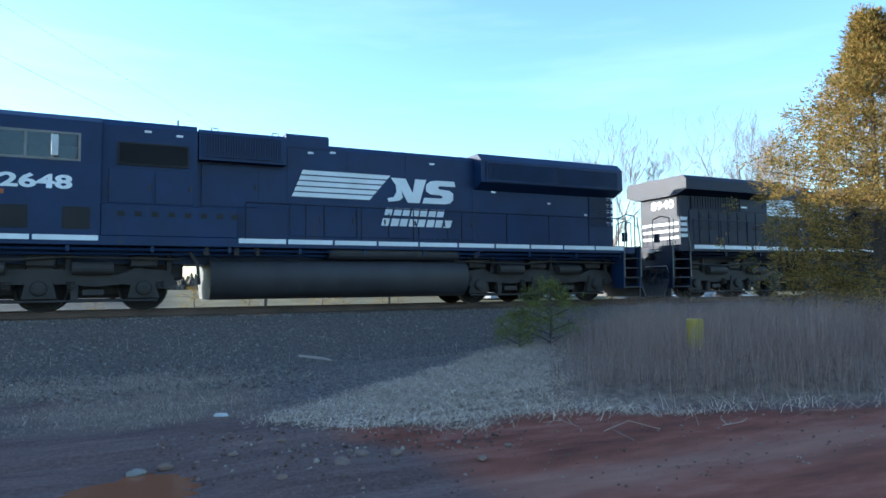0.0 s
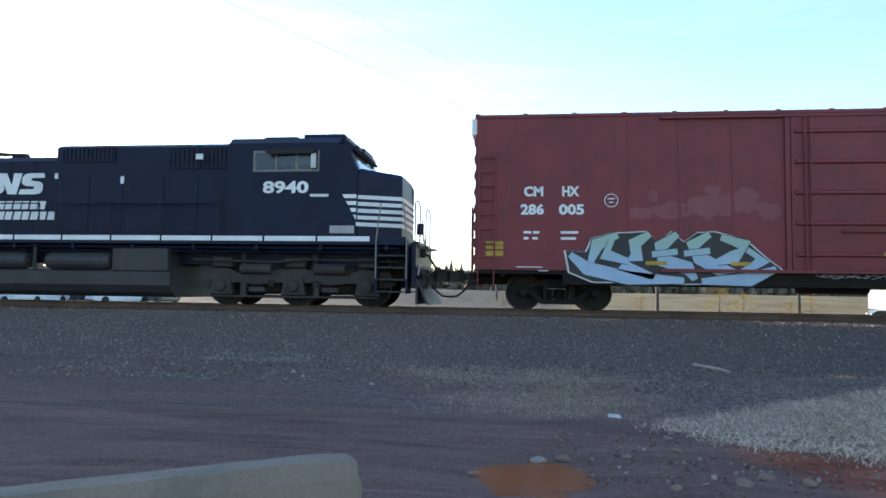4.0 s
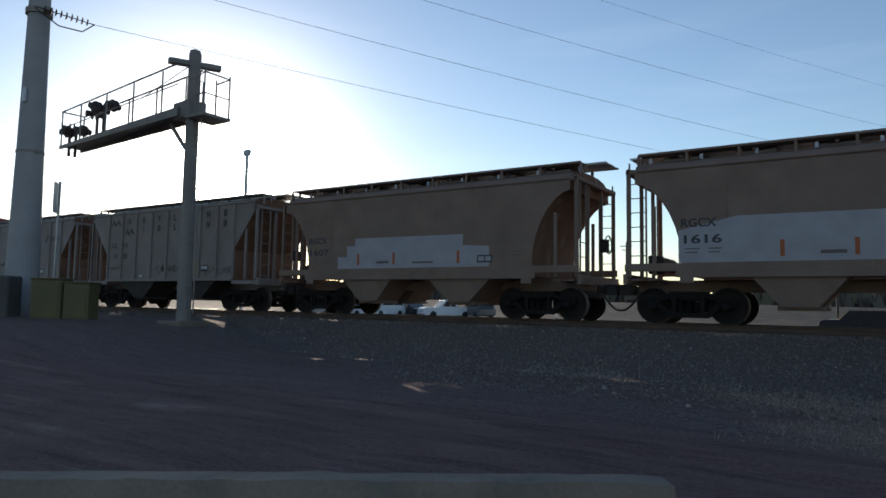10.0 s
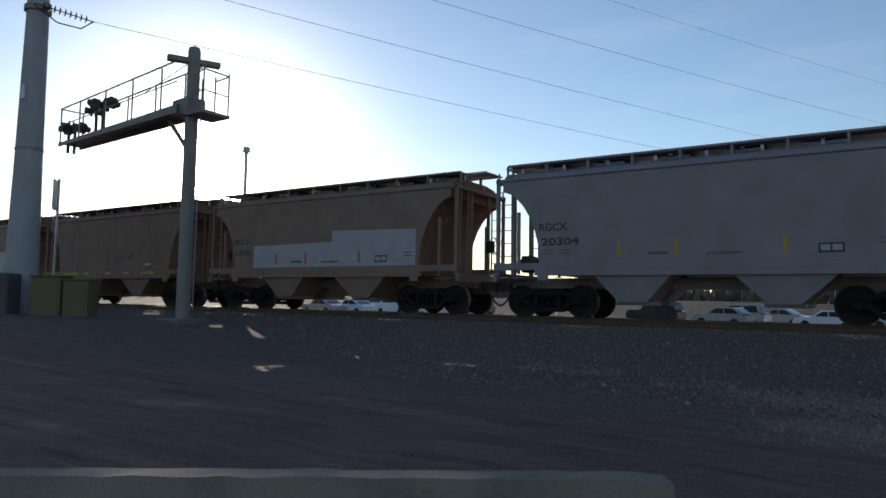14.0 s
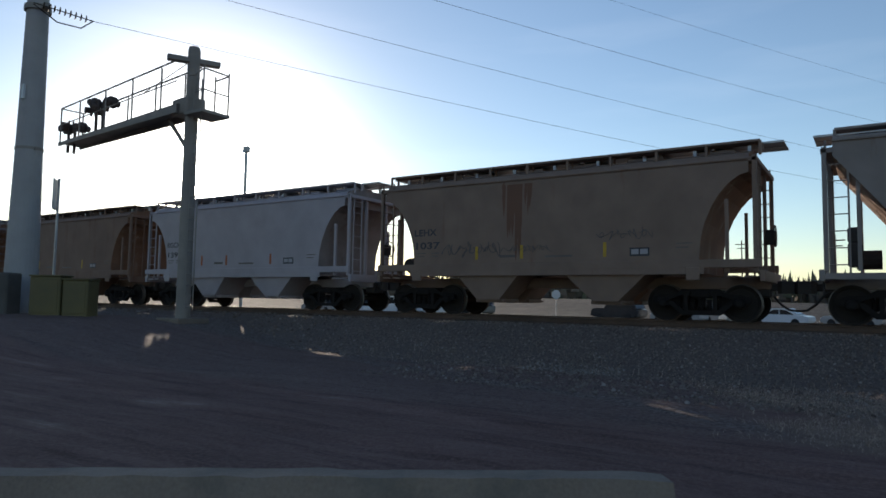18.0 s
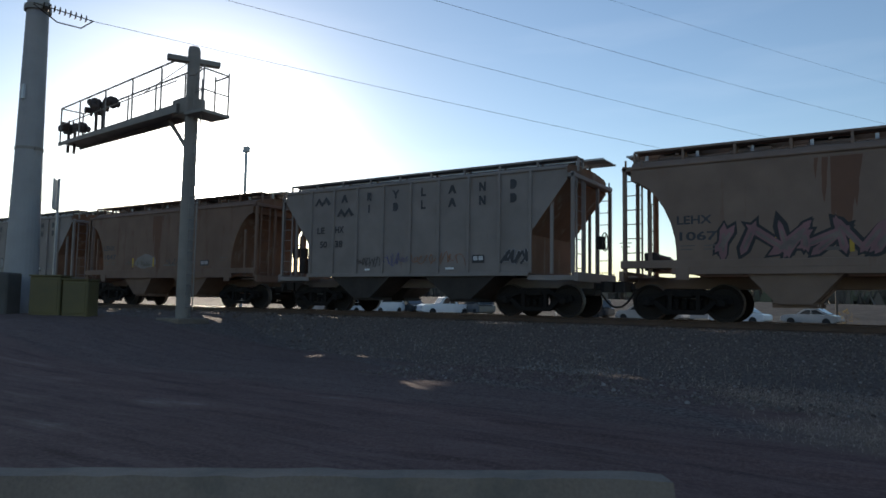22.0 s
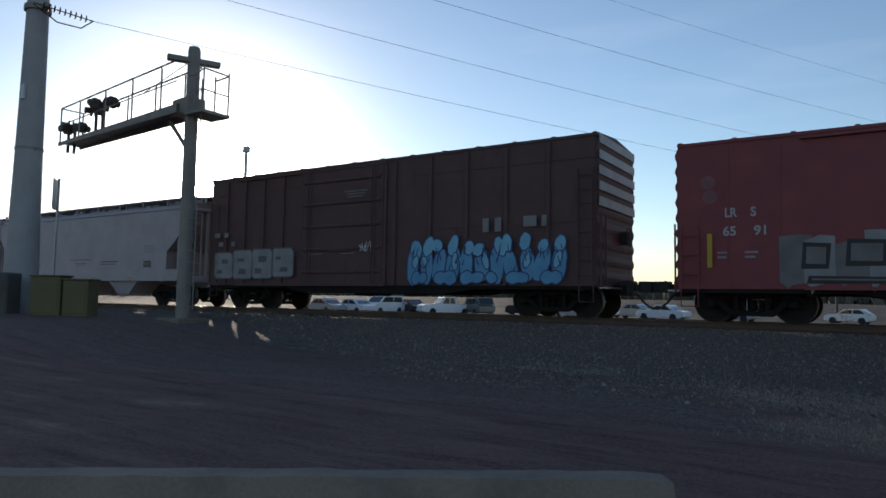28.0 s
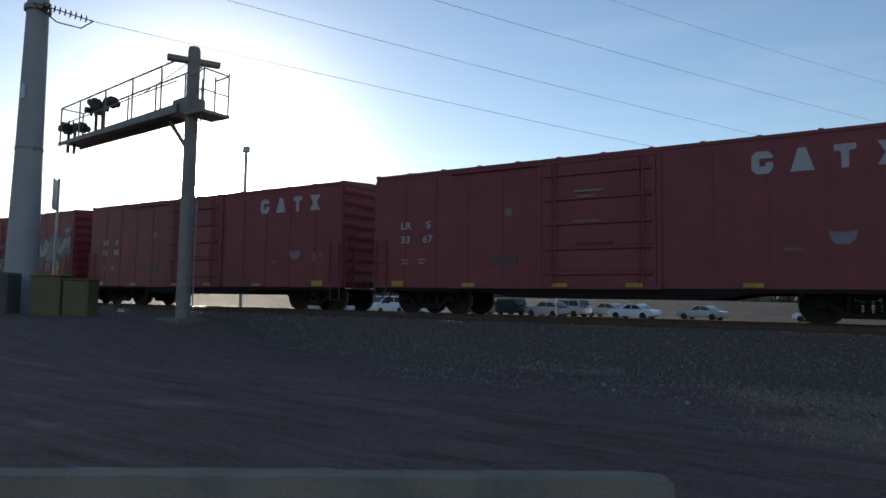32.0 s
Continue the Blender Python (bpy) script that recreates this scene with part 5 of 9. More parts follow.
    part("piping", bm, M_GEAR, car)
    loco_truck(car, 4.41, x_train, 2.12)
    loco_truck(car, L - 4.41, x_train, 2.12)
    for s_ in (-1, 1):
        steps(car, 0.72, 1.4, P, side=s_)
        steps(car, L - 1.40, L - 0.72, P, side=s_)
    end_gear(car, 0.70, -1)
    end_gear(car, L - 0.70, 1)
    handrail(car, 8.8, 20.8, -1.52, 1.72, 2.62, 9)
    couple(car, L)
    return car
# ---- the train, front to rear ----
def travelled(t):
    return 10.046 * t + 0.01038 * t * t


CARS = []      # car, place of its front coupler along the train, length


def join(car, x, L):
    CARS.append((car, x, L))
    return car


M_TAN2 = material("hopper_brown_tan", (0.182, 0.118, 0.090), (0.135, 0.085, 0.064), rough=0.72, bump=0.05, rust=(0.12, 0.062, 0.042), rust_at=0.56, streak=1)
SCRAWLED = SCRAWLED + (M_TAN2,)
M_RUST = material("rust_streak", (0.155, 0.080, 0.052), (0.12, 0.062, 0.042), rough=0.8, bump=0.05)
M_GREY2 = material("hopper_cool_grey", (0.235, 0.212, 0.228), (0.175, 0.158, 0.17), rough=0.6, bump=0.03, rust=(0.20, 0.16, 0.13), rust_at=0.68, streak=1)
M_RED = material("boxcar_bright_red", (0.21, 0.039, 0.046), (0.148, 0.030, 0.036), rough=0.55, bump=0.03, rust=(0.115, 0.034, 0.034), rust_at=0.62, streak=1)

# the leading unit is added out of view and keeps sun off the ground
join(safety_cab_unit(-28.12, False), -28.12, 22.05)
join(safety_cab_unit(-6.07), -6.07, 22.05)
join(wide_cab_unit(15.98), 15.98, 22.3)

c = join(boxcar(38.28, 19.95, 5.02, M_BOX, "dark red boxcar with a plug door and blue-white painted tags", (8.4, 11.6), panels=5, end_plate=M_WHITE), 38.28, 19.95)
letters(c, "CM", 2.03, 2.88, 0.24, M_WHITE, -1.597, 0.48, "reporting_mark", 0.014)
letters(c, "HX", 2.98, 2.88, 0.24, M_WHITE, -1.597, 0.42, "reporting_mark", 0.014)
letters(c, "286", 1.95, 2.42, 0.25, M_WHITE, -1.597, 0.58, "reporting_mark", 0.014)
letters(c, "005", 2.9, 2.42, 0.25, M_WHITE, -1.597, 0.62, "reporting_mark", 0.014)
bm = BM()
pipe(bm, [(0.16 * math.cos(k * math.pi / 12), 0, 0.16 * math.sin(k * math.pi / 12)) for k in range(25)], 0.012, 4)
box(bm, -0.09, 0.09, -0.004, 0, 0.03, 0.06)
box(bm, -0.05, 0.05, -0.004, 0, -0.06, -0.03)
part("round_stencil", bm, M_WHITE, c, "", pose(4.18, -1.597, 2.76))
bars(c, [(2.03, 2.22, 1.93, 1.99), (2.27, 2.42, 1.93, 1.99), (2.03, 2.15, 1.78, 1.84), (2.25, 2.38, 1.78, 1.84), (2.95, 3.38, 1.93, 1.99), (2.95, 3.32, 1.78, 1.84), (1.85, 2.5, 1.08, 1.10), (2.4, 2.65, 0.99, 1.01), (8.95, 10.9, 3.76, 3.81), (9.6, 10.4, 3.45, 3.475), ], M_WHITE, -1.59)
bars(c, [(17.0, 17.3, 2.12, 2.45), (16.1, 16.35, 2.17, 2.42)], paint_mat("faint_red_stencil", (0.26, 0.12, 0.12)), -1.59)
for z in (1.64, 1.53, 1.36):
    bars(c, [(1.08, 1.52, z, z + (0.09 if z > 1.4 else 0.13))], P_YELLOW, -1.59, "reflector")
for x in (10.4, 14.5):
    bars(c, [(x, x + 0.45, 1.42, 1.52)], P_YELLOW, -1.70 if x < 12 else -1.60, "reflector")
bars(c, [(17.75, 18.15, 1.55, 1.85)], P_YELLOW, -1.60, "reflector")
part("side_sill", box(BM(), 3.0, 17.0, -1.56, -1.50, 0.66, 1.03, 0.01), M_TRUCK, c)
P_FADE = material("spray_mint_to_blue", (0.32, 0.43, 0.56), (0.24, 0.35, 0.50), rough=0.5, scale=8, bump=0.0)
fn, fl = P_FADE.node_tree.nodes, P_FADE.node_tree.links
ftc, fsep, frr, fmix = fn.new("ShaderNodeTexCoord"), fn.new("ShaderNodeSeparateXYZ"), fn.new("ShaderNodeMapRange"), fn.new("ShaderNodeMix")
fmix.data_type = "RGBA"
frr.inputs[1].default_value, frr.inputs[2].default_value = 1.25, 1.75
fl.new(ftc.outputs["Object"], fsep.inputs[0])
fl.new(fsep.outputs["Z"], frr.inputs[0])
fl.new(frr.outputs[0], fmix.inputs[0])
fl.new(fn["Principled BSDF"].inputs["Base Color"].links[0].from_socket, fmix.inputs[6])
fmix.inputs[7].default_value = (0.27, 0.39, 0.34, 1)
fl.new(fmix.outputs[2], fn["Principled BSDF"].inputs["Base Color"])


def ribbon(pts, w):
    """Outline of a bent band through the points, thick in the middle and pointed at both ends."""
    n = len(pts)
    left, right = [], []
    for k in range(n):
        (xa, za), (xb, zb) = pts[max(0, k - 1)], pts[min(n - 1, k + 1)]
        q = math.hypot(xb - xa, zb - za) or 1e-6
        t = w * (0.45 if k in (0, n - 1) else 1.0)
        left.append((pts[k][0] - (zb - za) / q * t, pts[k][1] + (xb - xa) / q * t))
        right.append((pts[k][0] + (zb - za) / q * t, pts[k][1] - (xb - xa) / q * t))
    return left + right[::-1]


def wild_tag(car, x0, x1, z0, z1, bands, y):
    """Interlocked bent bands in a fading fill, with dark outlines on a dark backing with a pale rim."""
    w, h = x1 - x0, z1 - z0
    back = [(0, 0.62), (0.02, 0.2), (0.13, 0.02), (0.55, 0.0), (0.86, 0.02), (1.0, 0.3), (0.93, 0.52), (0.84, 0.85), (0.70, 1.0), (0.62, 0.98), (0.56, 0.80), (0.50, 1.0), (0.44, 0.78), (0.39, 1.0), (0.22, 0.96), (0.13, 0.86), (0.10, 0.6)]
    for g, m, dy in ((1.02, P_WHITE, 0.0), (1.0, P_BLACK, 0.002)):
        plate(car, [(x0 + w * (0.5 + (u - 0.5) * g), z0 + h * (0.5 + (v - 0.5) * g * (1.02 if g > 1 else 1))) for u, v in back], m, y - dy, "graffiti_backing")
    for k, band in enumerate(bands):
        p = [(x0 + w * u, z0 + h * v) for u, v in band]
        for g, m, dy in ((0.20, P_BLACK, 0.0), (0.165, P_FADE, 0.003)):
            plate(car, ribbon(p, g), m, y - 0.006 - dy - 0.0045 * (k % 3), "graffiti_letter")


TAG_BANDS = [
    ((0.02, 0.55), (0.10, 0.28), (0.30, 0.10), (0.56, 0.06)), ((0.12, 0.40), (0.15, 0.75), (0.25, 0.94)), ((0.22, 0.82), (0.19, 0.55), (0.30, 0.42)),
    ((0.40, 0.96), (0.33, 0.78), (0.34, 0.5), (0.27, 0.34), (0.42, 0.12)), ((0.53, 0.96), (0.45, 0.72), (0.46, 0.45), (0.58, 0.30), (0.61, 0.08)),
    ((0.41, 0.56), (0.53, 0.62)), ((0.68, 0.96), (0.60, 0.75), (0.63, 0.50), (0.73, 0.28), (0.87, 0.07)), ((0.56, 0.58), (0.68, 0.64)),
    ((0.73, 0.90), (0.84, 0.76), (0.79, 0.52), (0.71, 0.42)), ((0.83, 0.72), (0.92, 0.46), (0.80, 0.16)), ((0.98, 0.30), (0.86, 0.10), (0.64, 0.05))]
wild_tag(c, 3.07, 8.14, 0.72, 1.98, TAG_BANDS, -1.592)
wild_tag(c, 11.5, 16.0, 0.72, 1.98, [[(1 - u, v) for u, v in band] for band in TAG_BANDS[::-1]], -1.592)
bars(c, [(5.0, 5.5, 1.17, 1.26), (7.0, 7.42, 1.17, 1.26)], P_YELLOW, -1.62, "reflector")
graffiti(c, 9.0, 10.6, 0.86, 1.0, 5, P_FADED, M_GREY, 21, -1.62)
M_SCUFF = paint_mat("chalky_scuff", (0.20, 0.052, 0.060), (0.17, 0.034, 0.042))
for k, (u, w, a, b) in enumerate(((4.9, 2.45, 0.35, 0.16), (5.6, 2.5, 0.5, 0.2), (6.5, 2.6, 0.55, 0.28), (7.3, 2.75, 0.4, 0.3), (7.9, 2.5, 0.3, 0.22), (5.2, 2.85, 0.12, 0.14), (6.6, 3.0, 0.2, 0.12), (13.2, 2.5, 0.5, 0.25), (14.1, 2.7, 0.4, 0.3))):
    plate(c, blob(u, w, a, b, 16, 200 + k, 0.3), M_SCUFF, -1.5815 - 0.0017 * (k % 3), "scuff", 0.001)

RIB_BAYS = [(4.3, 2.6, 0.7), (8.1, 2.6, 0.7)]
TAN_BAYS = [(4.55, 2.05, 0.72), (8.05, 2.25, 0.66)]


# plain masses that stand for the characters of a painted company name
NAME_MASS = {
    "peak": [(-0.15, 0), (-0.04, 0.27), (0.04, 0.27), (0.15, 0), (0.08, 0), (0.0, 0.10), (-0.08, 0)],
    "fork": [(-0.035, 0), (-0.035, 0.12), (-0.14, 0.27), (-0.06, 0.27), (0.0, 0.18), (0.06, 0.27), (0.14, 0.27), (0.035, 0.12), (0.035, 0)],
    "foot": [(-0.09, 0), (-0.09, 0.27), (-0.03, 0.27), (-0.03, 0.06), (0.09, 0.06), (0.09, 0)],
    "block": [(-0.11, 0), (-0.11, 0.27), (-0.05, 0.27), (0.05, 0.12), (0.05, 0.27), (0.11, 0.27), (0.11, 0), (0.05, 0), (-0.05, 0.15), (-0.05, 0)],
    "round": [(-0.10, 0), (-0.10, 0.27), (0.03, 0.27), (0.10, 0.20), (0.10, 0.07), (0.03, 0)],
    "flag": [(-0.09, 0), (-0.09, 0.27), (0.06, 0.27), (0.09, 0.19), (0.04, 0.12), (0.10, 0), (0.03, 0), (-0.03, 0.10), (-0.03, 0)],
    "bar": [(-0.03, 0), (-0.03, 0.27), (0.03, 0.27), (0.03, 0)],
}
NAME_ROWS = (("peak", "flag", "fork", "foot", "peak", "block", "round"), ("bar", "round", "foot", "peak", "block", "round"))


def midland(c, number, y=-1.575):
    """Two rows of spaced dark characters, two zigzag marks and the reporting mark between the ribs."""
    cells = [2.64, 3.66, 4.72, 5.80, 6.87, 7.92, 8.96, 9.97]
    for row, z, start in ((0, 3.62, 1), (1, 3.22, 2)):
        for k, x in enumerate(cells):
            if k < start:
                continue
            o = [(x - 0.04 + u, z + w) for u, w in NAME_MASS[NAME_ROWS[row][k - start]]]
            plate(c, o, P_DARK, y, "name_shape")
    for x, z in ((2.64, 3.60), (3.66, 3.18)):
        plate(c, [(x - 0.36, z), (x - 0.18, z + 0.26), (x - 0.02, z + 0.08), (x + 0.16, z + 0.28), (x + 0.38, z + 0.02), (x + 0.26, z - 0.03), (x + 0.15, z + 0.12), (x - 0.02, z - 0.06), (x - 0.18, z + 0.10), (x - 0.28, z - 0.03)], P_DARK, y, "zigzag_mark")
    letters(c, "LE", 2.42, 2.62, 0.22, P_DARK, y, 0.34, "reporting_mark")
    letters(c, "HX", 3.24, 2.62, 0.22, P_DARK, y, 0.38, "reporting_mark")
    letters(c, number[:2], 2.56, 2.14, 0.22, P_DARK, y, 0.32, "reporting_mark")
    letters(c, number[2:], 3.24, 2.14, 0.22, P_DARK, y, 0.34, "reporting_mark")
    bars(c, [(8.6, 9.0, 1.52, 1.76)], P_DARK, y, "stencil_box")
    bars(c, [(8.64, 8.78, 1.6, 1.72), (8.82, 8.96, 1.6, 1.72)], P_WHITE, y - 0.004)
    bars(c, [(7.7, 8.0, 1.34, 1.40), (4.6, 4.8, 1.34, 1.40)], M_WHITE, y - 0.05)


c = join(hopper(4, 58.23, 12.42, "rib", M_GREY, RIB_BAYS, "weathered grey two-bay covered hopper with ribbed sides"), 58.23, 12.42)
bars(c, [(8.6, 9.0, 1.55, 1.8)], P_DARK, -1.575, "stencil_box")
bars(c, [(8.63, 8.78, 1.6, 1.74), (8.82, 8.97, 1.6, 1.74)], P_WHITE, -1.58)
bars(c, [(2.5, 2.8, 2.6, 2.72), (3.4, 3.8, 2.6, 2.72), (2.5, 2.8, 2.2, 2.3), (3.4, 3.7, 2.2, 2.3)], paint_mat("ghost_stencil", (0.16, 0.145, 0.14)), -1.575)
graffiti(c, 2.4, 3.1, 1.75, 1.95, 4, P_DARK, M_GREY, 31, -1.572)
graffiti(c, 4.4, 5.2, 1.95, 2.2, 4, P_DARK, M_GREY, 32, -1.572)
graffiti(c, 9.0, 10.4, 3.0, 3.5, 4, P_DARK, M_GREY, 33, -1.572)
graffiti(c, 7.5, 8.1, 1.5, 2.1, 2, P_DARK, M_GREY, 34, -1.572)
for x in (5.8, 8.35, 10.3):
    bars(c, [(x, x + 0.07, 1.45, 1.9)], P_YELLOW, -1.575, "reflector")

c = join(hopper(5, 70.65, 12.35, "rib", M_GREY, RIB_BAYS, "weathered grey ribbed hopper with two rows of dark characters"), 70.65, 12.35)
midland(c, "5138")
bars(c, [(8.2, 8.3, 1.4, 1.95)], P_YELLOW, -1.575, "reflector")
graffiti(c, 2.2, 3.1, 1.6, 1.85, 4, P_DARK, M_GREY, 41, -1.572)
graffiti(c, 5.5, 7.2, 1.4, 1.9, 5, P_DARK, M_GREY, 42, -1.572)
graffiti(c, 8.6, 10.4, 1.3, 1.8, 5, P_DARK, M_GREY, 43, -1.572)


def rust_drips(c, x0, x1, seed):
    """Thin rust runs of uneven length below the roof bead, thickest in the middle."""
    r = random.Random(seed)
    for k in range(26):
        u = min(1.0, max(0.0, r.gauss(0.5, 0.22)))
        x, w = x0 + (x1 - x0) * u, r.uniform(0.012, 0.07)
        low = 3.72 - r.uniform(0.6, 2.3) * (1.15 - abs(u - 0.5) * 1.6)
        plate(c, [(x - w * 0.3, low), (x - w, low + 0.3), (x - w * 0.8, 3.74), (x + w, 3.74), (x + w * 0.7, low + 0.4)], M_RUST, -1.5525 - 0.00005 * k, "rust_run", 0.001)


P_FAINT = paint_mat("faint_dark_stencil", (0.15, 0.125, 0.115))


def tan_hopper(x, L, number, paint, label, patch=None, mark="RGCX", reflect=P_YELLOW, dark=P_DARK):
    c = join(hopper(0, x, L, "curve", paint, TAN_BAYS, label), x, L)
    letters(c, mark, 2.02, 2.38, 0.21, dark, -1.556, 0.82, "reporting_mark")
    letters(c, number, 2.08, 1.98, 0.21, dark, -1.556, 0.22 * len(number), "reporting_mark")
    bars(c, [(2.1, 2.45, 1.83, 1.86), (2.65, 2.95, 1.83, 1.86), (2.1, 2.4, 1.74, 1.77), (2.65, 2.9, 1.74, 1.77)], P_FAINT, -1.556)
    if patch:
        plate(c, patch, P_PATCH, -1.553, "painted_patch", 0.002)
    for px_ in (4.2, 5.65, 8.05) if reflect else ():
        bars(c, [(px_, px_ + 0.09, 1.62, 2.0)], P_ORANGE if patch else reflect, -1.558, "reflector")
    bars(c, [(8.75, 9.25, 1.62, 1.84)], P_DARK, -1.558, "stencil_box")
    bars(c, [(8.79, 8.98, 1.67, 1.80), (9.02, 9.21, 1.67, 1.80)], P_PATCH, -1.563)
    bars(c, [(5.0, 5.5, 1.66, 1.74), (6.4, 7.2, 1.64, 1.70), (9.9, 10.3, 1.9, 1.93), (9.9, 10.2, 1.8, 1.83)], P_FAINT, -1.558)
    return c


STEP_PATCH = [(3.06, 1.51), (3.06, 2.30), (6.9, 2.34), (6.9, 2.72), (10.36, 2.64), (10.36, 1.51)]
tan_hopper(83.0, 12.5, "1607", M_TAN, "tan two-bay covered hopper with a pale repainted patch", [(3.35, 1.51), (3.35, 1.9), (3.75, 1.9), (3.75, 2.25), (4.1, 2.25), (4.1, 2.5), (8.25, 2.48), (8.25, 2.15), (9.14, 2.1), (9.14, 1.51)])
tan_hopper(95.5, 12.45, "1616", M_TAN, "tan two-bay covered hopper with a long pale patch", [(1.95, 1.51), (1.95, 2.3), (3.3, 2.6), (9.9, 2.56), (9.9, 1.51)])
c = tan_hopper(107.95, 12.43, "1428", M_TAN2, "rust-streaked tan covered hopper with yellow sill reflectors", reflect=None, dark=P_FAINT)
for x0, x1 in ((2.5, 3.75), (4.2, 4.62), (5.98, 6.4), (7.3, 7.77), (8.65, 9.53)):
    bars(c, [(x0, x1, 1.34, 1.43)], P_YELLOW, -1.615, "reflector")
graffiti(c, 6.6, 8.0, 1.9, 2.3, 5, P_DARK, M_TAN2, 51, -1.556)
tan_hopper(120.38, 12.52, "1606", M_TAN, "tan two-bay covered hopper with a stepped pale patch", STEP_PATCH)
tan_hopper(132.9, 12.4, "20304", M_GREY2, "plain grey two-bay covered hopper with curved sides")
c = tan_hopper(145.3, 12.45, "1021", M_TAN2, "rusty brown two-bay covered hopper", mark="LEHX")
tan_hopper(157.75, 12.45, "1399", M_LIGHT, "clean white two-bay covered hopper with curved sides", reflect=P_ORANGE)
c = tan_hopper(170.2, 12.4, "1037", M_TAN, "tan covered hopper with a wide rust streak and scrawled tags", mark="LEHX")
rust_drips(c, 5.10, 5.95, 520)
graffiti(c, 3.1, 5.0, 1.65, 2.2, 6, P_DARK, M_TAN, 61, -1.556)
graffiti(c, 5.1, 6.6, 1.7, 2.1, 5, P_DARK, M_TAN, 62, -1.556)
graffiti(c, 7.9, 9.3, 2.0, 2.4, 5, P_DARK, M_TAN, 63, -1.556)

c = join(hopper(14, 182.6, 12.4, "rib", M_GREY, RIB_BAYS, "grey ribbed hopper with dark characters and a white heart tag"), 182.6, 12.4)
midland(c, "5143")
for u, w, a_, b_ in ((2.42, 3.16, 0.2, 0.24), (2.80, 3.14, 0.2, 0.22)):
    plate(c, blob(u, w, a_ + 0.04, b_ + 0.04, 16, 3, 0.05), P_BLACK, -1.576, "blue_tag")
    plate(c, blob(u, w, a_, b_, 16, 3, 0.05), P_BLUE, -1.580, "blue_tag")
    plate(c, stroke((u - 0.05, w - 0.1), (u + 0.03, w + 0.1), 0.03, 0.02, False), P_BLACK, -1.584, "blue_tag")
HEART = [(0, -0.50), (0.26, -0.20), (0.44, 0.10), (0.42, 0.30), (0.28, 0.44), (0.10, 0.40), (0, 0.28), (-0.10, 0.42), (-0.28, 0.46), (-0.44, 0.30), (-0.42, 0.06), (-0.24, -0.24)]
for grow, mat_, dy in ((1.1, P_DARK, 0.0), (0.98, P_FADED, 0.003)):
    plate(c, [(4.72 + u * grow, 1.78 + w * grow) for u, w in HEART], mat_, -1.576 - dy, "heart_tag")
for u in (-0.07, 0.10):
    plate(c, stroke((4.80 + u, 1.66), (4.80 + u * 0.7, 2.22), 0.022, 0.022, False), P_FAINT, -1.583, "heart_tag")
plate(c, stroke((4.66, 1.72), (4.98, 1.72), 0.022, 0.022, False), P_FAINT, -1.584, "heart_tag")
graffiti(c, 6.6, 7.1, 1.9, 2.1, 3, P_DARK, M_GREY, 71, -1.572)
graffiti(c, 7.5, 8.3, 1.4, 1.9, 6, P_FADED, M_GREY, 72, -1.572)
graffiti(c, 7.6, 8.2, 1.45, 1.8, 4, P_FAINT, M_GREY, 74, -1.574)
graffiti(c, 9.5, 10.4, 1.4, 2.0, 3, P_FADED, M_GREY, 73, -1.572)

c = tan_hopper(195.0, 12.55, "1047", M_TAN2, "heavily rust-stained tan covered hopper with faded tags", mark="LEHX")
rust_drips(c, 5.50, 6.35, 560)
plate(c, blob(5.1, 1.85, 0.75, 0.28, 16, 81, 0.18), paint_mat("faded_grey_tag", (0.20, 0.18, 0.18)), -1.554, "faded_tag")
graffiti(c, 3.8, 5.6, 1.6, 1.95, 5, P_FAINT, M_TAN2, 81, -1.558)
graffiti(c, 6.6, 8.0, 1.6, 2.0, 5, P_DARK, M_TAN2, 82, -1.556)

c = join(hopper(16, 207.55, 12.4, "rib", M_GREY, RIB_BAYS, "grey ribbed hopper with dark characters and faded coloured tags"), 207.55, 12.4)
midland(c, "5038")
graffiti(c, 4.25, 5.15, 1.4, 1.85, 5, P_DARK, M_GREY, 91, -1.572)
graffiti(c, 5.35, 6.25, 1.4, 1.95, 3, paint_mat("spray_violet", (0.14, 0.13, 0.27)), M_GREY, 92, -1.572)
graffiti(c, 6.45, 8.3, 1.4, 1.95, 6, paint_mat("spray_brown", (0.30, 0.14, 0.085)), M_GREY, 93, -1.572)
graffiti(c, 9.6, 10.4, 1.45, 1.95, 4, P_DARK, P_PATCH, 94, -1.572)

c = tan_hopper(219.95, 12.35, "1067", M_TAN, "tan covered hopper with pink graffiti and a white bubble tag", mark="LEHX")
rust_drips(c, 5.05, 5.90, 515)
graffiti(c, 3.0, 8.0, 1.52, 2.35, 8, P_PINK, P_BLACK, 101, -1.557, True)
P_HAZY = paint_mat("hazy_pale_blue", (0.32, 0.37, 0.42), (0.24, 0.28, 0.32))
for u, w, r1, r2 in ((9.66, 2.30, 0.27, 0.27), (9.50, 1.98, 0.20, 0.16), (10.02, 1.62, 0.46, 0.31), (10.33, 2.26, 0.17, 0.22)):
    plate(c, blob(u, w, r1 + 0.05, r2 + 0.05, 16, 7, 0.05), P_BLACK, -1.560, "bubble_tag")
    plate(c, blob(u, w, r1, r2, 16, 7, 0.05), P_HAZY, -1.564, "bubble_tag")
for a, b in (((9.58, 2.38), (9.74, 2.42)), ((9.58, 2.38), (9.72, 2.28)), ((9.72, 2.28), (9.58, 2.18)), ((9.92, 1.52), (9.96, 1.76)), ((9.96, 1.76), (10.12, 1.70)), ((9.94, 1.63), (10.10, 1.64))):
    plate(c, stroke(a, b, 0.022, 0.018, False), P_BLACK, -1.568, "bubble_tag")


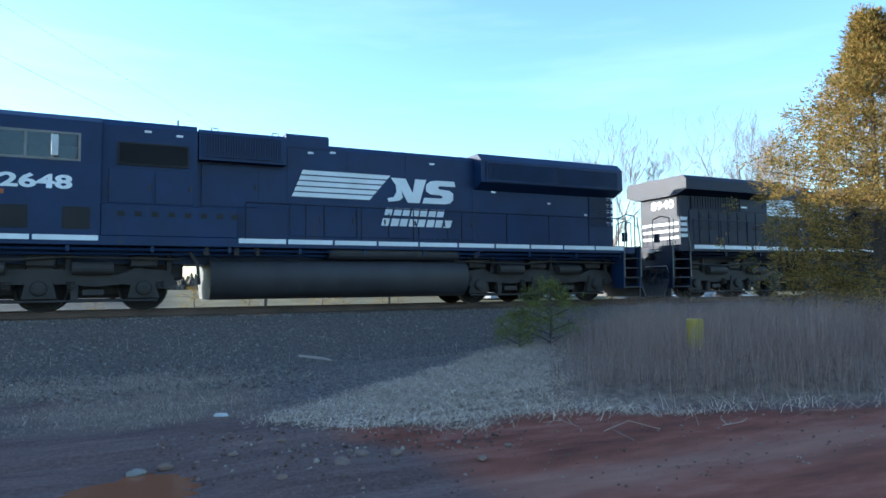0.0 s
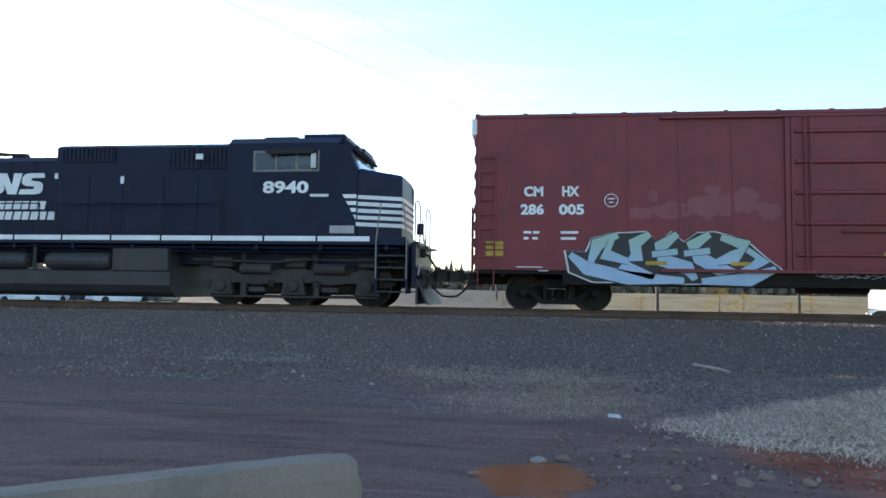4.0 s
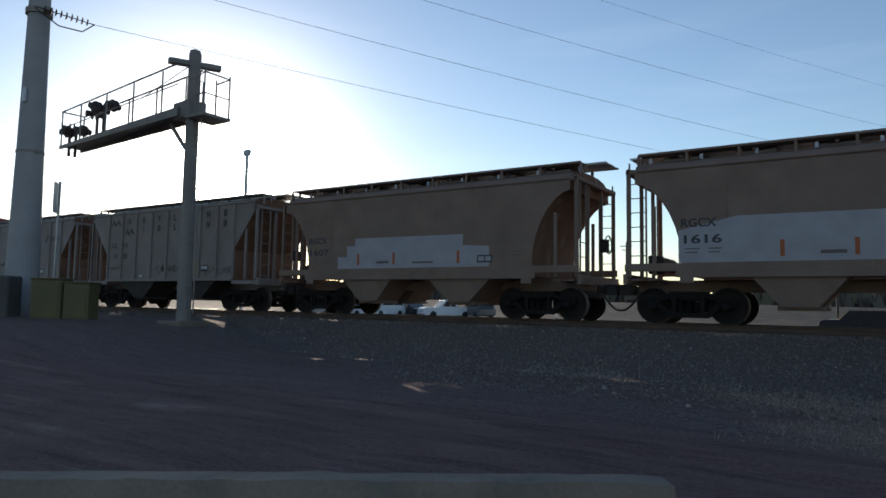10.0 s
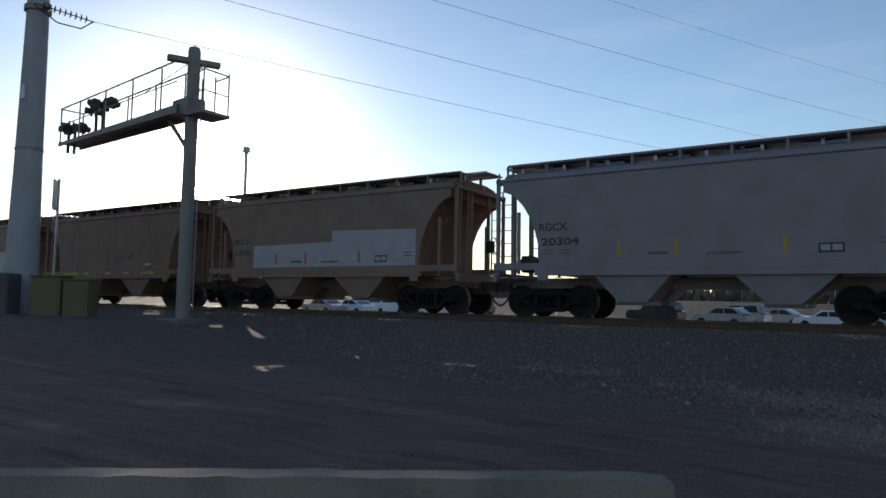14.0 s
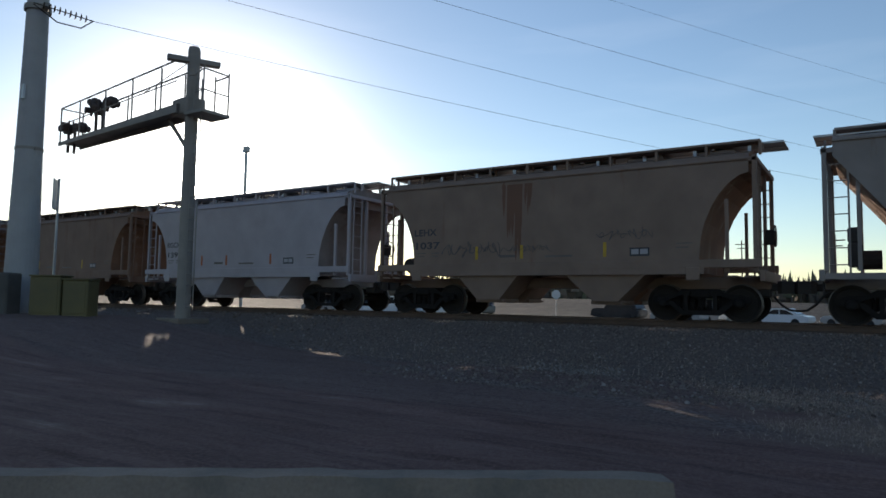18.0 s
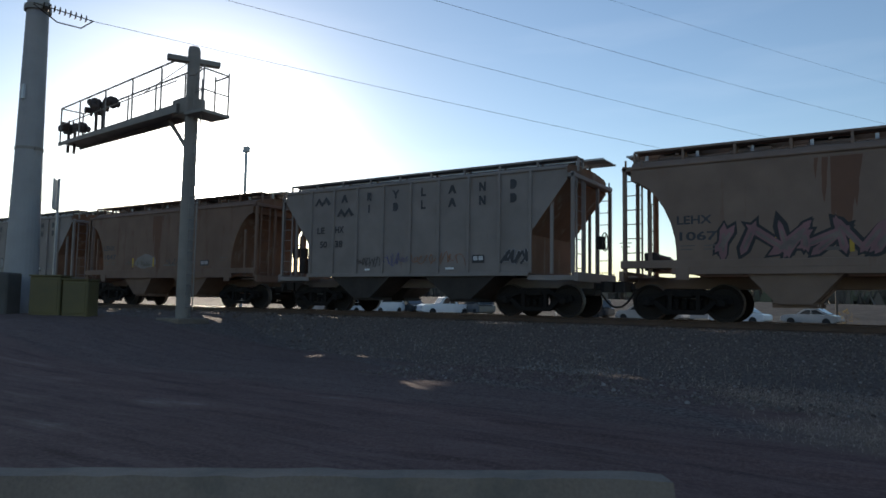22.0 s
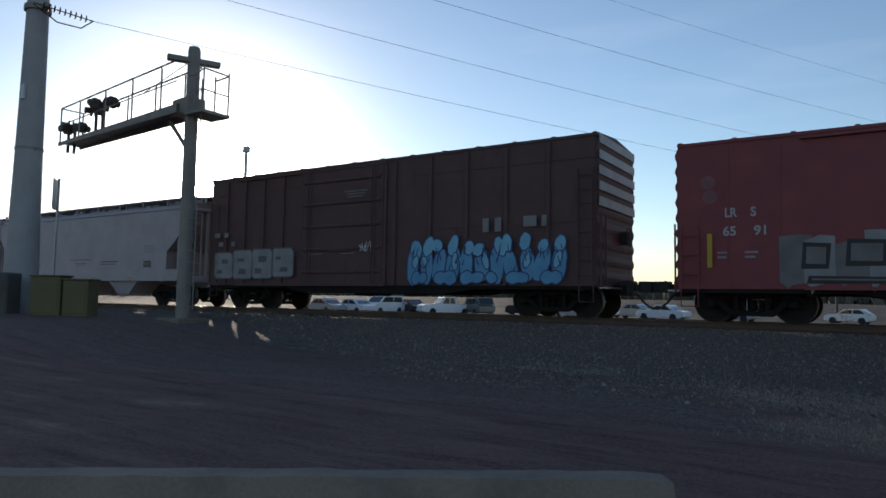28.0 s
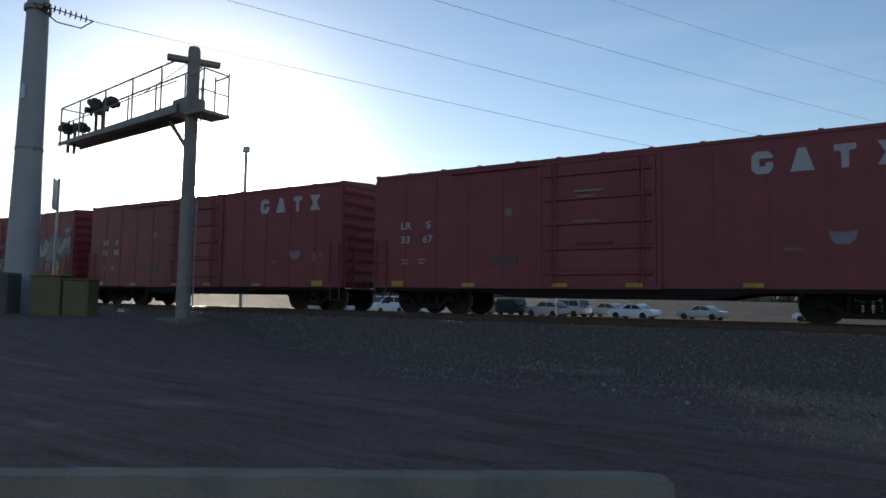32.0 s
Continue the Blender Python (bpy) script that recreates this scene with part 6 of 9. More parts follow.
P_STENCIL = paint_mat("faded_grey_stencil", (0.20, 0.20, 0.22))


def long_hopper(x, L, number, seed):
    bays = [(5.2, 2.6, 0.8), (8.7, 2.6, 0.8), (12.1, 2.6, 0.8)]
    c = join(hopper(0, x, L, "curve", M_LIGHT, bays, "long pale grey covered hopper with smooth curved sides", zt=4.31), x, L)
    part("side_skirt", box(BM(), 0.75, L - 0.75, -1.62, -1.58, 1.02, 1.42, 0.01), M_LIGHT, c)
    letters(c, "DAKX", 2.55, 2.62, 0.22, P_DARK, -1.556, 0.72, "reporting_mark", 0.005)
    letters(c, number, 2.55, 2.14, 0.22, P_DARK, -1.556, 1.1, "reporting_mark", 0.005)
    bars(c, [(2.6, 2.8, 1.8, 1.85), (2.9, 3.3, 1.8, 1.85), (2.6, 2.8, 1.68, 1.73), (2.9, 3.3, 1.68, 1.73)], P_STENCIL, -1.556)
    bars(c, [(4.0, 4.2, 2.59, 2.61), (4.0, 4.2, 2.4, 2.42), (4.0, 4.02, 2.42, 2.59), (4.18, 4.2, 2.42, 2.59), (4.06, 4.14, 2.47, 2.54)], P_STENCIL, -1.556)
    red = paint_mat("stencil_red", (0.26, 0.17, 0.175))
    bars(c, [(7.9, 9.7, 1.98, 2.03), (8.3, 9.3, 1.82, 1.86), (8.4, 9.2, 1.74, 1.78), (7.9, 9.0, 1.46, 1.50)], red, -1.556)
    bars(c, [(10.4, 11.8, 1.86, 1.90), (10.4, 11.6, 1.76, 1.79)], P_DARK, -1.556)
    bars(c, [(13.7, 14.4, 2.22 + 0.075 * k, 2.24 + 0.075 * k) for k in range(5)], paint_mat("faint_stencil", (0.17, 0.17, 0.19)), -1.556)
    bars(c, [(13.7, 14.2, 1.60, 1.88)], P_DARK, -1.556, "stencil_box")
    bars(c, [(13.76, 13.91, 1.67, 1.82), (13.99, 14.14, 1.67, 1.82)], P_FAINT, -1.561)
    for k in (2.0, 5.2, 9.9, 12.7, 15.0):
        bars(c, [(k, k + 0.32, 1.12, 1.18)], P_YELLOW, -1.625, "reflector")
    return c


c = long_hopper(232.3, 17.4, "252278", 1)
M_SMEAR, M_SMEAR2 = paint_mat("spray_dark_brown", (0.075, 0.060, 0.056)), paint_mat("spray_grey_brown", (0.125, 0.10, 0.092))
for k, band in enumerate((((3.45, 1.2), (3.62, 1.75), (3.95, 2.15)), ((3.95, 2.12), (4.3, 2.0), (4.05, 1.65), (4.4, 1.4), (3.9, 1.2)), ((4.65, 1.15), (4.7, 1.7), (4.95, 2.1)), ((4.95, 2.05), (5.15, 1.75), (5.3, 1.3)), ((5.5, 1.2), (5.45, 1.75), (5.75, 2.15), (6.0, 1.85), (5.65, 1.65), (6.05, 1.3)), ((6.3, 1.15), (6.25, 1.65), (6.5, 2.1)), ((6.35, 1.6), (6.75, 1.75), (6.9, 2.0)), ((6.5, 1.5), (6.95, 1.4), (7.3, 1.75), (7.7, 1.6), (7.8, 1.2)))):
    for g, m_, dy in ((0.20, P_WHITE, 0.0), (0.18, P_BLACK, 0.002), (0.13, M_SMEAR2 if k % 2 else M_SMEAR, 0.004)):
        plate(c, ribbon(band, g), m_, -1.626 - dy - 0.0065 * (k % 3), "graffiti_letter")
    plate(c, ribbon([(u, w - 0.12) for u, w in band], 0.07), P_BLACK, -1.645, "graffiti_letter")
graffiti(c, 9.6, 11.0, 1.08, 1.4, 4, P_GREEN, M_LIGHT, 112, -1.625)
graffiti(c, 13.2, 14.4, 1.12, 1.38, 5, P_GREEN, M_LIGHT, 113, -1.625)
c = long_hopper(249.7, 17.25, "252388", 2)
graffiti(c, 4.0, 5.1, 1.55, 2.1, 4, P_PINK, M_LIGHT, 121, -1.556)

POSTS = (1.75, 2.75, 3.75, 4.75, 9.75, 11.1, 12.4, 13.7, 15.0)
c = join(boxcar(266.95, 17.45, 5.0, M_BROWN, "dark brown boxcar with side posts and large white and blue graffiti", (5.75, 9.3), posts=POSTS, end_plate=None, z0=0.86, tail=1.07), 266.95, 17.45)
for x in (3.3, 13.0):
    for z in (2.6, 4.3):
        part("side_belt", box(BM(), x - 2.3, x + (2.3 if x < 5 else 3.4), -1.60, -1.575, z - 0.02, z + 0.02), M_BROWN, c)
M_ENDW = paint_mat("weathered_white", (0.30, 0.30, 0.31), (0.20, 0.20, 0.21))
for k in range(5):
    z = 3.0 + 0.42 * k
    part("end_stripe", box(BM(), 16.38 + 0.03, 16.38 + 0.065, -1.5, 1.5, z, z + 0.24), M_ENDW, c, "pale weathered band")
bars(c, [(1.2, 1.5, 2.65, 2.83), (1.75, 1.98, 2.65, 2.83), (1.45, 1.7, 2.32, 2.48), (2.15, 2.35, 2.32, 2.48), (7.7, 8.7, 3.95, 3.99), (7.8, 8.6, 3.86, 3.90), (7.85, 8.5, 3.77, 3.81), (6.2, 6.8, 1.9, 1.93), (7.6, 8.2, 1.9, 1.93), (13.0, 13.2, 2.4, 2.8), (13.4, 13.6, 2.4, 2.8), (14.3, 14.7, 2.5, 2.8), (14.85, 15.0, 2.5, 2.8)], paint_mat("faint_white_stencil", (0.20, 0.19, 0.20)), -1.70)
block_tag(c, 1.2, 5.4, 1.1, 2.15, 4, P_FADED, paint_mat("spray_slate", (0.10, 0.10, 0.12)), 131, -1.665)
bubble_tag(c, 10.3, 15.6, 0.90, 2.25, 11, paint_mat("spray_mid_blue", (0.10, 0.30, 0.48), (0.06, 0.20, 0.37)), paint_mat("spray_light_blue", (0.18, 0.42, 0.56), (0.11, 0.30, 0.46)), paint_mat("spray_deep_blue", (0.03, 0.07, 0.19)), 132, -1.665)
graffiti(c, 8.4, 8.85, 1.9, 2.3, 2, M_WHITE, M_BROWN, 133, -1.72)


P_EMBLEM = paint_mat("chalky_white", (0.38, 0.37, 0.39), (0.28, 0.27, 0.29))


def red_boxcar(x, L, mark, number, label, emblem=True, lead=0.74):
    c = join(boxcar(x, L, 4.42, M_RED, label, (6.65, 9.75), panels=4, chamfer=0.05, z0=0.80, lead=lead, tail=0.70), x, L)
    for text, u, z, wide in ((mark, 1.83, 2.62, 0.40), ("S", 2.76, 2.62, 0.19), (number[:2], 1.83, 2.18, 0.34), (number[2:], 2.66, 2.18, 0.37)) if emblem else ((mark, 2.08, 2.50, 0.27), ("S", 2.64, 2.50, 0.12), (number[:2], 2.03, 2.06, 0.29), (number[2:], 2.70, 2.06, 0.26)):
        letters(c, text, u, z, 0.22, P_EMBLEM, -1.597, wide, "reporting_mark")
    bars(c, [(7.6, 8.4, 3.36, 3.40), (7.7, 8.2, 3.23, 3.26), (7.6, 8.3, 2.56, 2.59)], P_FADED, -1.70)
    bars(c, [(1.9, 2.12, 1.63, 1.68), (2.5, 2.78, 1.63, 1.68), (1.9, 2.1, 1.52, 1.57), (2.5, 2.72, 1.52, 1.57)], P_FADED, -1.597)
    if emblem:
        for x0 in (11.95, 12.76, 13.62, 14.42):
            if x0 < 12:
                o = [(0, 0.1), (0, 0.36), (0.1, 0.46), (0.36, 0.46), (0.46, 0.36), (0.46, 0.31), (0.17, 0.31), (0.17, 0.15), (0.30, 0.15), (0.30, 0.23), (0.46, 0.23), (0.46, 0.1), (0.36, 0), (0.1, 0)]
            elif x0 < 13:
                o = [(0, 0), (0.16, 0.46), (0.32, 0.46), (0.48, 0)]
            elif x0 < 14:
                o = [(0.14, 0), (0.13, 0.32), (0, 0.34), (0, 0.46), (0.42, 0.46), (0.42, 0.34), (0.29, 0.32), (0.28, 0)]
            else:
                o = [(0, 0), (0.15, 0.23), (0, 0.46), (0.48, 0.46), (0.33, 0.23), (0.48, 0)]
            plate(c, [(x0 + u, 3.46 + w * 1.15) for u, w in o], P_EMBLEM, -1.597, "emblem_shape")
        plate(c, [(13.62, 1.78), (13.5, 1.9), (13.48, 2.08), (13.75, 2.05), (14.02, 2.08), (14.0, 1.9), (13.86, 1.78)], paint_mat("faded_shield", (0.20, 0.17, 0.21)), -1.597, "shield_mark")
        bars(c, [(14.6, 14.8, 1.7, 2.0), (14.9, 15.1, 1.8, 2.0), (12.6, 13.0, 1.66, 1.74)], paint_mat("faded_stencil", (0.22, 0.11, 0.11)), -1.597)
        for k in (4.15, 7.0, 9.0, 11.75):
            bars(c, [(k, k + 0.43, 0.83, 0.93)], P_YELLOW, -1.72, "reflector")
        bars(c, [(1.5, 1.95, 0.83, 1.0)], P_YELLOW, -1.60, "reflector")
        bars(c, [(14.6, 15.1, 0.83, 1.02)], P_YELLOW, -1.60, "reflector")
        bars(c, [(5.0, 5.9, 1.45, 1.75)], paint_mat("placard_grey", (0.13, 0.055, 0.06)), -1.597, "placard")
        plate(c, blob(5.6, 2.95, 0.13, 0.13, 12, 4, 0.02), paint_mat("disc_pale", (0.22, 0.14, 0.14)), -1.597, "round_mark")
    return c


c = red_boxcar(284.4, 16.85, "LR", "6591", "red boxcar with big pale and silver graffiti panels", False, 0.95)
for x0, z0_, z1_ in ((1.7, 1.3, 2.1), (6.1, 1.1, 1.6), (10.2, 1.15, 1.8), (12.45, 1.1, 1.7), (15.05, 1.1, 2.0)):
    bars(c, [(x0, x0 + 0.11, z0_, z1_)], P_YELLOW, -1.74, "reflector")


def ragged_panel(c, x0, x1, z0, z1, n, mats, seed, y):
    """Sprayed area in uneven upright swathes with dripping feet."""
    r = random.Random(seed)
    w = (x1 - x0) / n
    for k in range(n):
        a, b = x0 + k * w - r.uniform(0, 0.08), x0 + (k + 1) * w + r.uniform(-0.02, 0.1)
        m = (a + b) / 2
        lo, hi = z0 + r.uniform(-0.05, 0.12), z1 - r.uniform(0, 0.28)
        d = r.uniform(0.05, 0.22)
        plate(c, [(a, lo + 0.06), (a + 0.3 * (m - a), lo), (a + 0.45 * (m - a), lo - d), (m - 0.2 * (m - a), lo), (b, lo + r.uniform(0, 0.1)), (b, hi - r.uniform(0, 0.12)), (m + r.uniform(-0.1, 0.1) * w, hi), (a, hi - r.uniform(0, 0.15))], mats[k % len(mats)], y - 0.0005 * (k % 3), "graffiti_panel")


P_DIM = paint_mat("dim_spray_white", (0.155, 0.145, 0.15), (0.10, 0.085, 0.088))
P_CREAM = paint_mat("dull_spray_cream", (0.29, 0.27, 0.245), (0.19, 0.175, 0.165))
P_CLOUD = paint_mat("thin_spray_violet", (0.095, 0.10, 0.135), (0.085, 0.055, 0.07))
P_WEDGE = paint_mat("thin_spray_blue", (0.145, 0.155, 0.185), (0.105, 0.11, 0.135))
P_INK = paint_mat("thin_dark_spray", (0.05, 0.04, 0.055), (0.07, 0.035, 0.045))
P_FADED_BLUE = paint_mat("thin_spray_pale_blue", (0.21, 0.265, 0.275), (0.15, 0.19, 0.20))
P_HAZE = paint_mat("hazy_spray_blue", (0.19, 0.255, 0.265), (0.125, 0.165, 0.175))
P_HAZE2 = paint_mat("hazy_spray_grey", (0.18, 0.225, 0.235), (0.125, 0.155, 0.165))
ragged_panel(c, 3.25, 5.95, 0.86, 2.16, 5, (P_DIM, P_FADED), 301, -1.590)
for x0, x1, z0_, z1_ in ((3.65, 4.25, 1.25, 1.85), (4.5, 5.3, 1.3, 1.9), (3.75, 5.6, 0.92, 1.1)):
    plate(c, [(x0, z0_), (x0 + 0.05, z1_), (x1, z1_ - 0.04), (x1 - 0.06, z0_)], P_BLACK, -1.595, "graffiti_letter")
    plate(c, [(x0 + 0.1, z0_ + 0.12), (x0 + 0.12, z1_ - 0.1), (x1 - 0.1, z1_ - 0.12), (x1 - 0.12, z0_ + 0.1)], P_DIM, -1.599, "graffiti_letter")
ragged_panel(c, 6.15, 6.75, 0.9, 2.1, 2, (P_DIM, P_FADED), 302, -1.722)
# hollow bar letters sprayed across the door
for x0, x1, z0_, z1_ in ((6.85, 7.95, 1.45, 2.06), (7.95, 8.75, 1.5, 2.1), (8.75, 9.75, 1.4, 2.16), (6.9, 8.3, 0.9, 1.12), (8.4, 9.6, 0.9, 1.15)):
    plate(c, [(x0, z0_), (x0 + 0.06, z1_), (x1 - 0.02, z1_ - 0.02), (x1 - 0.05, z0_ + 0.03)], P_FADED, -1.724, "graffiti_letter")
    plate(c, [(x0 + 0.05, z0_ + 0.05), (x0 + 0.10, z1_ - 0.06), (x1 - 0.08, z1_ - 0.07), (x1 - 0.10, z0_ + 0.08)], P_BLACK, -1.728, "graffiti_letter")
    plate(c, [(x0 + 0.12, z0_ + 0.14), (x0 + 0.16, z1_ - 0.12), (x1 - 0.12, z1_ - 0.14), (x1 - 0.16, z0_ + 0.16)], P_DIM, -1.732, "graffiti_letter")
scrawl(c, 9.0, 9.7, 2.5, 3.05, 3, P_FADED, 146, -1.722)
for x0, x1, z1_, n in ((10.04, 10.82, 3.02, 2), (10.93, 11.67, 3.12, 2), (11.78, 12.66, 3.20, 2)):
    ragged_panel(c, x0, x1, 1.1, z1_, n, (P_HAZE, P_HAZE2), int(300 + 10 * x0), -1.605)
plate(c, blob(11.42, 2.45, 0.22, 0.42, 14, 5, 0.06), P_FADED_BLUE, -1.61, "graffiti_disc")
# a pale piece over the last panels: a hazy cloud, a wide blue wedge and cream letter masses edged in dark paint
plate(c, [(12.75, 2.12), (12.72, 2.75), (12.80, 3.12), (13.05, 3.18), (13.3, 3.02), (13.55, 3.14), (13.85, 3.05), (14.1, 3.26), (14.4, 3.30), (14.62, 3.10), (15.0, 3.22), (15.2, 3.02), (15.45, 3.28), (15.9, 3.30), (15.95, 2.6), (15.9, 2.1), (15.3, 2.2), (14.9, 2.0), (13.7, 2.0), (13.2, 2.16)], P_CLOUD, -1.600, "graffiti_backing")
for k, (poly, fill) in enumerate((
        ([(14.16, 3.12), (14.40, 3.05), (14.70, 2.30), (14.78, 2.0), (13.72, 2.0), (13.92, 2.5)], P_WEDGE),
        ([(12.80, 2.22), (12.98, 2.98), (13.14, 2.90), (13.40, 2.46), (13.60, 3.10), (14.02, 2.86), (13.82, 2.32), (13.5, 2.18)], P_CREAM),
        ([(14.65, 3.14), (14.98, 2.92), (14.95, 2.56), (15.38, 3.06), (15.52, 2.98), (15.48, 2.66), (15.08, 2.26), (14.78, 2.42)], P_CREAM),
        ([(15.52, 3.08), (15.92, 3.12), (15.90, 2.64), (15.78, 2.60), (15.72, 2.82), (15.64, 2.60), (15.54, 2.62)], P_CREAM))):
    mx, mz = sum(u for u, w in poly) / len(poly), sum(w for u, w in poly) / len(poly)
    plate(c, [(mx + (u - mx) * 1.07, mz + (w - mz) * 1.05) for u, w in poly], P_INK, -1.604 - 0.0012 * k, "graffiti_letter")
    plate(c, poly, fill, -1.612 - 0.0012 * k, "graffiti_letter")
for a, b in (((13.02, 2.85), (12.95, 2.40)), ((13.62, 2.95), (13.80, 2.62)), ((14.80, 2.95), (14.86, 2.5)), ((15.62, 3.0), (15.66, 2.72))):
    plate(c, stroke(a, b, 0.028, 0.012, False), P_INK, -1.622, "graffiti_letter")
scrawl(c, 12.85, 13.5, 3.33, 3.52, 5, P_FADED, 142, -1.605)
graffiti(c, 15.4, 15.9, 3.28, 3.62, 3, P_FADED, P_BLACK, 147, -1.605)
plate(c, [(12.72, 1.42), (12.78, 1.85), (12.95, 2.06), (13.46, 2.06), (13.38, 1.7), (13.15, 1.42)], P_BRONZE, -1.603, "graffiti_letter")
plate(c, stroke((12.75, 1.82), (12.98, 2.08), 0.05, 0.03, False), P_DIM, -1.609, "graffiti_letter")
plate(c, blob(14.72, 1.32, 0.17, 0.12, 12, 9, 0.25), P_DIM, -1.603, "graffiti_letter")
plate(c, blob(15.70, 1.25, 0.22, 0.14, 12, 11, 0.25), P_DIM, -1.603, "graffiti_letter")
bars(c, [(14.60, 15.02, 1.60, 1.92)], P_EMBLEM, -1.615, "stencil_box")
bars(c, [(14.64, 14.79, 1.65, 1.87), (14.83, 14.98, 1.65, 1.87)], P_DARK, -1.62)
bars(c, [(x0, x0 + 0.16, 1.52 + 0.11 * k, 1.57 + 0.11 * k) for k in range(4) for x0 in (13.78, 14.0)], P_FADED, -1.615)
for u, w in ((1.7, 3.35), (1.75, 3.0)):
    plate(c, blob(u, w, 0.17, 0.17, 14, 2, 0.03), paint_mat("faint_ring", (0.22, 0.08, 0.085)), -1.597, "faint_ring")
red_boxcar(301.25, 16.65, "LR", "1060", "red boxcar with large white emblem shapes and yellow reflectors")
red_boxcar(317.8, 16.7, "LR", "3367", "red boxcar with a plug door and white emblem shapes")
# ---- ground, ballast and track ----
def smooth(u):
    u = min(1.0, max(0.0, u))
    return u * u * (3 - 2 * u)


def bank_foot(x):
    """Where the bank meets the clay in front of it."""
    return max(4.6, 7.55 - 0.5 * (min(max(x, 1.1), 3.3) - 1.1) - 0.35 * max(0.0, x - 4.6))


def bank(x, y):
    """Grassy bank on the near side, rising to the right."""
    edge = bank_foot(x)
    return smooth((x - 1.2) / 5.0) * smooth((y - edge) / 1.4) * (1 - smooth((y - 11.3) / 2.2)) * (0.16 + 0.24 * smooth((x - 4.5) / 4))


def ground_z(x, y):
    z = -1.05 + bank(x, y)
    z += 0.78 * smooth((-x - 12) / 10) * smooth((y - 4) / 5) * (1 - smooth((y - 30) / 12))
    near = 1.0 if abs(x) < 25 and y < 18 else 0.4
    z += near * (0.03 * noise.noise((x * 0.5, y * 0.5, 0)) + 0.012 * noise.noise((x * 2.3, y * 2.3, 4)))
    if 3.0 < y < 9.0 and x < 5:
        c = y - 5.6 + 0.10 * x
        z += -0.035 * math.exp(-((c - 1.1) / 0.22) ** 2) - 0.035 * math.exp(-((c + 0.7) / 0.25) ** 2) + 0.02 * math.exp(-((c - 1.5) / 0.2) ** 2) + 0.018 * math.exp(-((c + 0.2) / 0.3) ** 2)
        z += 0.010 * math.sin(26 * c + 2 * noise.noise((x * 0.7, y, 2))) * smooth((y - 3.5) / 1) * smooth((8.6 - y) / 1)
    d = ((x - 0.12) / 0.66) ** 2 + ((y - 5.68) / 0.62) ** 2
    z -= 0.10 * math.exp(-d * 0.9)
    if y > 40:
        z -= 0.35 * smooth((x + 30) / 40)
        z += 2.0 * smooth((y - 82) / 40)
    return z


def kinds(x, y):
    """Shares of red clay, dry grass, gravel and far field at a place."""
    n = noise.noise((x * 0.35, y * 0.35, 7)) * 1.1 + noise.noise((x * 1.3, y * 1.3, 3)) * 0.5
    clay = smooth((x - 1.3 + 0.5 * n) / 1.6) * smooth((bank_foot(x) + 0.35 - y + 0.3 * n) / 0.6)
    strip = smooth((y - 7.9 + 0.35 * n - 0.02 * x) / 0.8) * (1 - smooth((y - 12.6 + 0.6 * n) / 1.2))
    grass = 0.8 * strip * smooth(0.35 + 1.1 * n + 0.9 * smooth((x + 4.2) / 2.2)) * smooth((x + 16) / 4)
    grass *= smooth((x + 2.9 - 0.38 * (12.5 - y) + 0.7 * n) / 0.9)
    grass = max(grass, smooth(bank(x, y) / 0.06) * (1 - clay))
    gravel = max(smooth((y - 12.6 + 0.6 * n) / 1.0) * (1 - smooth((y - 26) / 3)), 0.4 * strip * (1 - grass))
    lane = math.exp(-((y - 9.4 + 0.4 * (x + 1.9) + 0.4 * n) / 0.5) ** 2) * smooth((-x - 0.4) / 1.0)
    gravel, grass = max(gravel, 0.9 * lane), grass * (1 - lane)
    over = smooth((x - 1.2) / 1.2) * smooth((y - 8.05 - 0.64 * (max(x, 1.6) - 1.6) + 0.2 * n) / 0.5)
    gravel, grass = max(gravel, 0.85 * over), grass * (1 - 0.9 * over)
    bare = math.exp(-(((x + 1.1) / 0.55) ** 2 + ((y - 10.3) / 0.7) ** 2) * (1 + 0.5 * n))
    gravel, grass = gravel * (1 - bare), grass * (1 - bare)
    field = smooth((y - 24) / 8)
    return clay, min(1, grass), min(1, gravel), field


def pale_lane(x, y):
    """Pale lane over the clay."""
    n = noise.noise((x * 0.6, y * 1.5, 17)) * 0.5 + noise.noise((x * 2.0, y * 4.0, 9)) * 0.25
    return 0.7 * smooth((x - 1.7 + n) / 1.2) * math.exp(-((y - 4.25 - 0.03 * (x - 3) + 0.5 * n) / 0.34) ** 2)


def lot_and_far_shade(x, y):
    """Share of worn tarmac on the lot beyond the track, run far back as painted field shade."""
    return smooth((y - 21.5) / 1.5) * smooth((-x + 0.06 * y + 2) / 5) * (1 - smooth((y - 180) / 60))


def axis(lo, hi, fine, far, grow=1.22):
    out, v, s_ = [], lo, fine
    while v <= hi:
        out.append(v)
        v += fine
    s_, v = fine * 1.5, hi
    while v < far:
        v += s_
        s_ *= grow
        out.append(min(v, far))
    s_, v = fine * 1.5, lo
    while v > -far:
        v -= s_
        s_ *= grow
        out.insert(0, max(v, -far))
    return out


GX, GY = axis(-10.0, 14.0, 0.14, 3000.0), axis(3.2, 14.5, 0.11, 3000.0)
verts = [(x, y, ground_z(x, y)) for y in GY for x in GX]
nx = len(GX)
quads = [(j * nx + i, j * nx + i + 1, (j + 1) * nx + i + 1, (j + 1) * nx + i) for j in range(len(GY) - 1) for i in range(nx - 1)]
me = bpy.data.meshes.new("ground")
me.from_pydata(verts, [], quads)
att = me.color_attributes.new("soil_kind", "FLOAT_COLOR", "POINT")
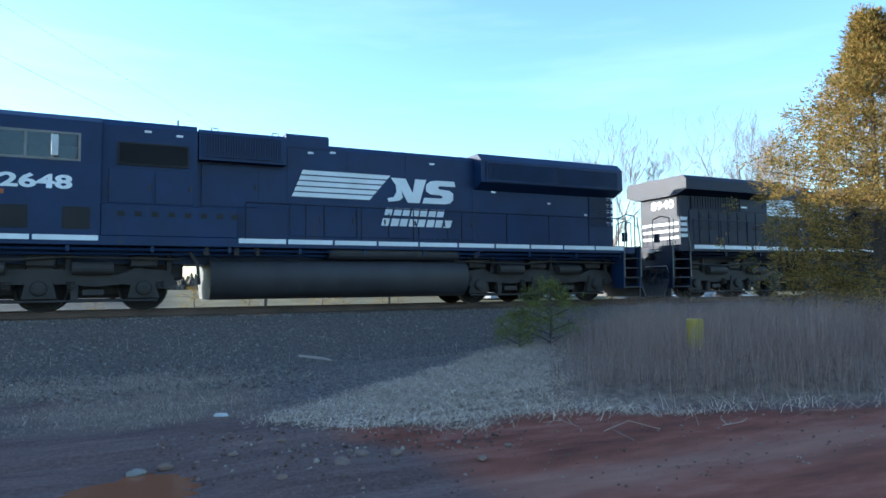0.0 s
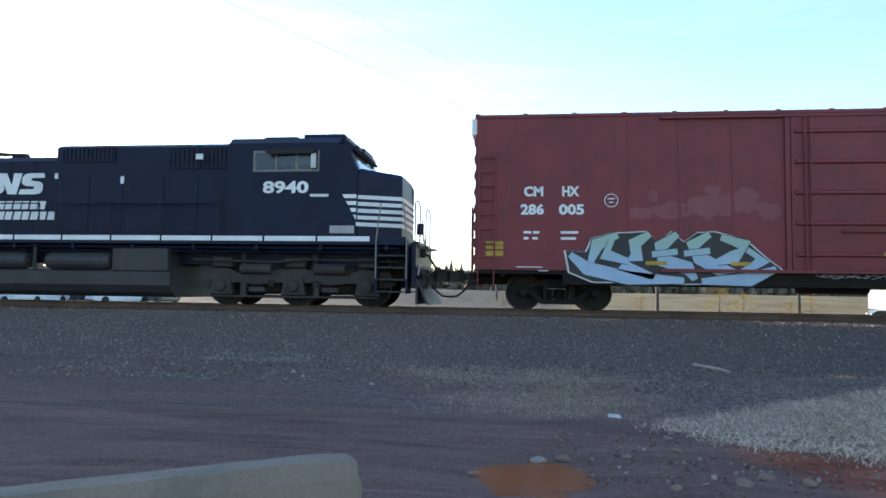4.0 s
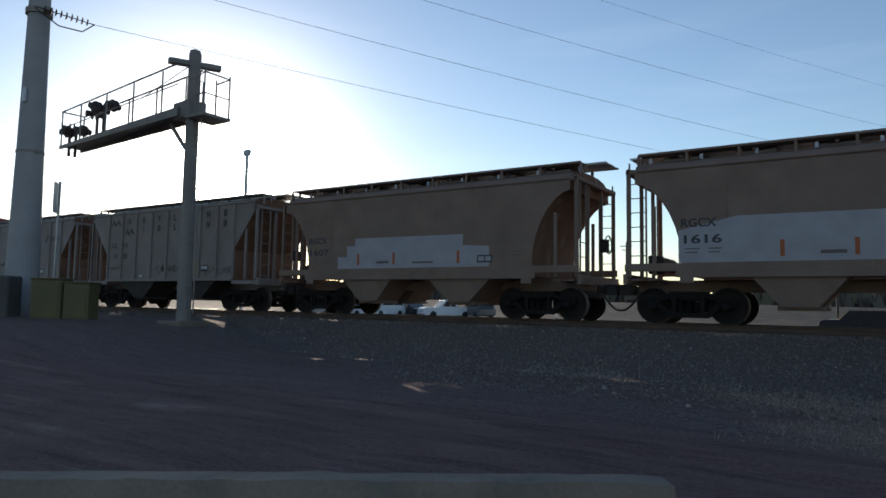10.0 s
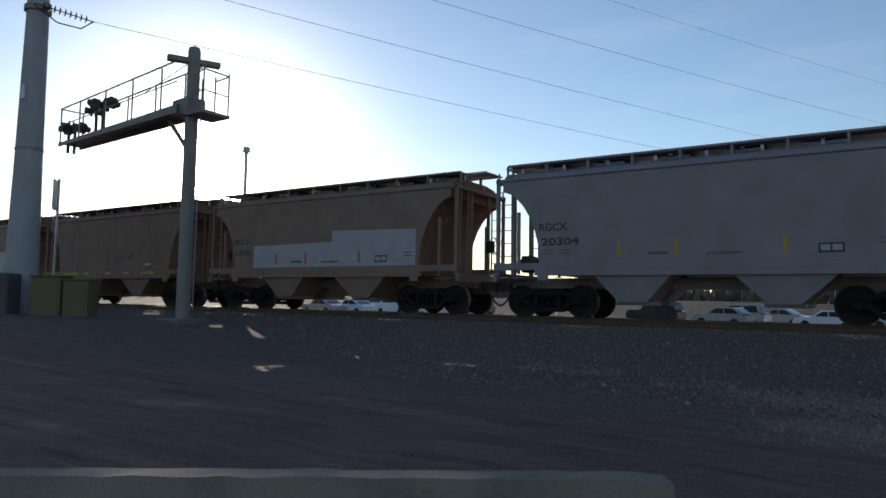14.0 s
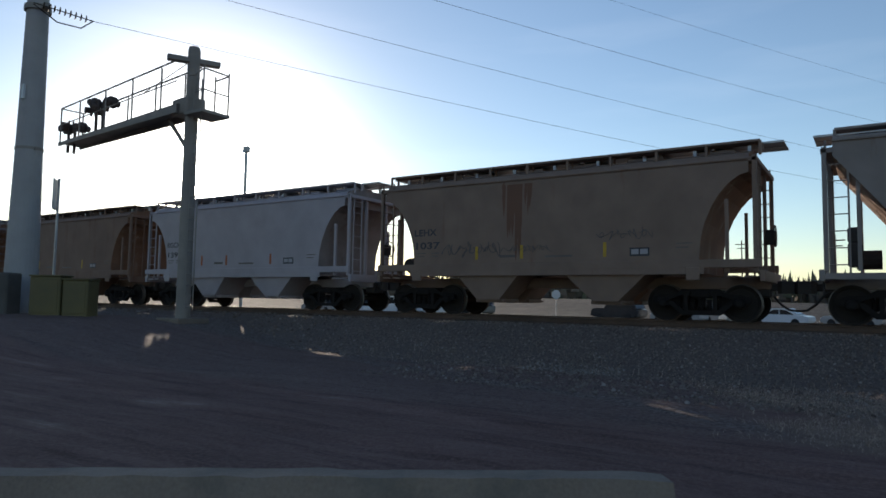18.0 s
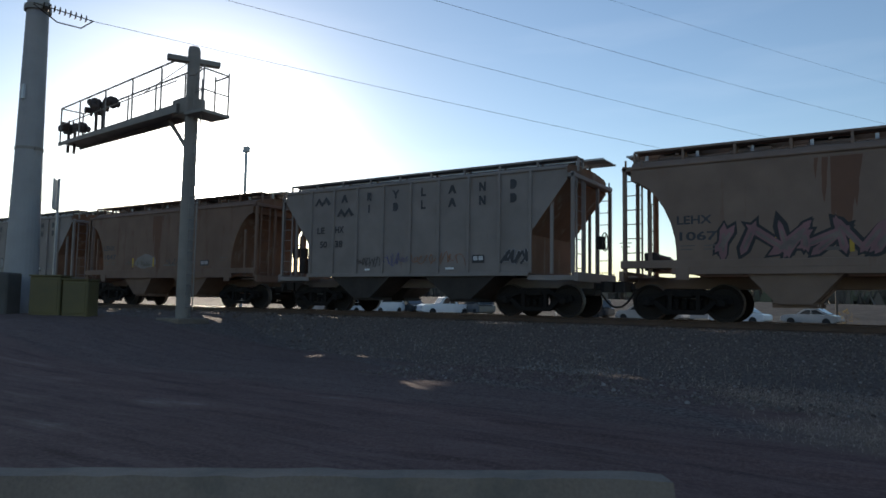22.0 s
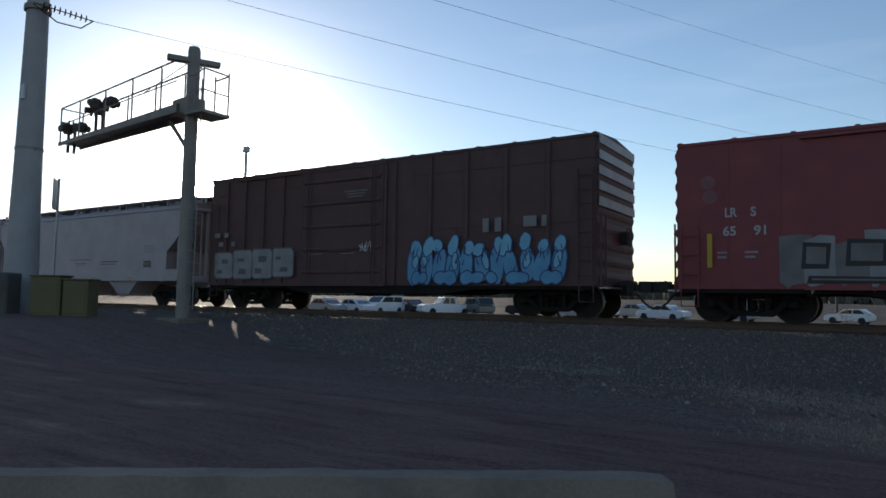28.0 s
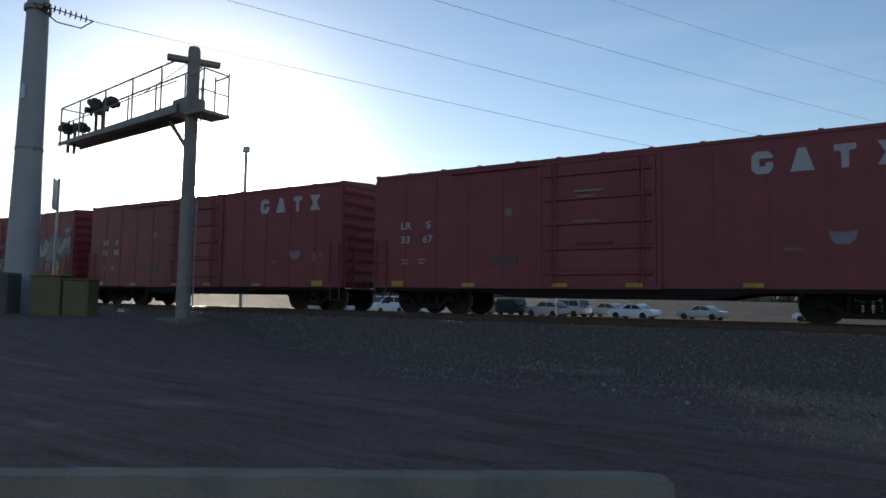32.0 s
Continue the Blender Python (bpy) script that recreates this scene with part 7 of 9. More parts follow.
att.data.foreach_set("color", np.array([kinds(x, y) for x, y, z in verts], dtype=np.float32).ravel())
worn = me.attributes.new("pale_lane", "FLOAT", "POINT")
worn.data.foreach_set("value", np.array([pale_lane(x, y) for x, y, z in verts], dtype=np.float32))
lotv = me.attributes.new("lot_and_field_shade", "FLOAT", "POINT")
lotv.data.foreach_set("value", np.array([lot_and_far_shade(x, y) for x, y, z in verts], dtype=np.float32))
me.polygons.foreach_set("use_smooth", [True] * len(me.polygons))

M_GROUND = bpy.data.materials.new("soil_and_grass")
M_GROUND.use_nodes = True
n_, l_ = M_GROUND.node_tree.nodes, M_GROUND.node_tree.links
bsdf = n_["Principled BSDF"]
tc = n_.new("ShaderNodeTexCoord")
at_ = n_.new("ShaderNodeAttribute")
at_.attribute_name = "soil_kind"
sep = n_.new("ShaderNodeSeparateColor")
l_.new(at_.outputs["Color"], sep.inputs[0])


def tex(scale, detail=6, stretch=None, rough=0.6):
    t = n_.new("ShaderNodeTexNoise")
    t.inputs["Scale"].default_value, t.inputs["Detail"].default_value, t.inputs["Roughness"].default_value = scale, detail, rough
    if stretch:
        mp = n_.new("ShaderNodeMapping")
        mp.inputs["Scale"].default_value = stretch
        mp.inputs["Rotation"].default_value = (0, 0, radians(6))
        l_.new(tc.outputs["Object"], mp.inputs["Vector"])
        l_.new(mp.outputs[0], t.inputs["Vector"])
    else:
        l_.new(tc.outputs["Object"], t.inputs["Vector"])
    return t


def ramp(src, stops):
    r = n_.new("ShaderNodeValToRGB")
    e = r.color_ramp.elements
    while len(e) < len(stops):
        e.new(0.5)
    for el, (p, c) in zip(e, stops):
        el.position, el.color = p, (*c, 1)
    l_.new(src, r.inputs[0])
    return r.outputs[0]


def blend(fac, a, b):
    m = n_.new("ShaderNodeMix")
    m.data_type = "RGBA"
    l_.new(fac, m.inputs[0])
    l_.new(a, m.inputs[6])
    l_.new(b, m.inputs[7])
    return m.outputs[2]


mud = ramp(tex(1.15, 12, (0.42, 2.0, 1), 0.70).outputs[0], [(0.32, (0.080, 0.046, 0.042)), (0.5, (0.152, 0.092, 0.081)), (0.68, (0.255, 0.168, 0.152))])
crust = ramp(tex(1.0, 8, (0.30, 4.2, 1), 0.6).outputs[0], [(0.40, (0.060, 0.035, 0.034)), (0.47, (0.15, 0.09, 0.08)), (0.60, (0.16, 0.10, 0.088)), (0.68, (0.29, 0.20, 0.185))])
grit = ramp(tex(24.0, 5, None, 0.7).outputs[0], [(0.36, (0.05, 0.032, 0.03)), (0.5, (0.15, 0.092, 0.082)), (0.66, (0.29, 0.20, 0.18))])
half, third = n_.new("ShaderNodeValue"), n_.new("ShaderNodeValue")
half.outputs[0].default_value, third.outputs[0].default_value = 0.45, 0.30
mud = blend(third.outputs[0], blend(half.outputs[0], mud, crust), grit)
clay = ramp(tex(1.6, 9, (0.5, 1.7, 1), 0.65).outputs[0], [(0.30, (0.12, 0.040, 0.027)), (0.5, (0.23, 0.075, 0.048)), (0.70, (0.34, 0.14, 0.10))])
straw = ramp(tex(7.0, 8, None, 0.7).outputs[0], [(0.30, (0.10, 0.07, 0.058)), (0.5, (0.195, 0.143, 0.118)), (0.70, (0.30, 0.23, 0.187))])
pale = ramp(tex(1.0, 8, (0.3, 2.0, 1), 0.7).outputs[0], [(0.30, (0.23, 0.10, 0.075)), (0.5, (0.34, 0.17, 0.125)), (0.70, (0.43, 0.245, 0.19))])
vor = n_.new("ShaderNodeTexVoronoi")
vor.inputs["Scale"].default_value = 26
l_.new(tc.outputs["Object"], vor.inputs["Vector"])
grav = ramp(vor.outputs["Color"], [(0.15, (0.07, 0.052, 0.047)), (0.5, (0.14, 0.11, 0.10)), (0.9, (0.24, 0.205, 0.19))])
field = ramp(tex(0.12, 9, None, 0.7).outputs[0], [(0.32, (0.10, 0.08, 0.045)), (0.5, (0.17, 0.135, 0.075)), (0.68, (0.24, 0.19, 0.11))])
lt = n_.new("ShaderNodeMapRange")
lt.inputs[1].default_value, lt.inputs[2].default_value = 0.5, 1.0
l_.new(sep.outputs[0], lt.inputs[0])
c0 = blend(lt.outputs[0], mud, clay)
lane = n_.new("ShaderNodeAttribute")
lane.attribute_name = "pale_lane"
c1 = blend(lane.outputs["Fac"], c0, pale)
c2 = blend(sep.outputs[1], c1, straw)
c3 = blend(sep.outputs[2], c2, grav)
c4 = blend(at_.outputs["Alpha"], c3, field)
# tarmac near the cars; farther back this dark colour stands for shade
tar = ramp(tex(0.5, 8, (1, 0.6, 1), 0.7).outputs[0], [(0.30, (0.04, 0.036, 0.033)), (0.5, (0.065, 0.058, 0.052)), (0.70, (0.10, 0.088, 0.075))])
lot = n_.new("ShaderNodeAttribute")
lot.attribute_name = "lot_and_field_shade"
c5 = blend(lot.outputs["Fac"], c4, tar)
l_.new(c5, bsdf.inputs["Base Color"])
wet = n_.new("ShaderNodeMapRange")
wet.inputs[1].default_value, wet.inputs[2].default_value, wet.inputs[3].default_value, wet.inputs[4].default_value = 0.62, 0.74, 0.85, 0.45
l_.new(tex(0.8, 6, (0.4, 1.8, 1)).outputs[0], wet.inputs[0])
rmix = n_.new("ShaderNodeMix")
anyd = n_.new("ShaderNodeMath")
anyd.operation = "MAXIMUM"
l_.new(sep.outputs[1], anyd.inputs[0])
l_.new(sep.outputs[2], anyd.inputs[1])
any2 = n_.new("ShaderNodeMath")
any2.operation = "MAXIMUM"
l_.new(anyd.outputs[0], any2.inputs[0])
l_.new(at_.outputs["Alpha"], any2.inputs[1])
l_.new(any2.outputs[0], rmix.inputs[0])
l_.new(wet.outputs[0], rmix.inputs[2])
rmix.inputs[3].default_value = 0.92
l_.new(rmix.outputs[0], bsdf.inputs["Roughness"])
bsdf.inputs["Specular IOR Level"].default_value = 0.15
bp = n_.new("ShaderNodeBump")
bp.inputs["Strength"].default_value, bp.inputs["Distance"].default_value = 0.7, 0.05
hs = n_.new("ShaderNodeMath")
hs.operation = "ADD"
l_.new(tex(9, 8, (0.8, 1.2, 1), 0.7).outputs[0], hs.inputs[0])
l_.new(tex(40, 4).outputs[0], hs.inputs[1])
l_.new(hs.outputs[0], bp.inputs["Height"])
l_.new(bp.outputs[0], bsdf.inputs["Normal"])
me.materials.append(M_GROUND)
tagged(new("ground", me), "muddy track, red clay, dry grass and gravel ground", "ground", kind="structure")

# puddle of reddish water in the wheel track
M_WATER = material("muddy_water", (0.28, 0.095, 0.04), (0.21, 0.072, 0.03), rough=0.16, scale=3, bump=0.0, spec=0.25)
rnd = random.Random(11)
pud = [(-0.42, 5.62), (-0.28, 5.86), (-0.12, 6.05), (0.02, 6.02), (0.10, 6.20), (0.28, 6.16), (0.42, 6.02), (0.62, 6.06), (0.72, 5.94), (0.55, 5.78), (0.42, 5.55), (0.30, 5.38), (0.12, 5.18), (-0.04, 5.12), (-0.14, 5.3), (-0.30, 5.42)]
bm = BM()
rim = []
for (xa, ya), (xb, yb) in zip(pud, pud[1:] + pud[:1]):
    for k in range(4):
        u = k / 4
        x, y = xa + (xb - xa) * u, ya + (yb - ya) * u
        rim.append((x + 0.05 * noise.noise((x * 6, y * 6, 1)) + 0.02 * noise.noise((x * 19, y * 19, 2)), y + 0.05 * noise.noise((x * 6, y * 6, 8)) + 0.02 * noise.noise((x * 19, y * 19, 5))))
bm.faces.new([bm.verts.new((0.15 + 1.3 * (x - 0.15), 5.68 + 1.3 * (y - 5.68), -1.098)) for x, y in rim])
bmesh.ops.recalc_face_normals(bm, faces=bm.faces)
for f in bm.faces:
    if f.normal.z < 0:
        f.normal_flip()
tagged(part("puddle", bm, M_WATER, None), "shallow puddle of orange-brown muddy water", "puddle", kind="structure")

# ballast bed
bm = BM()
prism(bm, [(TRACK_Y - 5.2, -1.25), (TRACK_Y - 4.6, -1.06), (TRACK_Y - 2.5, -0.50), (TRACK_Y - 1.75, -0.22), (TRACK_Y - 1.5, -0.19), (TRACK_Y + 1.5, -0.19), (TRACK_Y + 1.75, -0.22), (TRACK_Y + 4.6, -1.06), (TRACK_Y + 5.2, -1.25)], -600, 600, "x")
M_BED = material("ballast_bed", (0.175, 0.142, 0.128), (0.082, 0.064, 0.058), rough=0.92, scale=60, fine=160, bump=0.8, depth=0.05, rust=(0.07, 0.055, 0.05), rust_at=0.55)
tagged(part("ballast_bed", bm, M_BED, None), "sloping bed of dark grey crushed stone", "ballast", kind="structure")


def scatter_stones(name, count, area, size, mat, label, seed, zf):
    r = np.random.RandomState(seed)
    t = (1 + 5 ** 0.5) / 2
    base = np.array([(-1, t, 0), (1, t, 0), (-1, -t, 0), (1, -t, 0), (0, -1, t), (0, 1, t), (0, -1, -t), (0, 1, -t), (t, 0, -1), (t, 0, 1), (-t, 0, -1), (-t, 0, 1)]) / 1.9
    tri = np.array([(0, 11, 5), (0, 5, 1), (0, 1, 7), (0, 7, 10), (0, 10, 11), (1, 5, 9), (5, 11, 4), (11, 10, 2), (10, 7, 6), (7, 1, 8), (3, 9, 4), (3, 4, 2), (3, 2, 6), (3, 6, 8), (3, 8, 9), (4, 9, 5), (2, 4, 11), (6, 2, 10), (8, 6, 7), (9, 8, 1)])
    V, F = [], []
    x = r.uniform(area[0], area[1], count)
    y = r.uniform(area[2], area[3], count)
    for k in range(count):
        s3 = r.uniform(0.6, 1.35, 3) * r.uniform(size[0], size[1])
        q = Euler(r.uniform(0, 6.28, 3)).to_matrix()
        p = (base * r.uniform(0.8, 1.2, (12, 1)) * s3) @ np.array(q).T
        p = p + np.array((x[k], y[k], zf(x[k], y[k]) + 0.25 * s3.min()))
        V.append(p)
        F.append(tri + 12 * k)
    m = bpy.data.meshes.new(name)
    m.from_pydata(np.concatenate(V).tolist(), [], np.concatenate(F).tolist())
    m.materials.append(mat)
    return tagged(new(name, m), label, "stones", kind="stuff")


def bed_z(x, y):
    d = abs(y - TRACK_Y)
    if d > 4.6:
        return max(ground_z(x, y), -1.06)
    return float(np.interp(d, [0, 1.5, 1.75, 2.5, 4.6], [-0.19, -0.19, -0.22, -0.50, -1.06]))


def island(name, stops, rough=0.85, lets_through=0.0):
    m = bpy.data.materials.new(name)
    m.use_nodes = True
    n, l = m.node_tree.nodes, m.node_tree.links
    g_ = n.new("ShaderNodeNewGeometry")
    r = n.new("ShaderNodeValToRGB")
    e = r.color_ramp.elements
    while len(e) < len(stops):
        e.new(0.5)
    for el, (p, c) in zip(e, stops):
        el.position, el.color = p, (*c, 1)
    l.new(g_.outputs["Random Per Island"], r.inputs[0])
    l.new(r.outputs[0], n["Principled BSDF"].inputs["Base Color"])
    n["Principled BSDF"].inputs["Roughness"].default_value = rough
    n["Principled BSDF"].inputs["Specular IOR Level"].default_value = 0.25
    if lets_through:
        tr, mx = n.new("ShaderNodeBsdfTranslucent"), n.new("ShaderNodeMixShader")
        mx.inputs[0].default_value = lets_through
        l.new(r.outputs[0], tr.inputs["Color"])
        l.new(n["Principled BSDF"].outputs[0], mx.inputs[1])
        l.new(tr.outputs[0], mx.inputs[2])
        l.new(mx.outputs[0], n["Material Output"].inputs["Surface"])
    return m


M_STONES = island("crushed_stone", [(0.0, (0.085, 0.063, 0.055)), (0.5, (0.155, 0.123, 0.108)), (0.94, (0.205, 0.172, 0.155)), (1.0, (0.29, 0.262, 0.243))])
M_PEBBLE = island("pebble", [(0.0, (0.08, 0.05, 0.04)), (0.6, (0.15, 0.09, 0.07)), (0.97, (0.28, 0.22, 0.19))])
scatter_stones("ballast_stones", 25000, (-14, 22, TRACK_Y - 4.9, TRACK_Y - 1.0), (0.012, 0.028), M_STONES, "loose grey ballast stones on the slope", 1, bed_z)
scatter_stones("ballast_stones", 3500, (-50, -14, TRACK_Y - 4.6, TRACK_Y - 1.0), (0.025, 0.05), M_STONES, "loose grey ballast stones on the slope", 2, bed_z)
scatter_stones("gravel", 2600, (-9, 3, 10.5, 14.0), (0.012, 0.035), M_STONES, "scattered gravel between track and slope", 3, ground_z)
scatter_stones("pale_pebbles", 420, (-6.7, -4.5, 13.3, 14.2), (0.012, 0.03), island("pale_pebble", [(0.0, (0.11, 0.095, 0.085)), (0.6, (0.18, 0.16, 0.15)), (1.0, (0.28, 0.265, 0.25))]), "patch of pale pebbles at the ballast's foot", 6, bed_z)
scatter_stones("clay_clods", 900, (0.8, 11, 3.8, 7.0), (0.005, 0.017), M_PEBBLE, "crumbs of red clay and small stones", 4, ground_z)
scatter_stones("roadside_stones", 420, (0.3, 3.6, 5.6, 7.5), (0.006, 0.024), M_PEBBLE, "brown stones along the muddy track", 5, ground_z)

# rails and sleepers
for k, yy in enumerate((-0.755, 0.755)):
    bm = BM()
    o = [(-0.07, -0.172), (0.07, -0.172), (0.07, -0.16), (0.012, -0.14), (0.010, -0.045), (0.037, -0.035), (0.037, -0.006), (0.030, 0.0), (-0.030, 0.0), (-0.037, -0.006), (-0.037, -0.035), (-0.010, -0.045), (-0.012, -0.14), (-0.07, -0.16)]
    prism(bm, [(TRACK_Y + yy + u, w) for u, w in o], -600, 600, "x")
    for f in bm.faces:
        if f.normal.z > 0.9 and f.calc_center_median().z > -0.001:
            f.material_index = 1
    r_ = part("rail", bm, M_RAIL, None)
    r_.data.materials.append(M_TREAD)
    tagged(r_, "rusty steel rail with a polished head", "rail", "rails of the track", "structure")
track = thing("track_bed", "weathered wooden sleepers with steel plates in the ballast", "track", kind="structure")


def tie():
    return box(BM(), -0.115, 0.115, -1.3, 1.3, -0.35, -0.172, 0.012)


def tie_plate():
    bm = box(BM(), -0.1, 0.1, -0.17, 0.17, -0.174, -0.158)
    for dy in (-0.1, 0.1):
        for dx in (-0.06, 0.06):
            box(bm, dx - 0.012, dx + 0.012, dy - 0.016, dy + 0.016, -0.16, -0.12)
    return bm


for k in range(200):
    x = -70 + k * 0.5
    s_ = place("sleeper", shared("sleeper", tie, M_TIE), track, pose(x + 0.03 * math.sin(k * 7.1), TRACK_Y + 0.02 * math.sin(k * 3.3), 0.006 * math.sin(k * 1.7), 0, 0, 0.8 * math.sin(k * 2.9)))
    if -20 < x < 24:
        for y in (-0.755, 0.755):
            place("tie_plate", shared("tie_plate", tie_plate, M_RAIL), s_, pose(0, y, 0))
# ---- grass, weeds, shrubs and trees ----
def blades(name, count, area, height, width, lean, mat, label, seed, keep, zf=ground_z, segs=2, tall=None):
    r = np.random.RandomState(seed)
    V, F = [], []
    made = 0
    while made < count:
        x, y = r.uniform(area[0], area[1]), r.uniform(area[2], area[3])
        if r.rand() > keep(x, y):
            made += 0.25
            continue
        made += 1
        h, w, a = r.uniform(*height), r.uniform(*width), r.uniform(0, 6.283)
        le = r.uniform(*lean)
        if tall:
            h *= tall(x, y)
        b = r.uniform(0, 6.283)
        dx, dy = math.cos(a) * w / 2, math.sin(a) * w / 2
        z = zf(x, y) - 0.01
        i = len(V)
        for s_ in range(segs + 1):
            u = s_ / segs
            ox, oy = math.cos(b) * le * h * u * u, math.sin(b) * le * h * u * u
            t = 1 - 0.85 * u
            V.append((x + ox - dx * t, y + oy - dy * t, z + h * u * (1 - 0.25 * le * u)))
            V.append((x + ox + dx * t, y + oy + dy * t, z + h * u * (1 - 0.25 * le * u)))
        for s_ in range(segs):
            F.append((i + 2 * s_, i + 2 * s_ + 1, i + 2 * s_ + 3, i + 2 * s_ + 2))
    m = bpy.data.meshes.new(name)
    m.from_pydata(V, [], F)
    m.materials.append(mat)
    return tagged(new(name, m), label, "grass", kind="stuff")


M_STRAW = island("dry_grass", [(0.0, (0.15, 0.11, 0.085)), (0.45, (0.33, 0.248, 0.20)), (0.88, (0.52, 0.41, 0.335)), (1.0, (0.17, 0.15, 0.10))])
M_STRAW2 = island("matted_straw", [(0.0, (0.30, 0.22, 0.17)), (0.5, (0.58, 0.445, 0.35)), (1.0, (0.80, 0.64, 0.52))])
M_WEED = island("dry_weed", [(0.0, (0.13, 0.085, 0.072)), (0.5, (0.25, 0.175, 0.15)), (1.0, (0.38, 0.28, 0.24))])
M_BARK = material("bark", (0.10, 0.08, 0.07), (0.05, 0.04, 0.035), rough=0.9, scale=12, bump=0.5)
M_TWIG = material("bare_twigs", (0.40, 0.325, 0.29), (0.28, 0.225, 0.20), rough=0.9, bump=0.0)


def on_verge(x, y):
    k = kinds(x, y)
    return k[1] * (0.35 + 0.65 * smooth(noise.noise((x * 0.9, y * 0.9, 12)) * 2 + 0.5))


def weed_edge(y):
    return 4.7 + 0.65 * (y - 7.0) if y > 7 else 4.7 + 1.2 * (7.0 - y)


def on_bank(x, y):
    low, high = bank_foot(x), 7.75 + 0.64 * (max(x, 1.6) - 1.6)
    wave = 0.35 * noise.noise((x * 1.1, y * 1.1, 5))
    return smooth((y - low + 0.15 + wave) / 0.5) * (1 - smooth((y - high + wave) / 0.7)) * smooth((x - 1.1) / 0.8) * (1 - smooth((x - weed_edge(y) + 0.2 + wave) / 0.9))


def weed_at(x, y):
    return smooth((x - weed_edge(y) + 0.1) / 1.5) * smooth((y - bank_foot(x) - 0.1) / 0.6) * (1 - smooth((y - 12.4) / 1.0)) * (0.4 + 0.6 * smooth(noise.noise((x * 0.8, y * 0.8, 31)) * 2 + 0.6))


blades("verge_grass", 70000, (-5, 9, 7.6, 13.6), (0.025, 0.09), (0.004, 0.009), (0.3, 1.3), M_STRAW, "short dry winter grass on the verge", 21, on_verge)
blades("bank_straw", 34000, (1.2, 8.5, 5.6, 12.0), (0.05, 0.13), (0.005, 0.011), (1.0, 2.8), M_STRAW2, "pale matted straw lying on the bank", 22, on_bank)
blades("bank_edge_straw", 1600, (3.0, 13, 4.6, 8.0), (0.10, 0.30), (0.005, 0.010), (0.8, 2.4), M_STRAW2, "pale straw hanging over the bank's edge", 23, lambda x, y: smooth(1 - abs(y - bank_foot(x) - 0.1) / 0.4))
blades("tall_weeds", 60000, (4.2, 19, 4.6, 13.4), (0.3, 0.85), (0.0025, 0.005), (0.0, 0.5), M_WEED, "tall grey-brown dead weeds", 24, weed_at, segs=3, tall=lambda x, y: (0.3 + 0.88 * smooth((x - weed_edge(y) + 0.2) / 2.4)) * (1 + 0.3 * noise.noise((x * 1.3, y * 1.3, 44))))
blades("weed_tufts", 16000, (4.2, 20, 4.6, 13.0), (0.15, 0.5), (0.006, 0.012), (0.2, 1.0), M_WEED, "tangle of low dead weeds", 25, weed_at)
blades("slope_weeds", 700, (-12, 9, 13.0, 15.2), (0.08, 0.35), (0.004, 0.009), (0.1, 0.8), M_STRAW, "sparse dry stalks on the ballast slope", 26, lambda x, y: 0.6, bed_z)
blades("field_grass", 9000, (-60, 60, 24, 34), (0.25, 0.6), (0.02, 0.05), (0.1, 0.8), M_STRAW2, "golden dry field grass beyond the track", 27, lambda x, y: smooth(noise.noise((x * 0.15, y * 0.15, 3)) * 2 + 0.4) * smooth((x + 1) / 4))
# fallen long stalks over the clay
bm = BM()
r_ = random.Random(5)
for k in range(13):
    x, y = r_.uniform(4.4, 8.4), r_.uniform(5.0, 6.3)
    a, L = r_.uniform(0, 6.28), r_.uniform(0.25, 0.8)
    z = ground_z(x, y)
    z2 = ground_z(x + math.cos(a) * L, y + math.sin(a) * L)
    mx, my = x + math.cos(a + 0.25) * L * 0.5, y + math.sin(a + 0.25) * L * 0.5
    pipe(bm, [(x, y, z + 0.01), (mx, my, ground_z(mx, my) + r_.uniform(0.02, 0.10)), (x + math.cos(a) * L, y + math.sin(a) * L, z2 + r_.uniform(0.0, 0.08))], 0.0028, 4)
tagged(part("fallen_stalks", bm, M_STRAW, None), "pale broken weed stalks lying on the clay", "stalks", kind="stuff")


def sprays(bm_v, bm_f, centre, out, size, count, r, flat=0.5):
    """Short leafy sprays round a point."""
    for _ in range(count):
        d = Vector((r.gauss(0, 1), r.gauss(0, 1), r.gauss(0, 0.7))).normalized()
        d = (d + out * 0.9).normalized()
        p = centre + d * size * r.uniform(0.05, 0.8)
        side = d.cross(Vector((r.gauss(0, 1), r.gauss(0, 1), r.gauss(0, 1)))).normalized()
        L, w = size * r.uniform(0.16, 0.42), size * r.uniform(0.022, 0.05)
        i = len(bm_v)
        bm_v += [p, p + d * L * 0.45 - side * w, p + d * L, p + d * L * 0.45 + side * w]
        bm_f.append((i, i + 1, i + 2, i + 3))


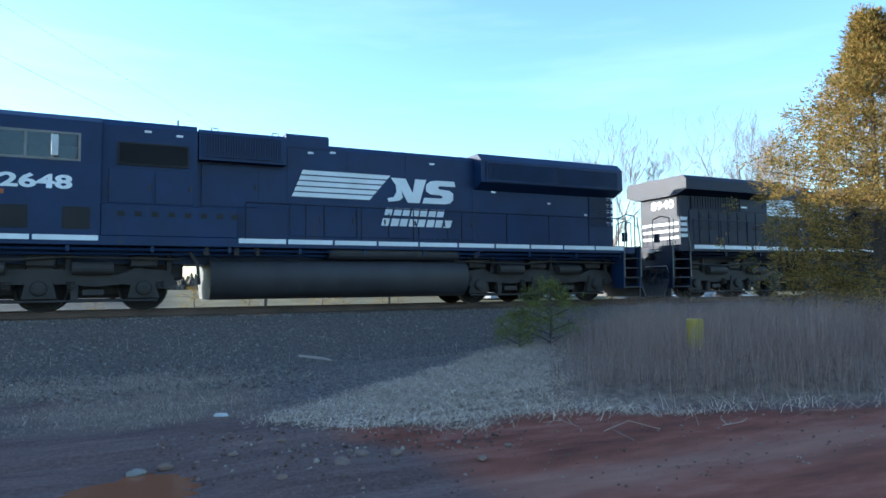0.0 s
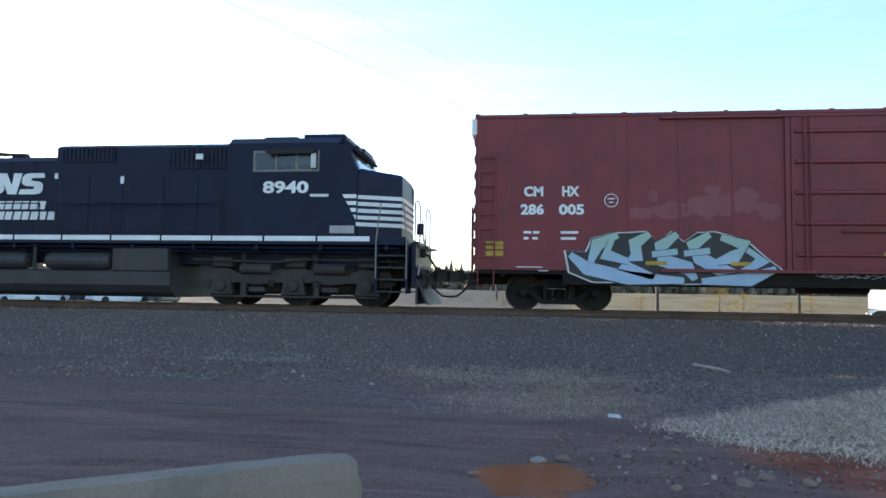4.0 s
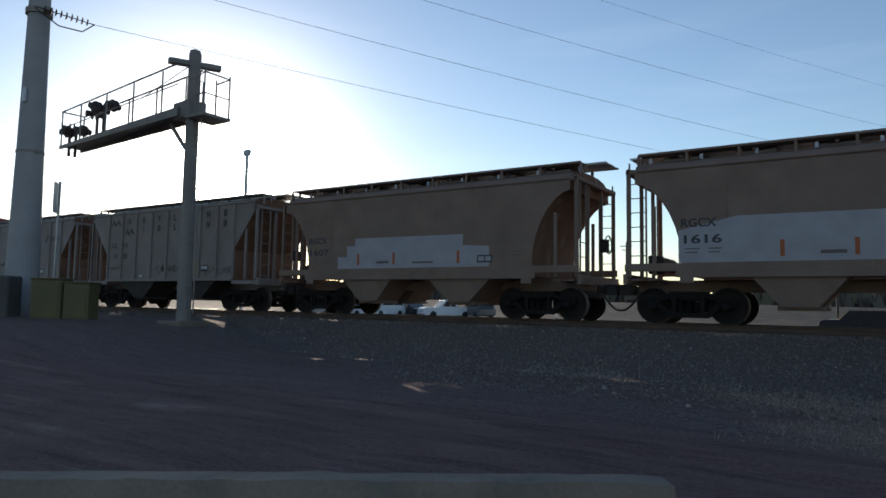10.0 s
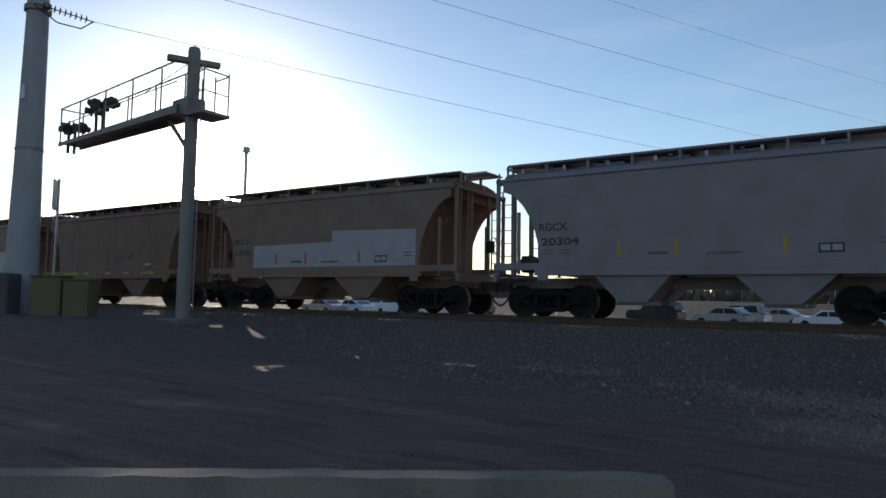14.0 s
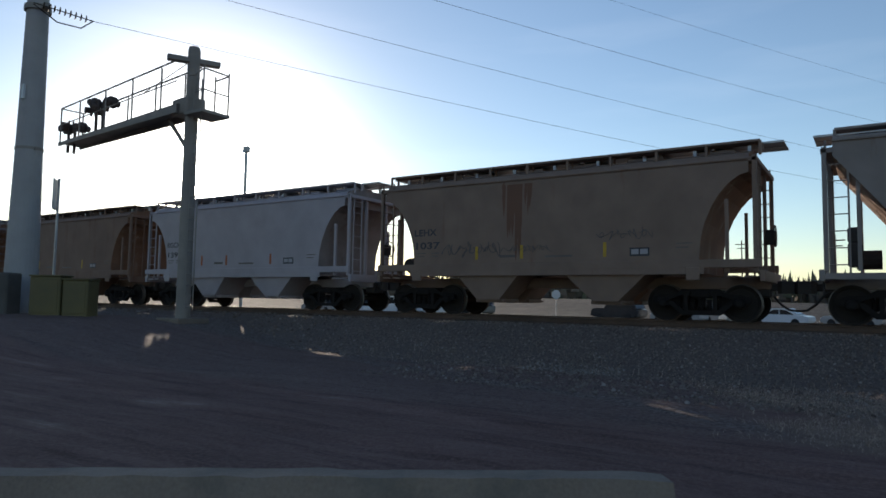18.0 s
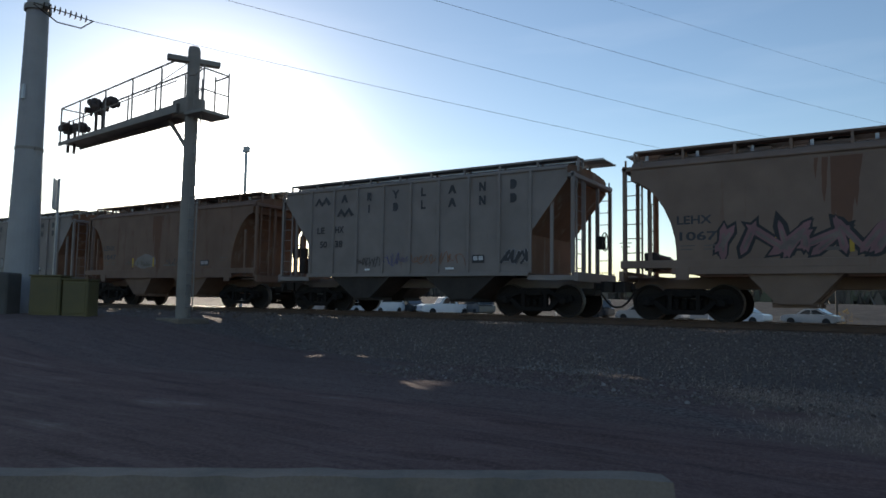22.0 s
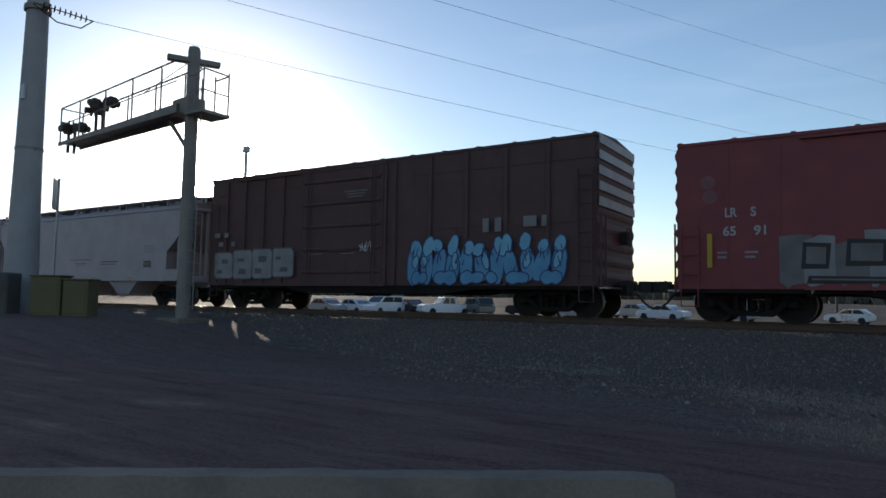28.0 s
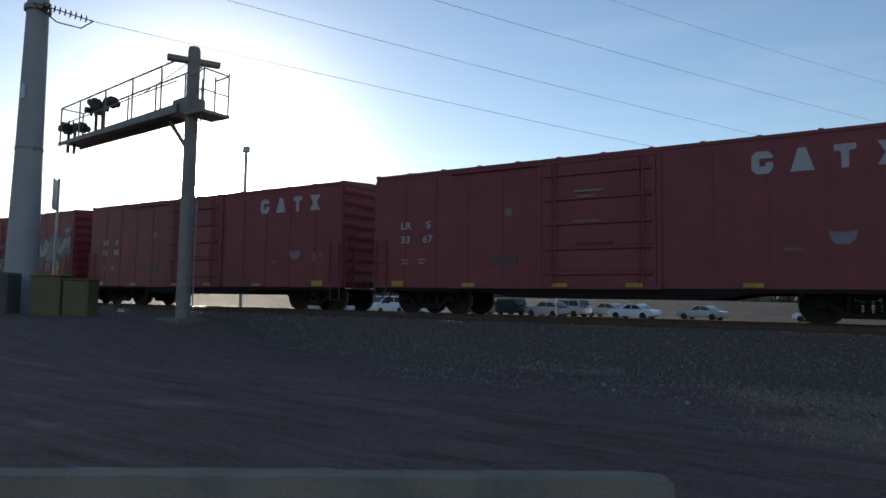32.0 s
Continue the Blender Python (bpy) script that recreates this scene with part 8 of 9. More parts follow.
def cedar(x, y, height, radius, seed, label, mat, tufts=420, per=14, name="cedar_tree", profile=None, puff=0.30, along=11):
    r = random.Random(seed)
    z0 = ground_z(x, y) - 0.05
    t = thing(name, label, "tree", m=pose(x, y, z0))
    bm = BM()
    tube(bm, (0, 0, 0), (0.05, 0.02, height * 0.5), 0.035 * height * 0.55, 8, 0.02 * height * 0.5)
    tube(bm, (0.05, 0.02, height * 0.5), (0.02, 0, height * 0.97), 0.02 * height * 0.5, 6, 0.01)
    V, F = [], []
    for k in range(max(14, tufts // along)):
        u = 0.05 + 0.93 * ((k + r.uniform(0, 1)) / max(14, tufts // along))
        a = k * 2.39996 + r.uniform(-0.4, 0.4)
        lump = 1 + 0.5 * noise.noise((u * 4.0 + seed, math.cos(a) * 1.2, math.sin(a) * 1.2))
        reach = max(0.12 * radius, radius * (1 - u) ** 0.62 * lump * r.uniform(0.75, 1.1))
        if profile:
            reach = max(0.1, float(np.interp(u, *profile)) * (0.55 + 0.45 * lump) * r.uniform(0.72, 1.08))
        base = Vector((0, 0, height * u * 0.94))
        tip = Vector((math.cos(a) * reach, math.sin(a) * reach, height * u + reach * (0.12 if profile else 0.32)))
        out = (tip - base).normalized()
        tube(bm, tuple(base), tuple(base.lerp(tip, 0.9)), 0.006 + 0.012 * reach / max(radius, 0.1), 4, 0.004)
        for q in range(along):
            f = 0.30 + 0.70 * (q + r.uniform(0, 1)) / along
            g = min(0.16 * reach, 0.30) if profile else 0.16 * reach
            c = base.lerp(tip, f) + Vector((r.gauss(0, g), r.gauss(0, g), r.gauss(0, g * 0.7)))
            sprays(V, F, c, out, min(0.40, puff * max(radius, 0.9) / 1.8) * r.uniform(0.7, 1.15), per, r)
    part("trunk", bm, M_BARK, t)
    m = bpy.data.meshes.new("crown")
    m.from_pydata([tuple(v) for v in V], [], F)
    m.materials.append(mat)
    place("crown", m, t)
    return t


M_CEDAR = island("cedar_leaves", [(0.0, (0.07, 0.07, 0.020)), (0.35, (0.20, 0.155, 0.042)), (0.8, (0.36, 0.225, 0.062)), (1.0, (0.48, 0.28, 0.09))], 0.7, 0.45)
M_GREEN = island("cedar_green", [(0.0, (0.05, 0.06, 0.015)), (0.6, (0.13, 0.14, 0.035)), (1.0, (0.22, 0.19, 0.05))], 0.7)
cedar(16.1, 9.75, 7.75, 3.1, 3, "tall yellow-green cedar with bronze winter foliage", M_CEDAR, 2100, 52, profile=((0.0, 0.08, 0.2, 0.32, 0.5, 0.64, 0.72, 0.81, 0.88, 0.96, 1.0), (1.2, 2.3, 2.9, 3.05, 2.6, 1.75, 1.3, 0.65, 0.36, 0.2, 0.08)), puff=0.205, along=12)
cedar(18.4, 10.9, 6.0, 2.0, 4, "bushy cedar with bronze winter foliage", M_CEDAR, 700, 40, puff=0.2)
cedar(7.6, 11.0, 1.3, 0.85, 5, "small green cedar bush at the ballast's foot", M_GREEN, 260, 40, "cedar_bush")
cedar(7.0, 11.2, 0.75, 0.65, 6, "low green cedar bush in the grass", M_GREEN, 160, 34, "cedar_bush")


def bare_tree(x, y, height, seed, label, spread=0.55, levels=5, mat=None, name="bare_tree", z0=None):
    r = random.Random(seed)
    t = thing(name, label, "tree", m=pose(x, y, (ground_z(x, y) if z0 is None else z0) - 0.1))
    V, F = [], []

    def limb(a, b, r0, r1):
        d = (b - a)
        if d.length < 1e-4:
            return
        r0, r1 = max(r0, 0.007), max(r1, 0.005)
        s1 = d.orthogonal().normalized()
        s2 = d.cross(s1).normalized()
        n = 5 if r0 > 0.06 else 3
        i = len(V)
        for p, rr in ((a, r0), (b, r1)):
            for k in range(n):
                q = 2 * math.pi * k / n
                V.append(tuple(p + (s1 * math.cos(q) + s2 * math.sin(q)) * rr))
        for k in range(n):
            F.append((i + k, i + (k + 1) % n, i + n + (k + 1) % n, i + n + k))

    def grow(p, d, L, rad, lev):
        q = p + d * L * 0.55
        e = q + (d + Vector((r.gauss(0, 0.10), r.gauss(0, 0.10), 0.04))).normalized() * L * 0.45
        limb(p, q, rad, rad * 0.82)
        limb(q, e, rad * 0.82, rad * 0.62)
        if lev <= 0:
            return
        n = 3
        for k in range(n):
            dd = (d + Vector((r.gauss(0, spread), r.gauss(0, spread), r.gauss(0.18, 0.3)))).normalized()
            grow(e if k < 2 else q, dd, L * r.uniform(0.58, 0.80), rad * r.uniform(0.45, 0.62), lev - 1)

    tip = height * 0.30
    limb(Vector((0, 0, 0)), Vector((0, 0, tip)), height * 0.016, height * 0.012)
    trunk_v, trunk_f = list(V), list(F)
    V.clear()
    F.clear()
    for k in range(4):
        a = k * 1.6 + r.uniform(0, 1)
        grow(Vector((0, 0, tip)), Vector((0.45 * math.cos(a), 0.45 * math.sin(a), 1)).normalized(), height * 0.25, height * 0.0075, levels)
    for nm, vv, ff, mm in (("trunk", trunk_v, trunk_f, M_BARK), ("crown", V, F, mat or M_TWIG)):
        m = bpy.data.meshes.new(nm)
        m.from_pydata(vv, [], ff)
        m.materials.append(mm)
        place(nm, m, t)
    return t


bare_tree(39.8, 48.0, 15.4, 1, "tall leafless winter tree with fine branches", 0.42, 6)
bare_tree(47.5, 38.4, 13.0, 2, "leafless winter tree with a broad crown", 0.42, 6)
bare_tree(51.2, 43.8, 18.0, 4, "leafless winter tree with a broad crown", 0.55, 6)
bare_tree(60.0, 47.0, 17.0, 5, "leafless winter tree with a rounded crown")
bare_tree(73.0, 72.0, 17.0, 6, "leafless winter tree with fine branches")
M_PINE = island("pine_needles", [(0.0, (0.018, 0.03, 0.012)), (0.7, (0.04, 0.06, 0.022)), (1.0, (0.07, 0.085, 0.03))], 0.8)
cedar(49.0, 52.0, 15.0, 3.2, 9, "dark green pine beyond the track", M_PINE, 420, 20, "pine_tree")
cedar(28.5, 34.0, 2.0, 1.3, 31, "round golden shrub in the field", M_CEDAR, 70, 10, "shrub")
for k, (x, y, h) in enumerate(((4.0, 44, 2.2), (7.5, 45, 1.7), (12.4, 45, 2.8), (14.2, 46, 2.0), (17.5, 47, 1.6), (-2.0, 62, 1.5), (24, 60, 2.0))):
    cedar(x, y, h, h * 0.6, 40 + k, "round golden shrub in the dry field", M_CEDAR, 130, 18, "shrub")


def far_woods():
    """A distant band of leafless trees along the skyline."""
    r = random.Random(77)
    V, F = [], []
    for k in range(2600):
        a = radians(r.uniform(-75, 85))
        d = r.uniform(230, 420)
        x, y = -math.sin(a) * d, math.cos(a) * d
        h = r.uniform(5, 10.5) * (1.0 + 0.5 * noise.noise((a * 6, 0, 0)))
        for _ in range(12):
            px_, py_ = x + r.gauss(0, 2.2), y + r.gauss(0, 2.2)
            w, b = r.uniform(0.6, 2.0), r.uniform(0, h * 0.6)
            i = len(V)
            q = r.uniform(0, 3.14)
            cx, cy = math.cos(q) * w, math.sin(q) * w
            V += [(px_ - cx, py_ - cy, b - 1.5), (px_ + cx, py_ + cy, b - 1.5), (px_ + r.gauss(0, 0.8), py_ + r.gauss(0, 0.8), min(h, b + h * 0.55))]
            F.append((i, i + 1, i + 2))
    m = bpy.data.meshes.new("far_woods")
    m.from_pydata(V, [], F)
    m.materials.append(island("winter_woods", [(0, (0.09, 0.075, 0.062)), (0.6, (0.17, 0.14, 0.115)), (1.0, (0.09, 0.10, 0.06))]))
    tagged(new("far_woods", m), "distant leafless woods along the skyline", "woods", kind="stuff")


far_woods()
# ---- things by the road: barrier, litter, marker ----
M_MARK = material("marker_yellow", (0.42, 0.30, 0.02), (0.26, 0.19, 0.02), rough=0.5, bump=0.0)
bar = thing("concrete_barrier", "weathered grey concrete barrier beside the muddy track", "barrier", m=pose(-0.715, 2.775, -1.085, 0, 0, 35.0))
prof = [(-0.30, 0), (-0.30, 0.08), (-0.14, 0.30), (-0.095, 0.78), (-0.065, 0.85), (0.065, 0.85), (0.095, 0.78), (0.14, 0.30), (0.30, 0.08), (0.30, 0)]
bm = BM()
rings = []
rb = random.Random(8)
n = 26
for k in range(n + 1):
    x = -3.0 + 3.0 * k / n
    end = 0.03 if k in (0, n) else 0.0
    rings.append([(x, u * (1 - end) + rb.uniform(-0.004, 0.004), w - end * 0.4 * (w > 0.5) + rb.uniform(-0.005, 0.005) * (w > 0.1)) for u, w in prof])
loft(bm, rings)
part("barrier_body", bm, M_CONC, bar)
part("end_key", box(BM(), -0.01, 0.035, -0.05, 0.05, 0.12, 0.76, 0.012), M_CONC, bar)
part("end_key", box(BM(), -3.035, -2.99, -0.05, 0.05, 0.12, 0.76, 0.012), M_CONC, bar)


def rock(name, x, y, sx, sy, sz, mat, label, seed, sink=0.3):
    r = random.Random(seed)
    bm = BM()
    bmesh.ops.create_icosphere(bm, subdivisions=2, radius=1)
    for v in bm.verts:
        k = 1 + 0.22 * noise.noise(v.co * 1.7 + Vector((seed, 0, 0)))
        v.co = Vector((v.co.x * sx * k, v.co.y * sy * k, v.co.z * sz * k))
    ob = part(name, bm, mat, None, "", pose(x, y, ground_z(x, y) + sz * (1 - 2 * sink), 0, 0, r.uniform(0, 180)))
    return tagged(ob, label, "rock")


M_ROCK = material("pale_rock", (0.25, 0.225, 0.21), (0.16, 0.145, 0.135), rough=0.85, scale=20, bump=0.3)
M_BROWNROCK = material("brown_rock", (0.22, 0.15, 0.12), (0.14, 0.09, 0.07), rough=0.9, scale=20, bump=0.3)
rock("rock", 0.13, 6.30, 0.085, 0.05, 0.04, M_ROCK, "flat pale rock at the puddle's edge", 1)
rock("rock", 0.36, 6.32, 0.07, 0.05, 0.035, M_BROWNROCK, "small brown rock near the puddle", 2)
for k, (x, y, s_) in enumerate(((1.98, 5.87, 0.09), (1.72, 5.62, 0.10), (2.25, 5.72, 0.07), (1.15, 5.35, 0.06), (0.95, 6.5, 0.05), (1.45, 6.75, 0.05), (2.8, 5.1, 0.06), (3.3, 5.5, 0.05))):
    rock("rock", x, y, s_, s_ * 0.7, s_ * 0.45, M_BROWNROCK, "brown flat stone beside the muddy track", 10 + k)
bm = BM()
pts = [(-0.13, -0.04), (-0.05, 0.06), (0.03, 0.03), (0.10, 0.07), (0.14, -0.02), (0.06, -0.05), (-0.02, -0.03)]
loft(bm, [[(x, y, 0.0) for x, y in pts], [(x * 0.95, y * 0.9, 0.035 + 0.02 * math.sin(x * 40)) for x, y in pts], [(x * 0.7, y * 0.6, 0.06) for x, y in pts]])
tagged(part("litter", bm, material("crumpled_white", (0.55, 0.55, 0.57), (0.40, 0.41, 0.44), rough=0.6, bump=0.3), None, "", pose(1.09, 8.40, ground_z(1.09, 8.4), 0, 0, -20) @ Matrix.Diagonal((0.62, 0.62, 0.6, 1))), "crumpled white scrap lying in the dry grass", "litter")
bm = BM()
tube(bm, (-0.45, 0, 0.02), (0.1, 0.02, 0.03), 0.035, 6, 0.03)
tube(bm, (0.1, 0.02, 0.03), (0.42, -0.05, 0.0), 0.03, 6, 0.018)
tagged(part("broken_stick", bm, M_TWIG, None, "", pose(3.75, 13.9, bed_z(3.75, 13.9) + 0.02, 0, 6, -38)), "broken weathered branch lying on the ballast", "branch")
mk = thing("marker_post", "yellow plastic utility marker in the dead weeds", "marker post", m=pose(8.2, 7.9, ground_z(8.2, 7.9) - 0.05, 0, 2, 0))
MZ = -ground_z(8.2, 7.9) + 0.05
part("post", box(BM(), -0.04, 0.04, -0.012, 0.012, 0, MZ - 0.45), M_STEEL, mk)
part("marker_tube", lathe(BM(), [(MZ - 0.55, 0.12), (MZ - 0.55, 0.13), (MZ - 0.10, 0.13), (MZ - 0.08, 0.11), (MZ - 0.08, 0.0)], "z", 14), M_MARK, mk)

# ---- road crossing: cantilever signal, pole, sign, blocks ----
sig = thing("cantilever_signal", "grey steel crossing signal with a railed walkway arm", "crossing signal", m=pose(-19.27, 14.0, ground_z(-19.27, 14.0)))
zb = -ground_z(-19.27, 14.0)
part("mast", lathe(BM(), [(0, 0.36), (0.04, 0.36), (0.05, 0.235), (zb + 8.75, 0.205), (zb + 8.87, 0.17), (zb + 8.92, 0.05)], "z", 18), M_SIG, sig)
part("foundation", box(BM(), -0.6, 0.6, -0.6, 0.6, -0.6, 0.12, 0.03), M_CONC, sig)
arm = part("walkway_arm", box(BM(), -9.9, -0.2, -0.42, 0.42, 6.82, 6.88), M_SIG, sig, "", pose(0, 0, zb, 0, 0, -6.5))
for y in (-0.43, 0.43):
    place("arm_beam", shared("arm_beam", lambda: prism(BM(), [(-9.9, 6.86), (-9.9, 6.72), (-0.2, 6.56), (-0.2, 6.86)], -0.03, 0.03), M_SIG), arm, pose(0, y, 0))
place("arm_brace", mesh("arm_brace", tube(BM(), (-1.5, 0, 6.6), (-0.1, 0, 5.3), 0.07, 8), M_SIG), arm)
place("arm_bracket", mesh("arm_bracket", box(BM(), -0.7, 0.28, -0.34, 0.34, 6.52, 7.08, 0.03), M_SIG), arm)
for y, z in ((-0.44, 8.32), (0.44, 8.30), (-0.44, 7.6)):
    place("guard_rail", mesh("guard_rail", pipe(BM(), [(-9.8, y, z), (-0.25, y, z + 0.06)], 0.034 if z > 8 else 0.022, 6), M_SIG), arm)
place("guard_rail", mesh("guard_rail", pipe(BM(), [(-9.8, -0.44, 8.32), (-9.8, 0.44, 8.32)], 0.034, 6), M_SIG), arm)
for x in (-9.75, -7.9, -5.6, -3.4, -1.3):
    for y in (-0.44, 0.44):
        place("rail_post", shared("signal_rail_post", lambda: tube(BM(), (0, 0, 0), (0, 0, 1.46), 0.034, 6), M_SIG), arm, pose(x, y, 6.85))
part("mast_crossarm", box(BM(), -0.85, 0.85, -0.14, 0.14, zb + 8.3, zb + 8.48, 0.02, Matrix.Rotation(radians(62), 4, "Z")), M_SIG, sig)
part("stay_rod", tube(BM(), (-0.2, 0, zb + 8.42), (-3.6, 0.4, zb + 7.9), 0.016, 5), M_SIG, sig)
plat = part("rear_platform", box(BM(), 0.2, 1.15, -0.45, 0.65, zb + 6.40, zb + 6.50), M_SIG, sig)
bm = BM()
for x, y in ((1.1, -0.4), (1.1, 0.6), (0.4, 0.6), (0.65, -0.4)):
    tube(bm, (x, y, zb + 6.5), (x, y, zb + 7.95), 0.03, 6)
pipe(bm, [(0.25, -0.4, zb + 7.75), (0.65, -0.4, zb + 7.7), (1.1, -0.4, zb + 7.85), (1.1, 0.6, zb + 7.85), (0.4, 0.6, zb + 7.8)], 0.028, 6)
pipe(bm, [(0.65, -0.4, zb + 7.1), (1.1, -0.4, zb + 7.15), (1.1, 0.6, zb + 7.15)], 0.022, 6)
place("platform_rail", mesh("platform_rail", bm, M_SIG), plat)
bm = BM()
for dx in (-0.2, 0.2):
    tube(bm, (0.55 + dx, -0.2, 0.4), (0.55 + dx, -0.2, zb + 7.6), 0.022, 5)
for k in range(22):
    tube(bm, (0.35, -0.2, 0.5 + k * 0.36), (0.75, -0.2, 0.5 + k * 0.36), 0.014, 4)
part("mast_ladder", bm, M_SIG, sig)


M_SIGDARK = material("signal_dark", (0.085, 0.07, 0.065), (0.05, 0.04, 0.04), rough=0.7, bump=0.0)


def flasher():
    """A pair of hooded crossing lamps on a crossbar, with round black targets."""
    bm = BM()
    tube(bm, (0, 0, -1.1), (0, 0, 0.1), 0.06, 8)
    tube(bm, (0, -0.55, 0), (0, 0.55, 0), 0.035, 8)
    for y in (-0.42, 0.42):
        for s_ in (-1, 1):
            lathe(bm, [(s_ * 0.06, 0.02), (s_ * 0.07, 0.24), (s_ * 0.09, 0.24), (s_ * 0.10, 0.12), (s_ * 0.32, 0.13), (s_ * 0.34, 0.11)], "x", 16, (0, y, 0))
    return bm


for x, y, z, yaw in ((-9.95, 1.12, 7.62, 72), (-9.35, 1.07, 7.5, 100), (-7.35, 0.84, 8.0, 75), (-6.75, 0.78, 8.15, 105)):
    place("flasher", shared("flasher", flasher, M_SIGDARK), sig, pose(x, y, zb + z, 0, 0, yaw), "black hooded warning lamps")

pole = thing("transmission_pole", "tall tapered grey steel transmission pole", "pole", m=pose(-25.75, 11.95, ground_z(-25.75, 11.95) - 0.2))
zp = 0.2 - ground_z(-25.75, 11.95)
part("shaft", lathe(BM(), [(0, 0.57), (zp + 1, 0.545), (zp + 5.6, 0.445), (zp + 11, 0.365), (zp + 17, 0.28), (zp + 17.05, 0.0)], "z", 24), material("pole_paint", (0.30, 0.30, 0.31), (0.24, 0.24, 0.25), rough=0.7, bump=0.02, rust=(0.34, 0.33, 0.33), rust_at=0.6, streak=1), pole)
bm = lathe(BM(), [(zp + 5.6, 0.44), (zp + 5.6, 0.465), (zp + 5.70, 0.465), (zp + 5.70, 0.44)], "z", 20)
for s_ in (-1, 1):
    box(bm, s_ * 0.46 - 0.08, s_ * 0.46 + 0.08, -0.05, 0.05, zp + 5.58, zp + 5.70, 0.01)
part("collar", bm, M_SIG, pole)
part("hand_hole_cover", box(BM(), 0.10, 0.26, -0.46, -0.36, zp + 7.4, zp + 7.95, 0.02), M_STEEL, pole)
for z in (10.9, 13.6, 15.6):
    bm = lathe(BM(), [(zp + z - 0.1, 0.45), (zp + z + 0.1, 0.45)], "z", 18)
    box(bm, 0.2, 0.75, -0.12, 0.12, zp + z - 0.08, zp + z + 0.08, 0.01)
    part("wire_bracket", bm, M_SIG, pole)


WIRES = [
    (Vector((-24.11, 13.12, 10.53)), Vector((80.55, 229.19, 23.51)), 5.3, 0.0095),
    (Vector((-25.14, 11.88, 12.92)), Vector((80.62, 229.0, 26.04)), 5.3, 0.0095),
    (Vector((-25.07, 11.7, 15.4)), Vector((80.8, 228.53, 32.62)), 5.6, 0.0095),
    (Vector((-25.0, 11.52, 17.98)), Vector((80.91, 228.26, 36.41)), 5.0, 0.007),
]


def strung(name, a, b, sag, r, label, n=40):
    bm = BM()
    a, b = Vector(a), Vector(b)
    pts = []
    for k in range(n + 1):
        u = (k / n) ** 1.6
        p = a.lerp(b, u)
        p.z -= 4 * sag * u * (1 - u)
        pts.append(tuple(p))
    pipe(bm, pts, r, 5)
    return tagged(part(name, bm, M_WIRE, None), label, "wire", "overhead wires")


def insulators(bm, a, d, count):
    for k in range(count):
        p = Vector(a) + Vector(d) * (0.3 + k * 0.17)
        tube(bm, tuple(p), tuple(p + Vector(d) * 0.05), 0.15, 12, 0.09)
    tube(bm, a, tuple(Vector(a) + Vector(d) * (0.4 + count * 0.17)), 0.02, 5)


bm = BM()
dirw = (WIRES[0][1] - WIRES[0][0]).normalized()
start = WIRES[0][0] - dirw * 1.9 + Vector((0, 0, 0.35))
dd = (WIRES[0][0] - start).normalized()
insulators(bm, tuple(start), tuple(dd), 9)
pipe(bm, [tuple(start + Vector((0, 0, -0.05))), tuple(start.lerp(WIRES[0][0], 0.4) + Vector((0, 0, -0.45))), tuple(start.lerp(WIRES[0][0], 0.8) + Vector((0, 0, -0.4))), tuple(WIRES[0][0])], 0.025, 5)
part("strain_insulator", bm, M_GEAR, pole, "string of dark strain insulators", pole.matrix_basis.inverted())
for k, (a, b, sag, rw) in enumerate(WIRES):
    strung("overhead_wire", a, b, sag, rw, "dark overhead power wire sagging from the pole")

sg = thing("road_sign", "road sign seen edge-on, on a thin post", "road sign", m=pose(-25.6, 13.0, ground_z(-25.6, 13)))
part("post", box(BM(), -0.035, 0.035, -0.035, 0.035, 0, 5.0, 0.005), M_STEEL, sg)
part("sign_panel", box(BM(), -0.45, 0.45, -0.10, -0.06, 3.8, 4.95, 0.02, Matrix.Rotation(radians(-40), 4, "Z")), M_STEEL, sg)
fp = thing("signal_post", "slim grey post beyond the track", "post", m=pose(-31.4, 26.7, ground_z(-31.4, 26.7)))
part("pole", tube(BM(), (0, 0, 0), (0, 0, 9.5), 0.10, 8), M_STEEL, fp)
part("post_cap", box(BM(), -0.2, 0.2, -0.14, 0.14, 9.3, 9.65, 0.02), M_STEEL, fp)

M_BLOCK = material("dark_block", (0.10, 0.095, 0.09), (0.06, 0.058, 0.055), rough=0.9, bump=0.2)
M_OLIVE = material("olive_box", (0.12, 0.10, 0.04), (0.08, 0.07, 0.035), rough=0.6, bump=0.03)
for k in range(4):
    x, y = -24.9 - k * 1.62, 10.55 - k * 1.05
    b_ = thing("concrete_block", "dark weathered concrete block by the crossing", "block", "row of blocks", m=pose(x, y, ground_z(x, y) - 0.05, 0, 0, 33))
    part("block_body", box(BM(), -0.88, 0.88, -0.4, 0.4, 0, 1.42, 0.05), M_BLOCK, b_)
    part("lifting_loop", pipe(BM(), [(-0.15, 0, 1.4), (-0.1, 0, 1.5), (0.1, 0, 1.5), (0.15, 0, 1.4)], 0.015, 5), M_RAIL, b_)
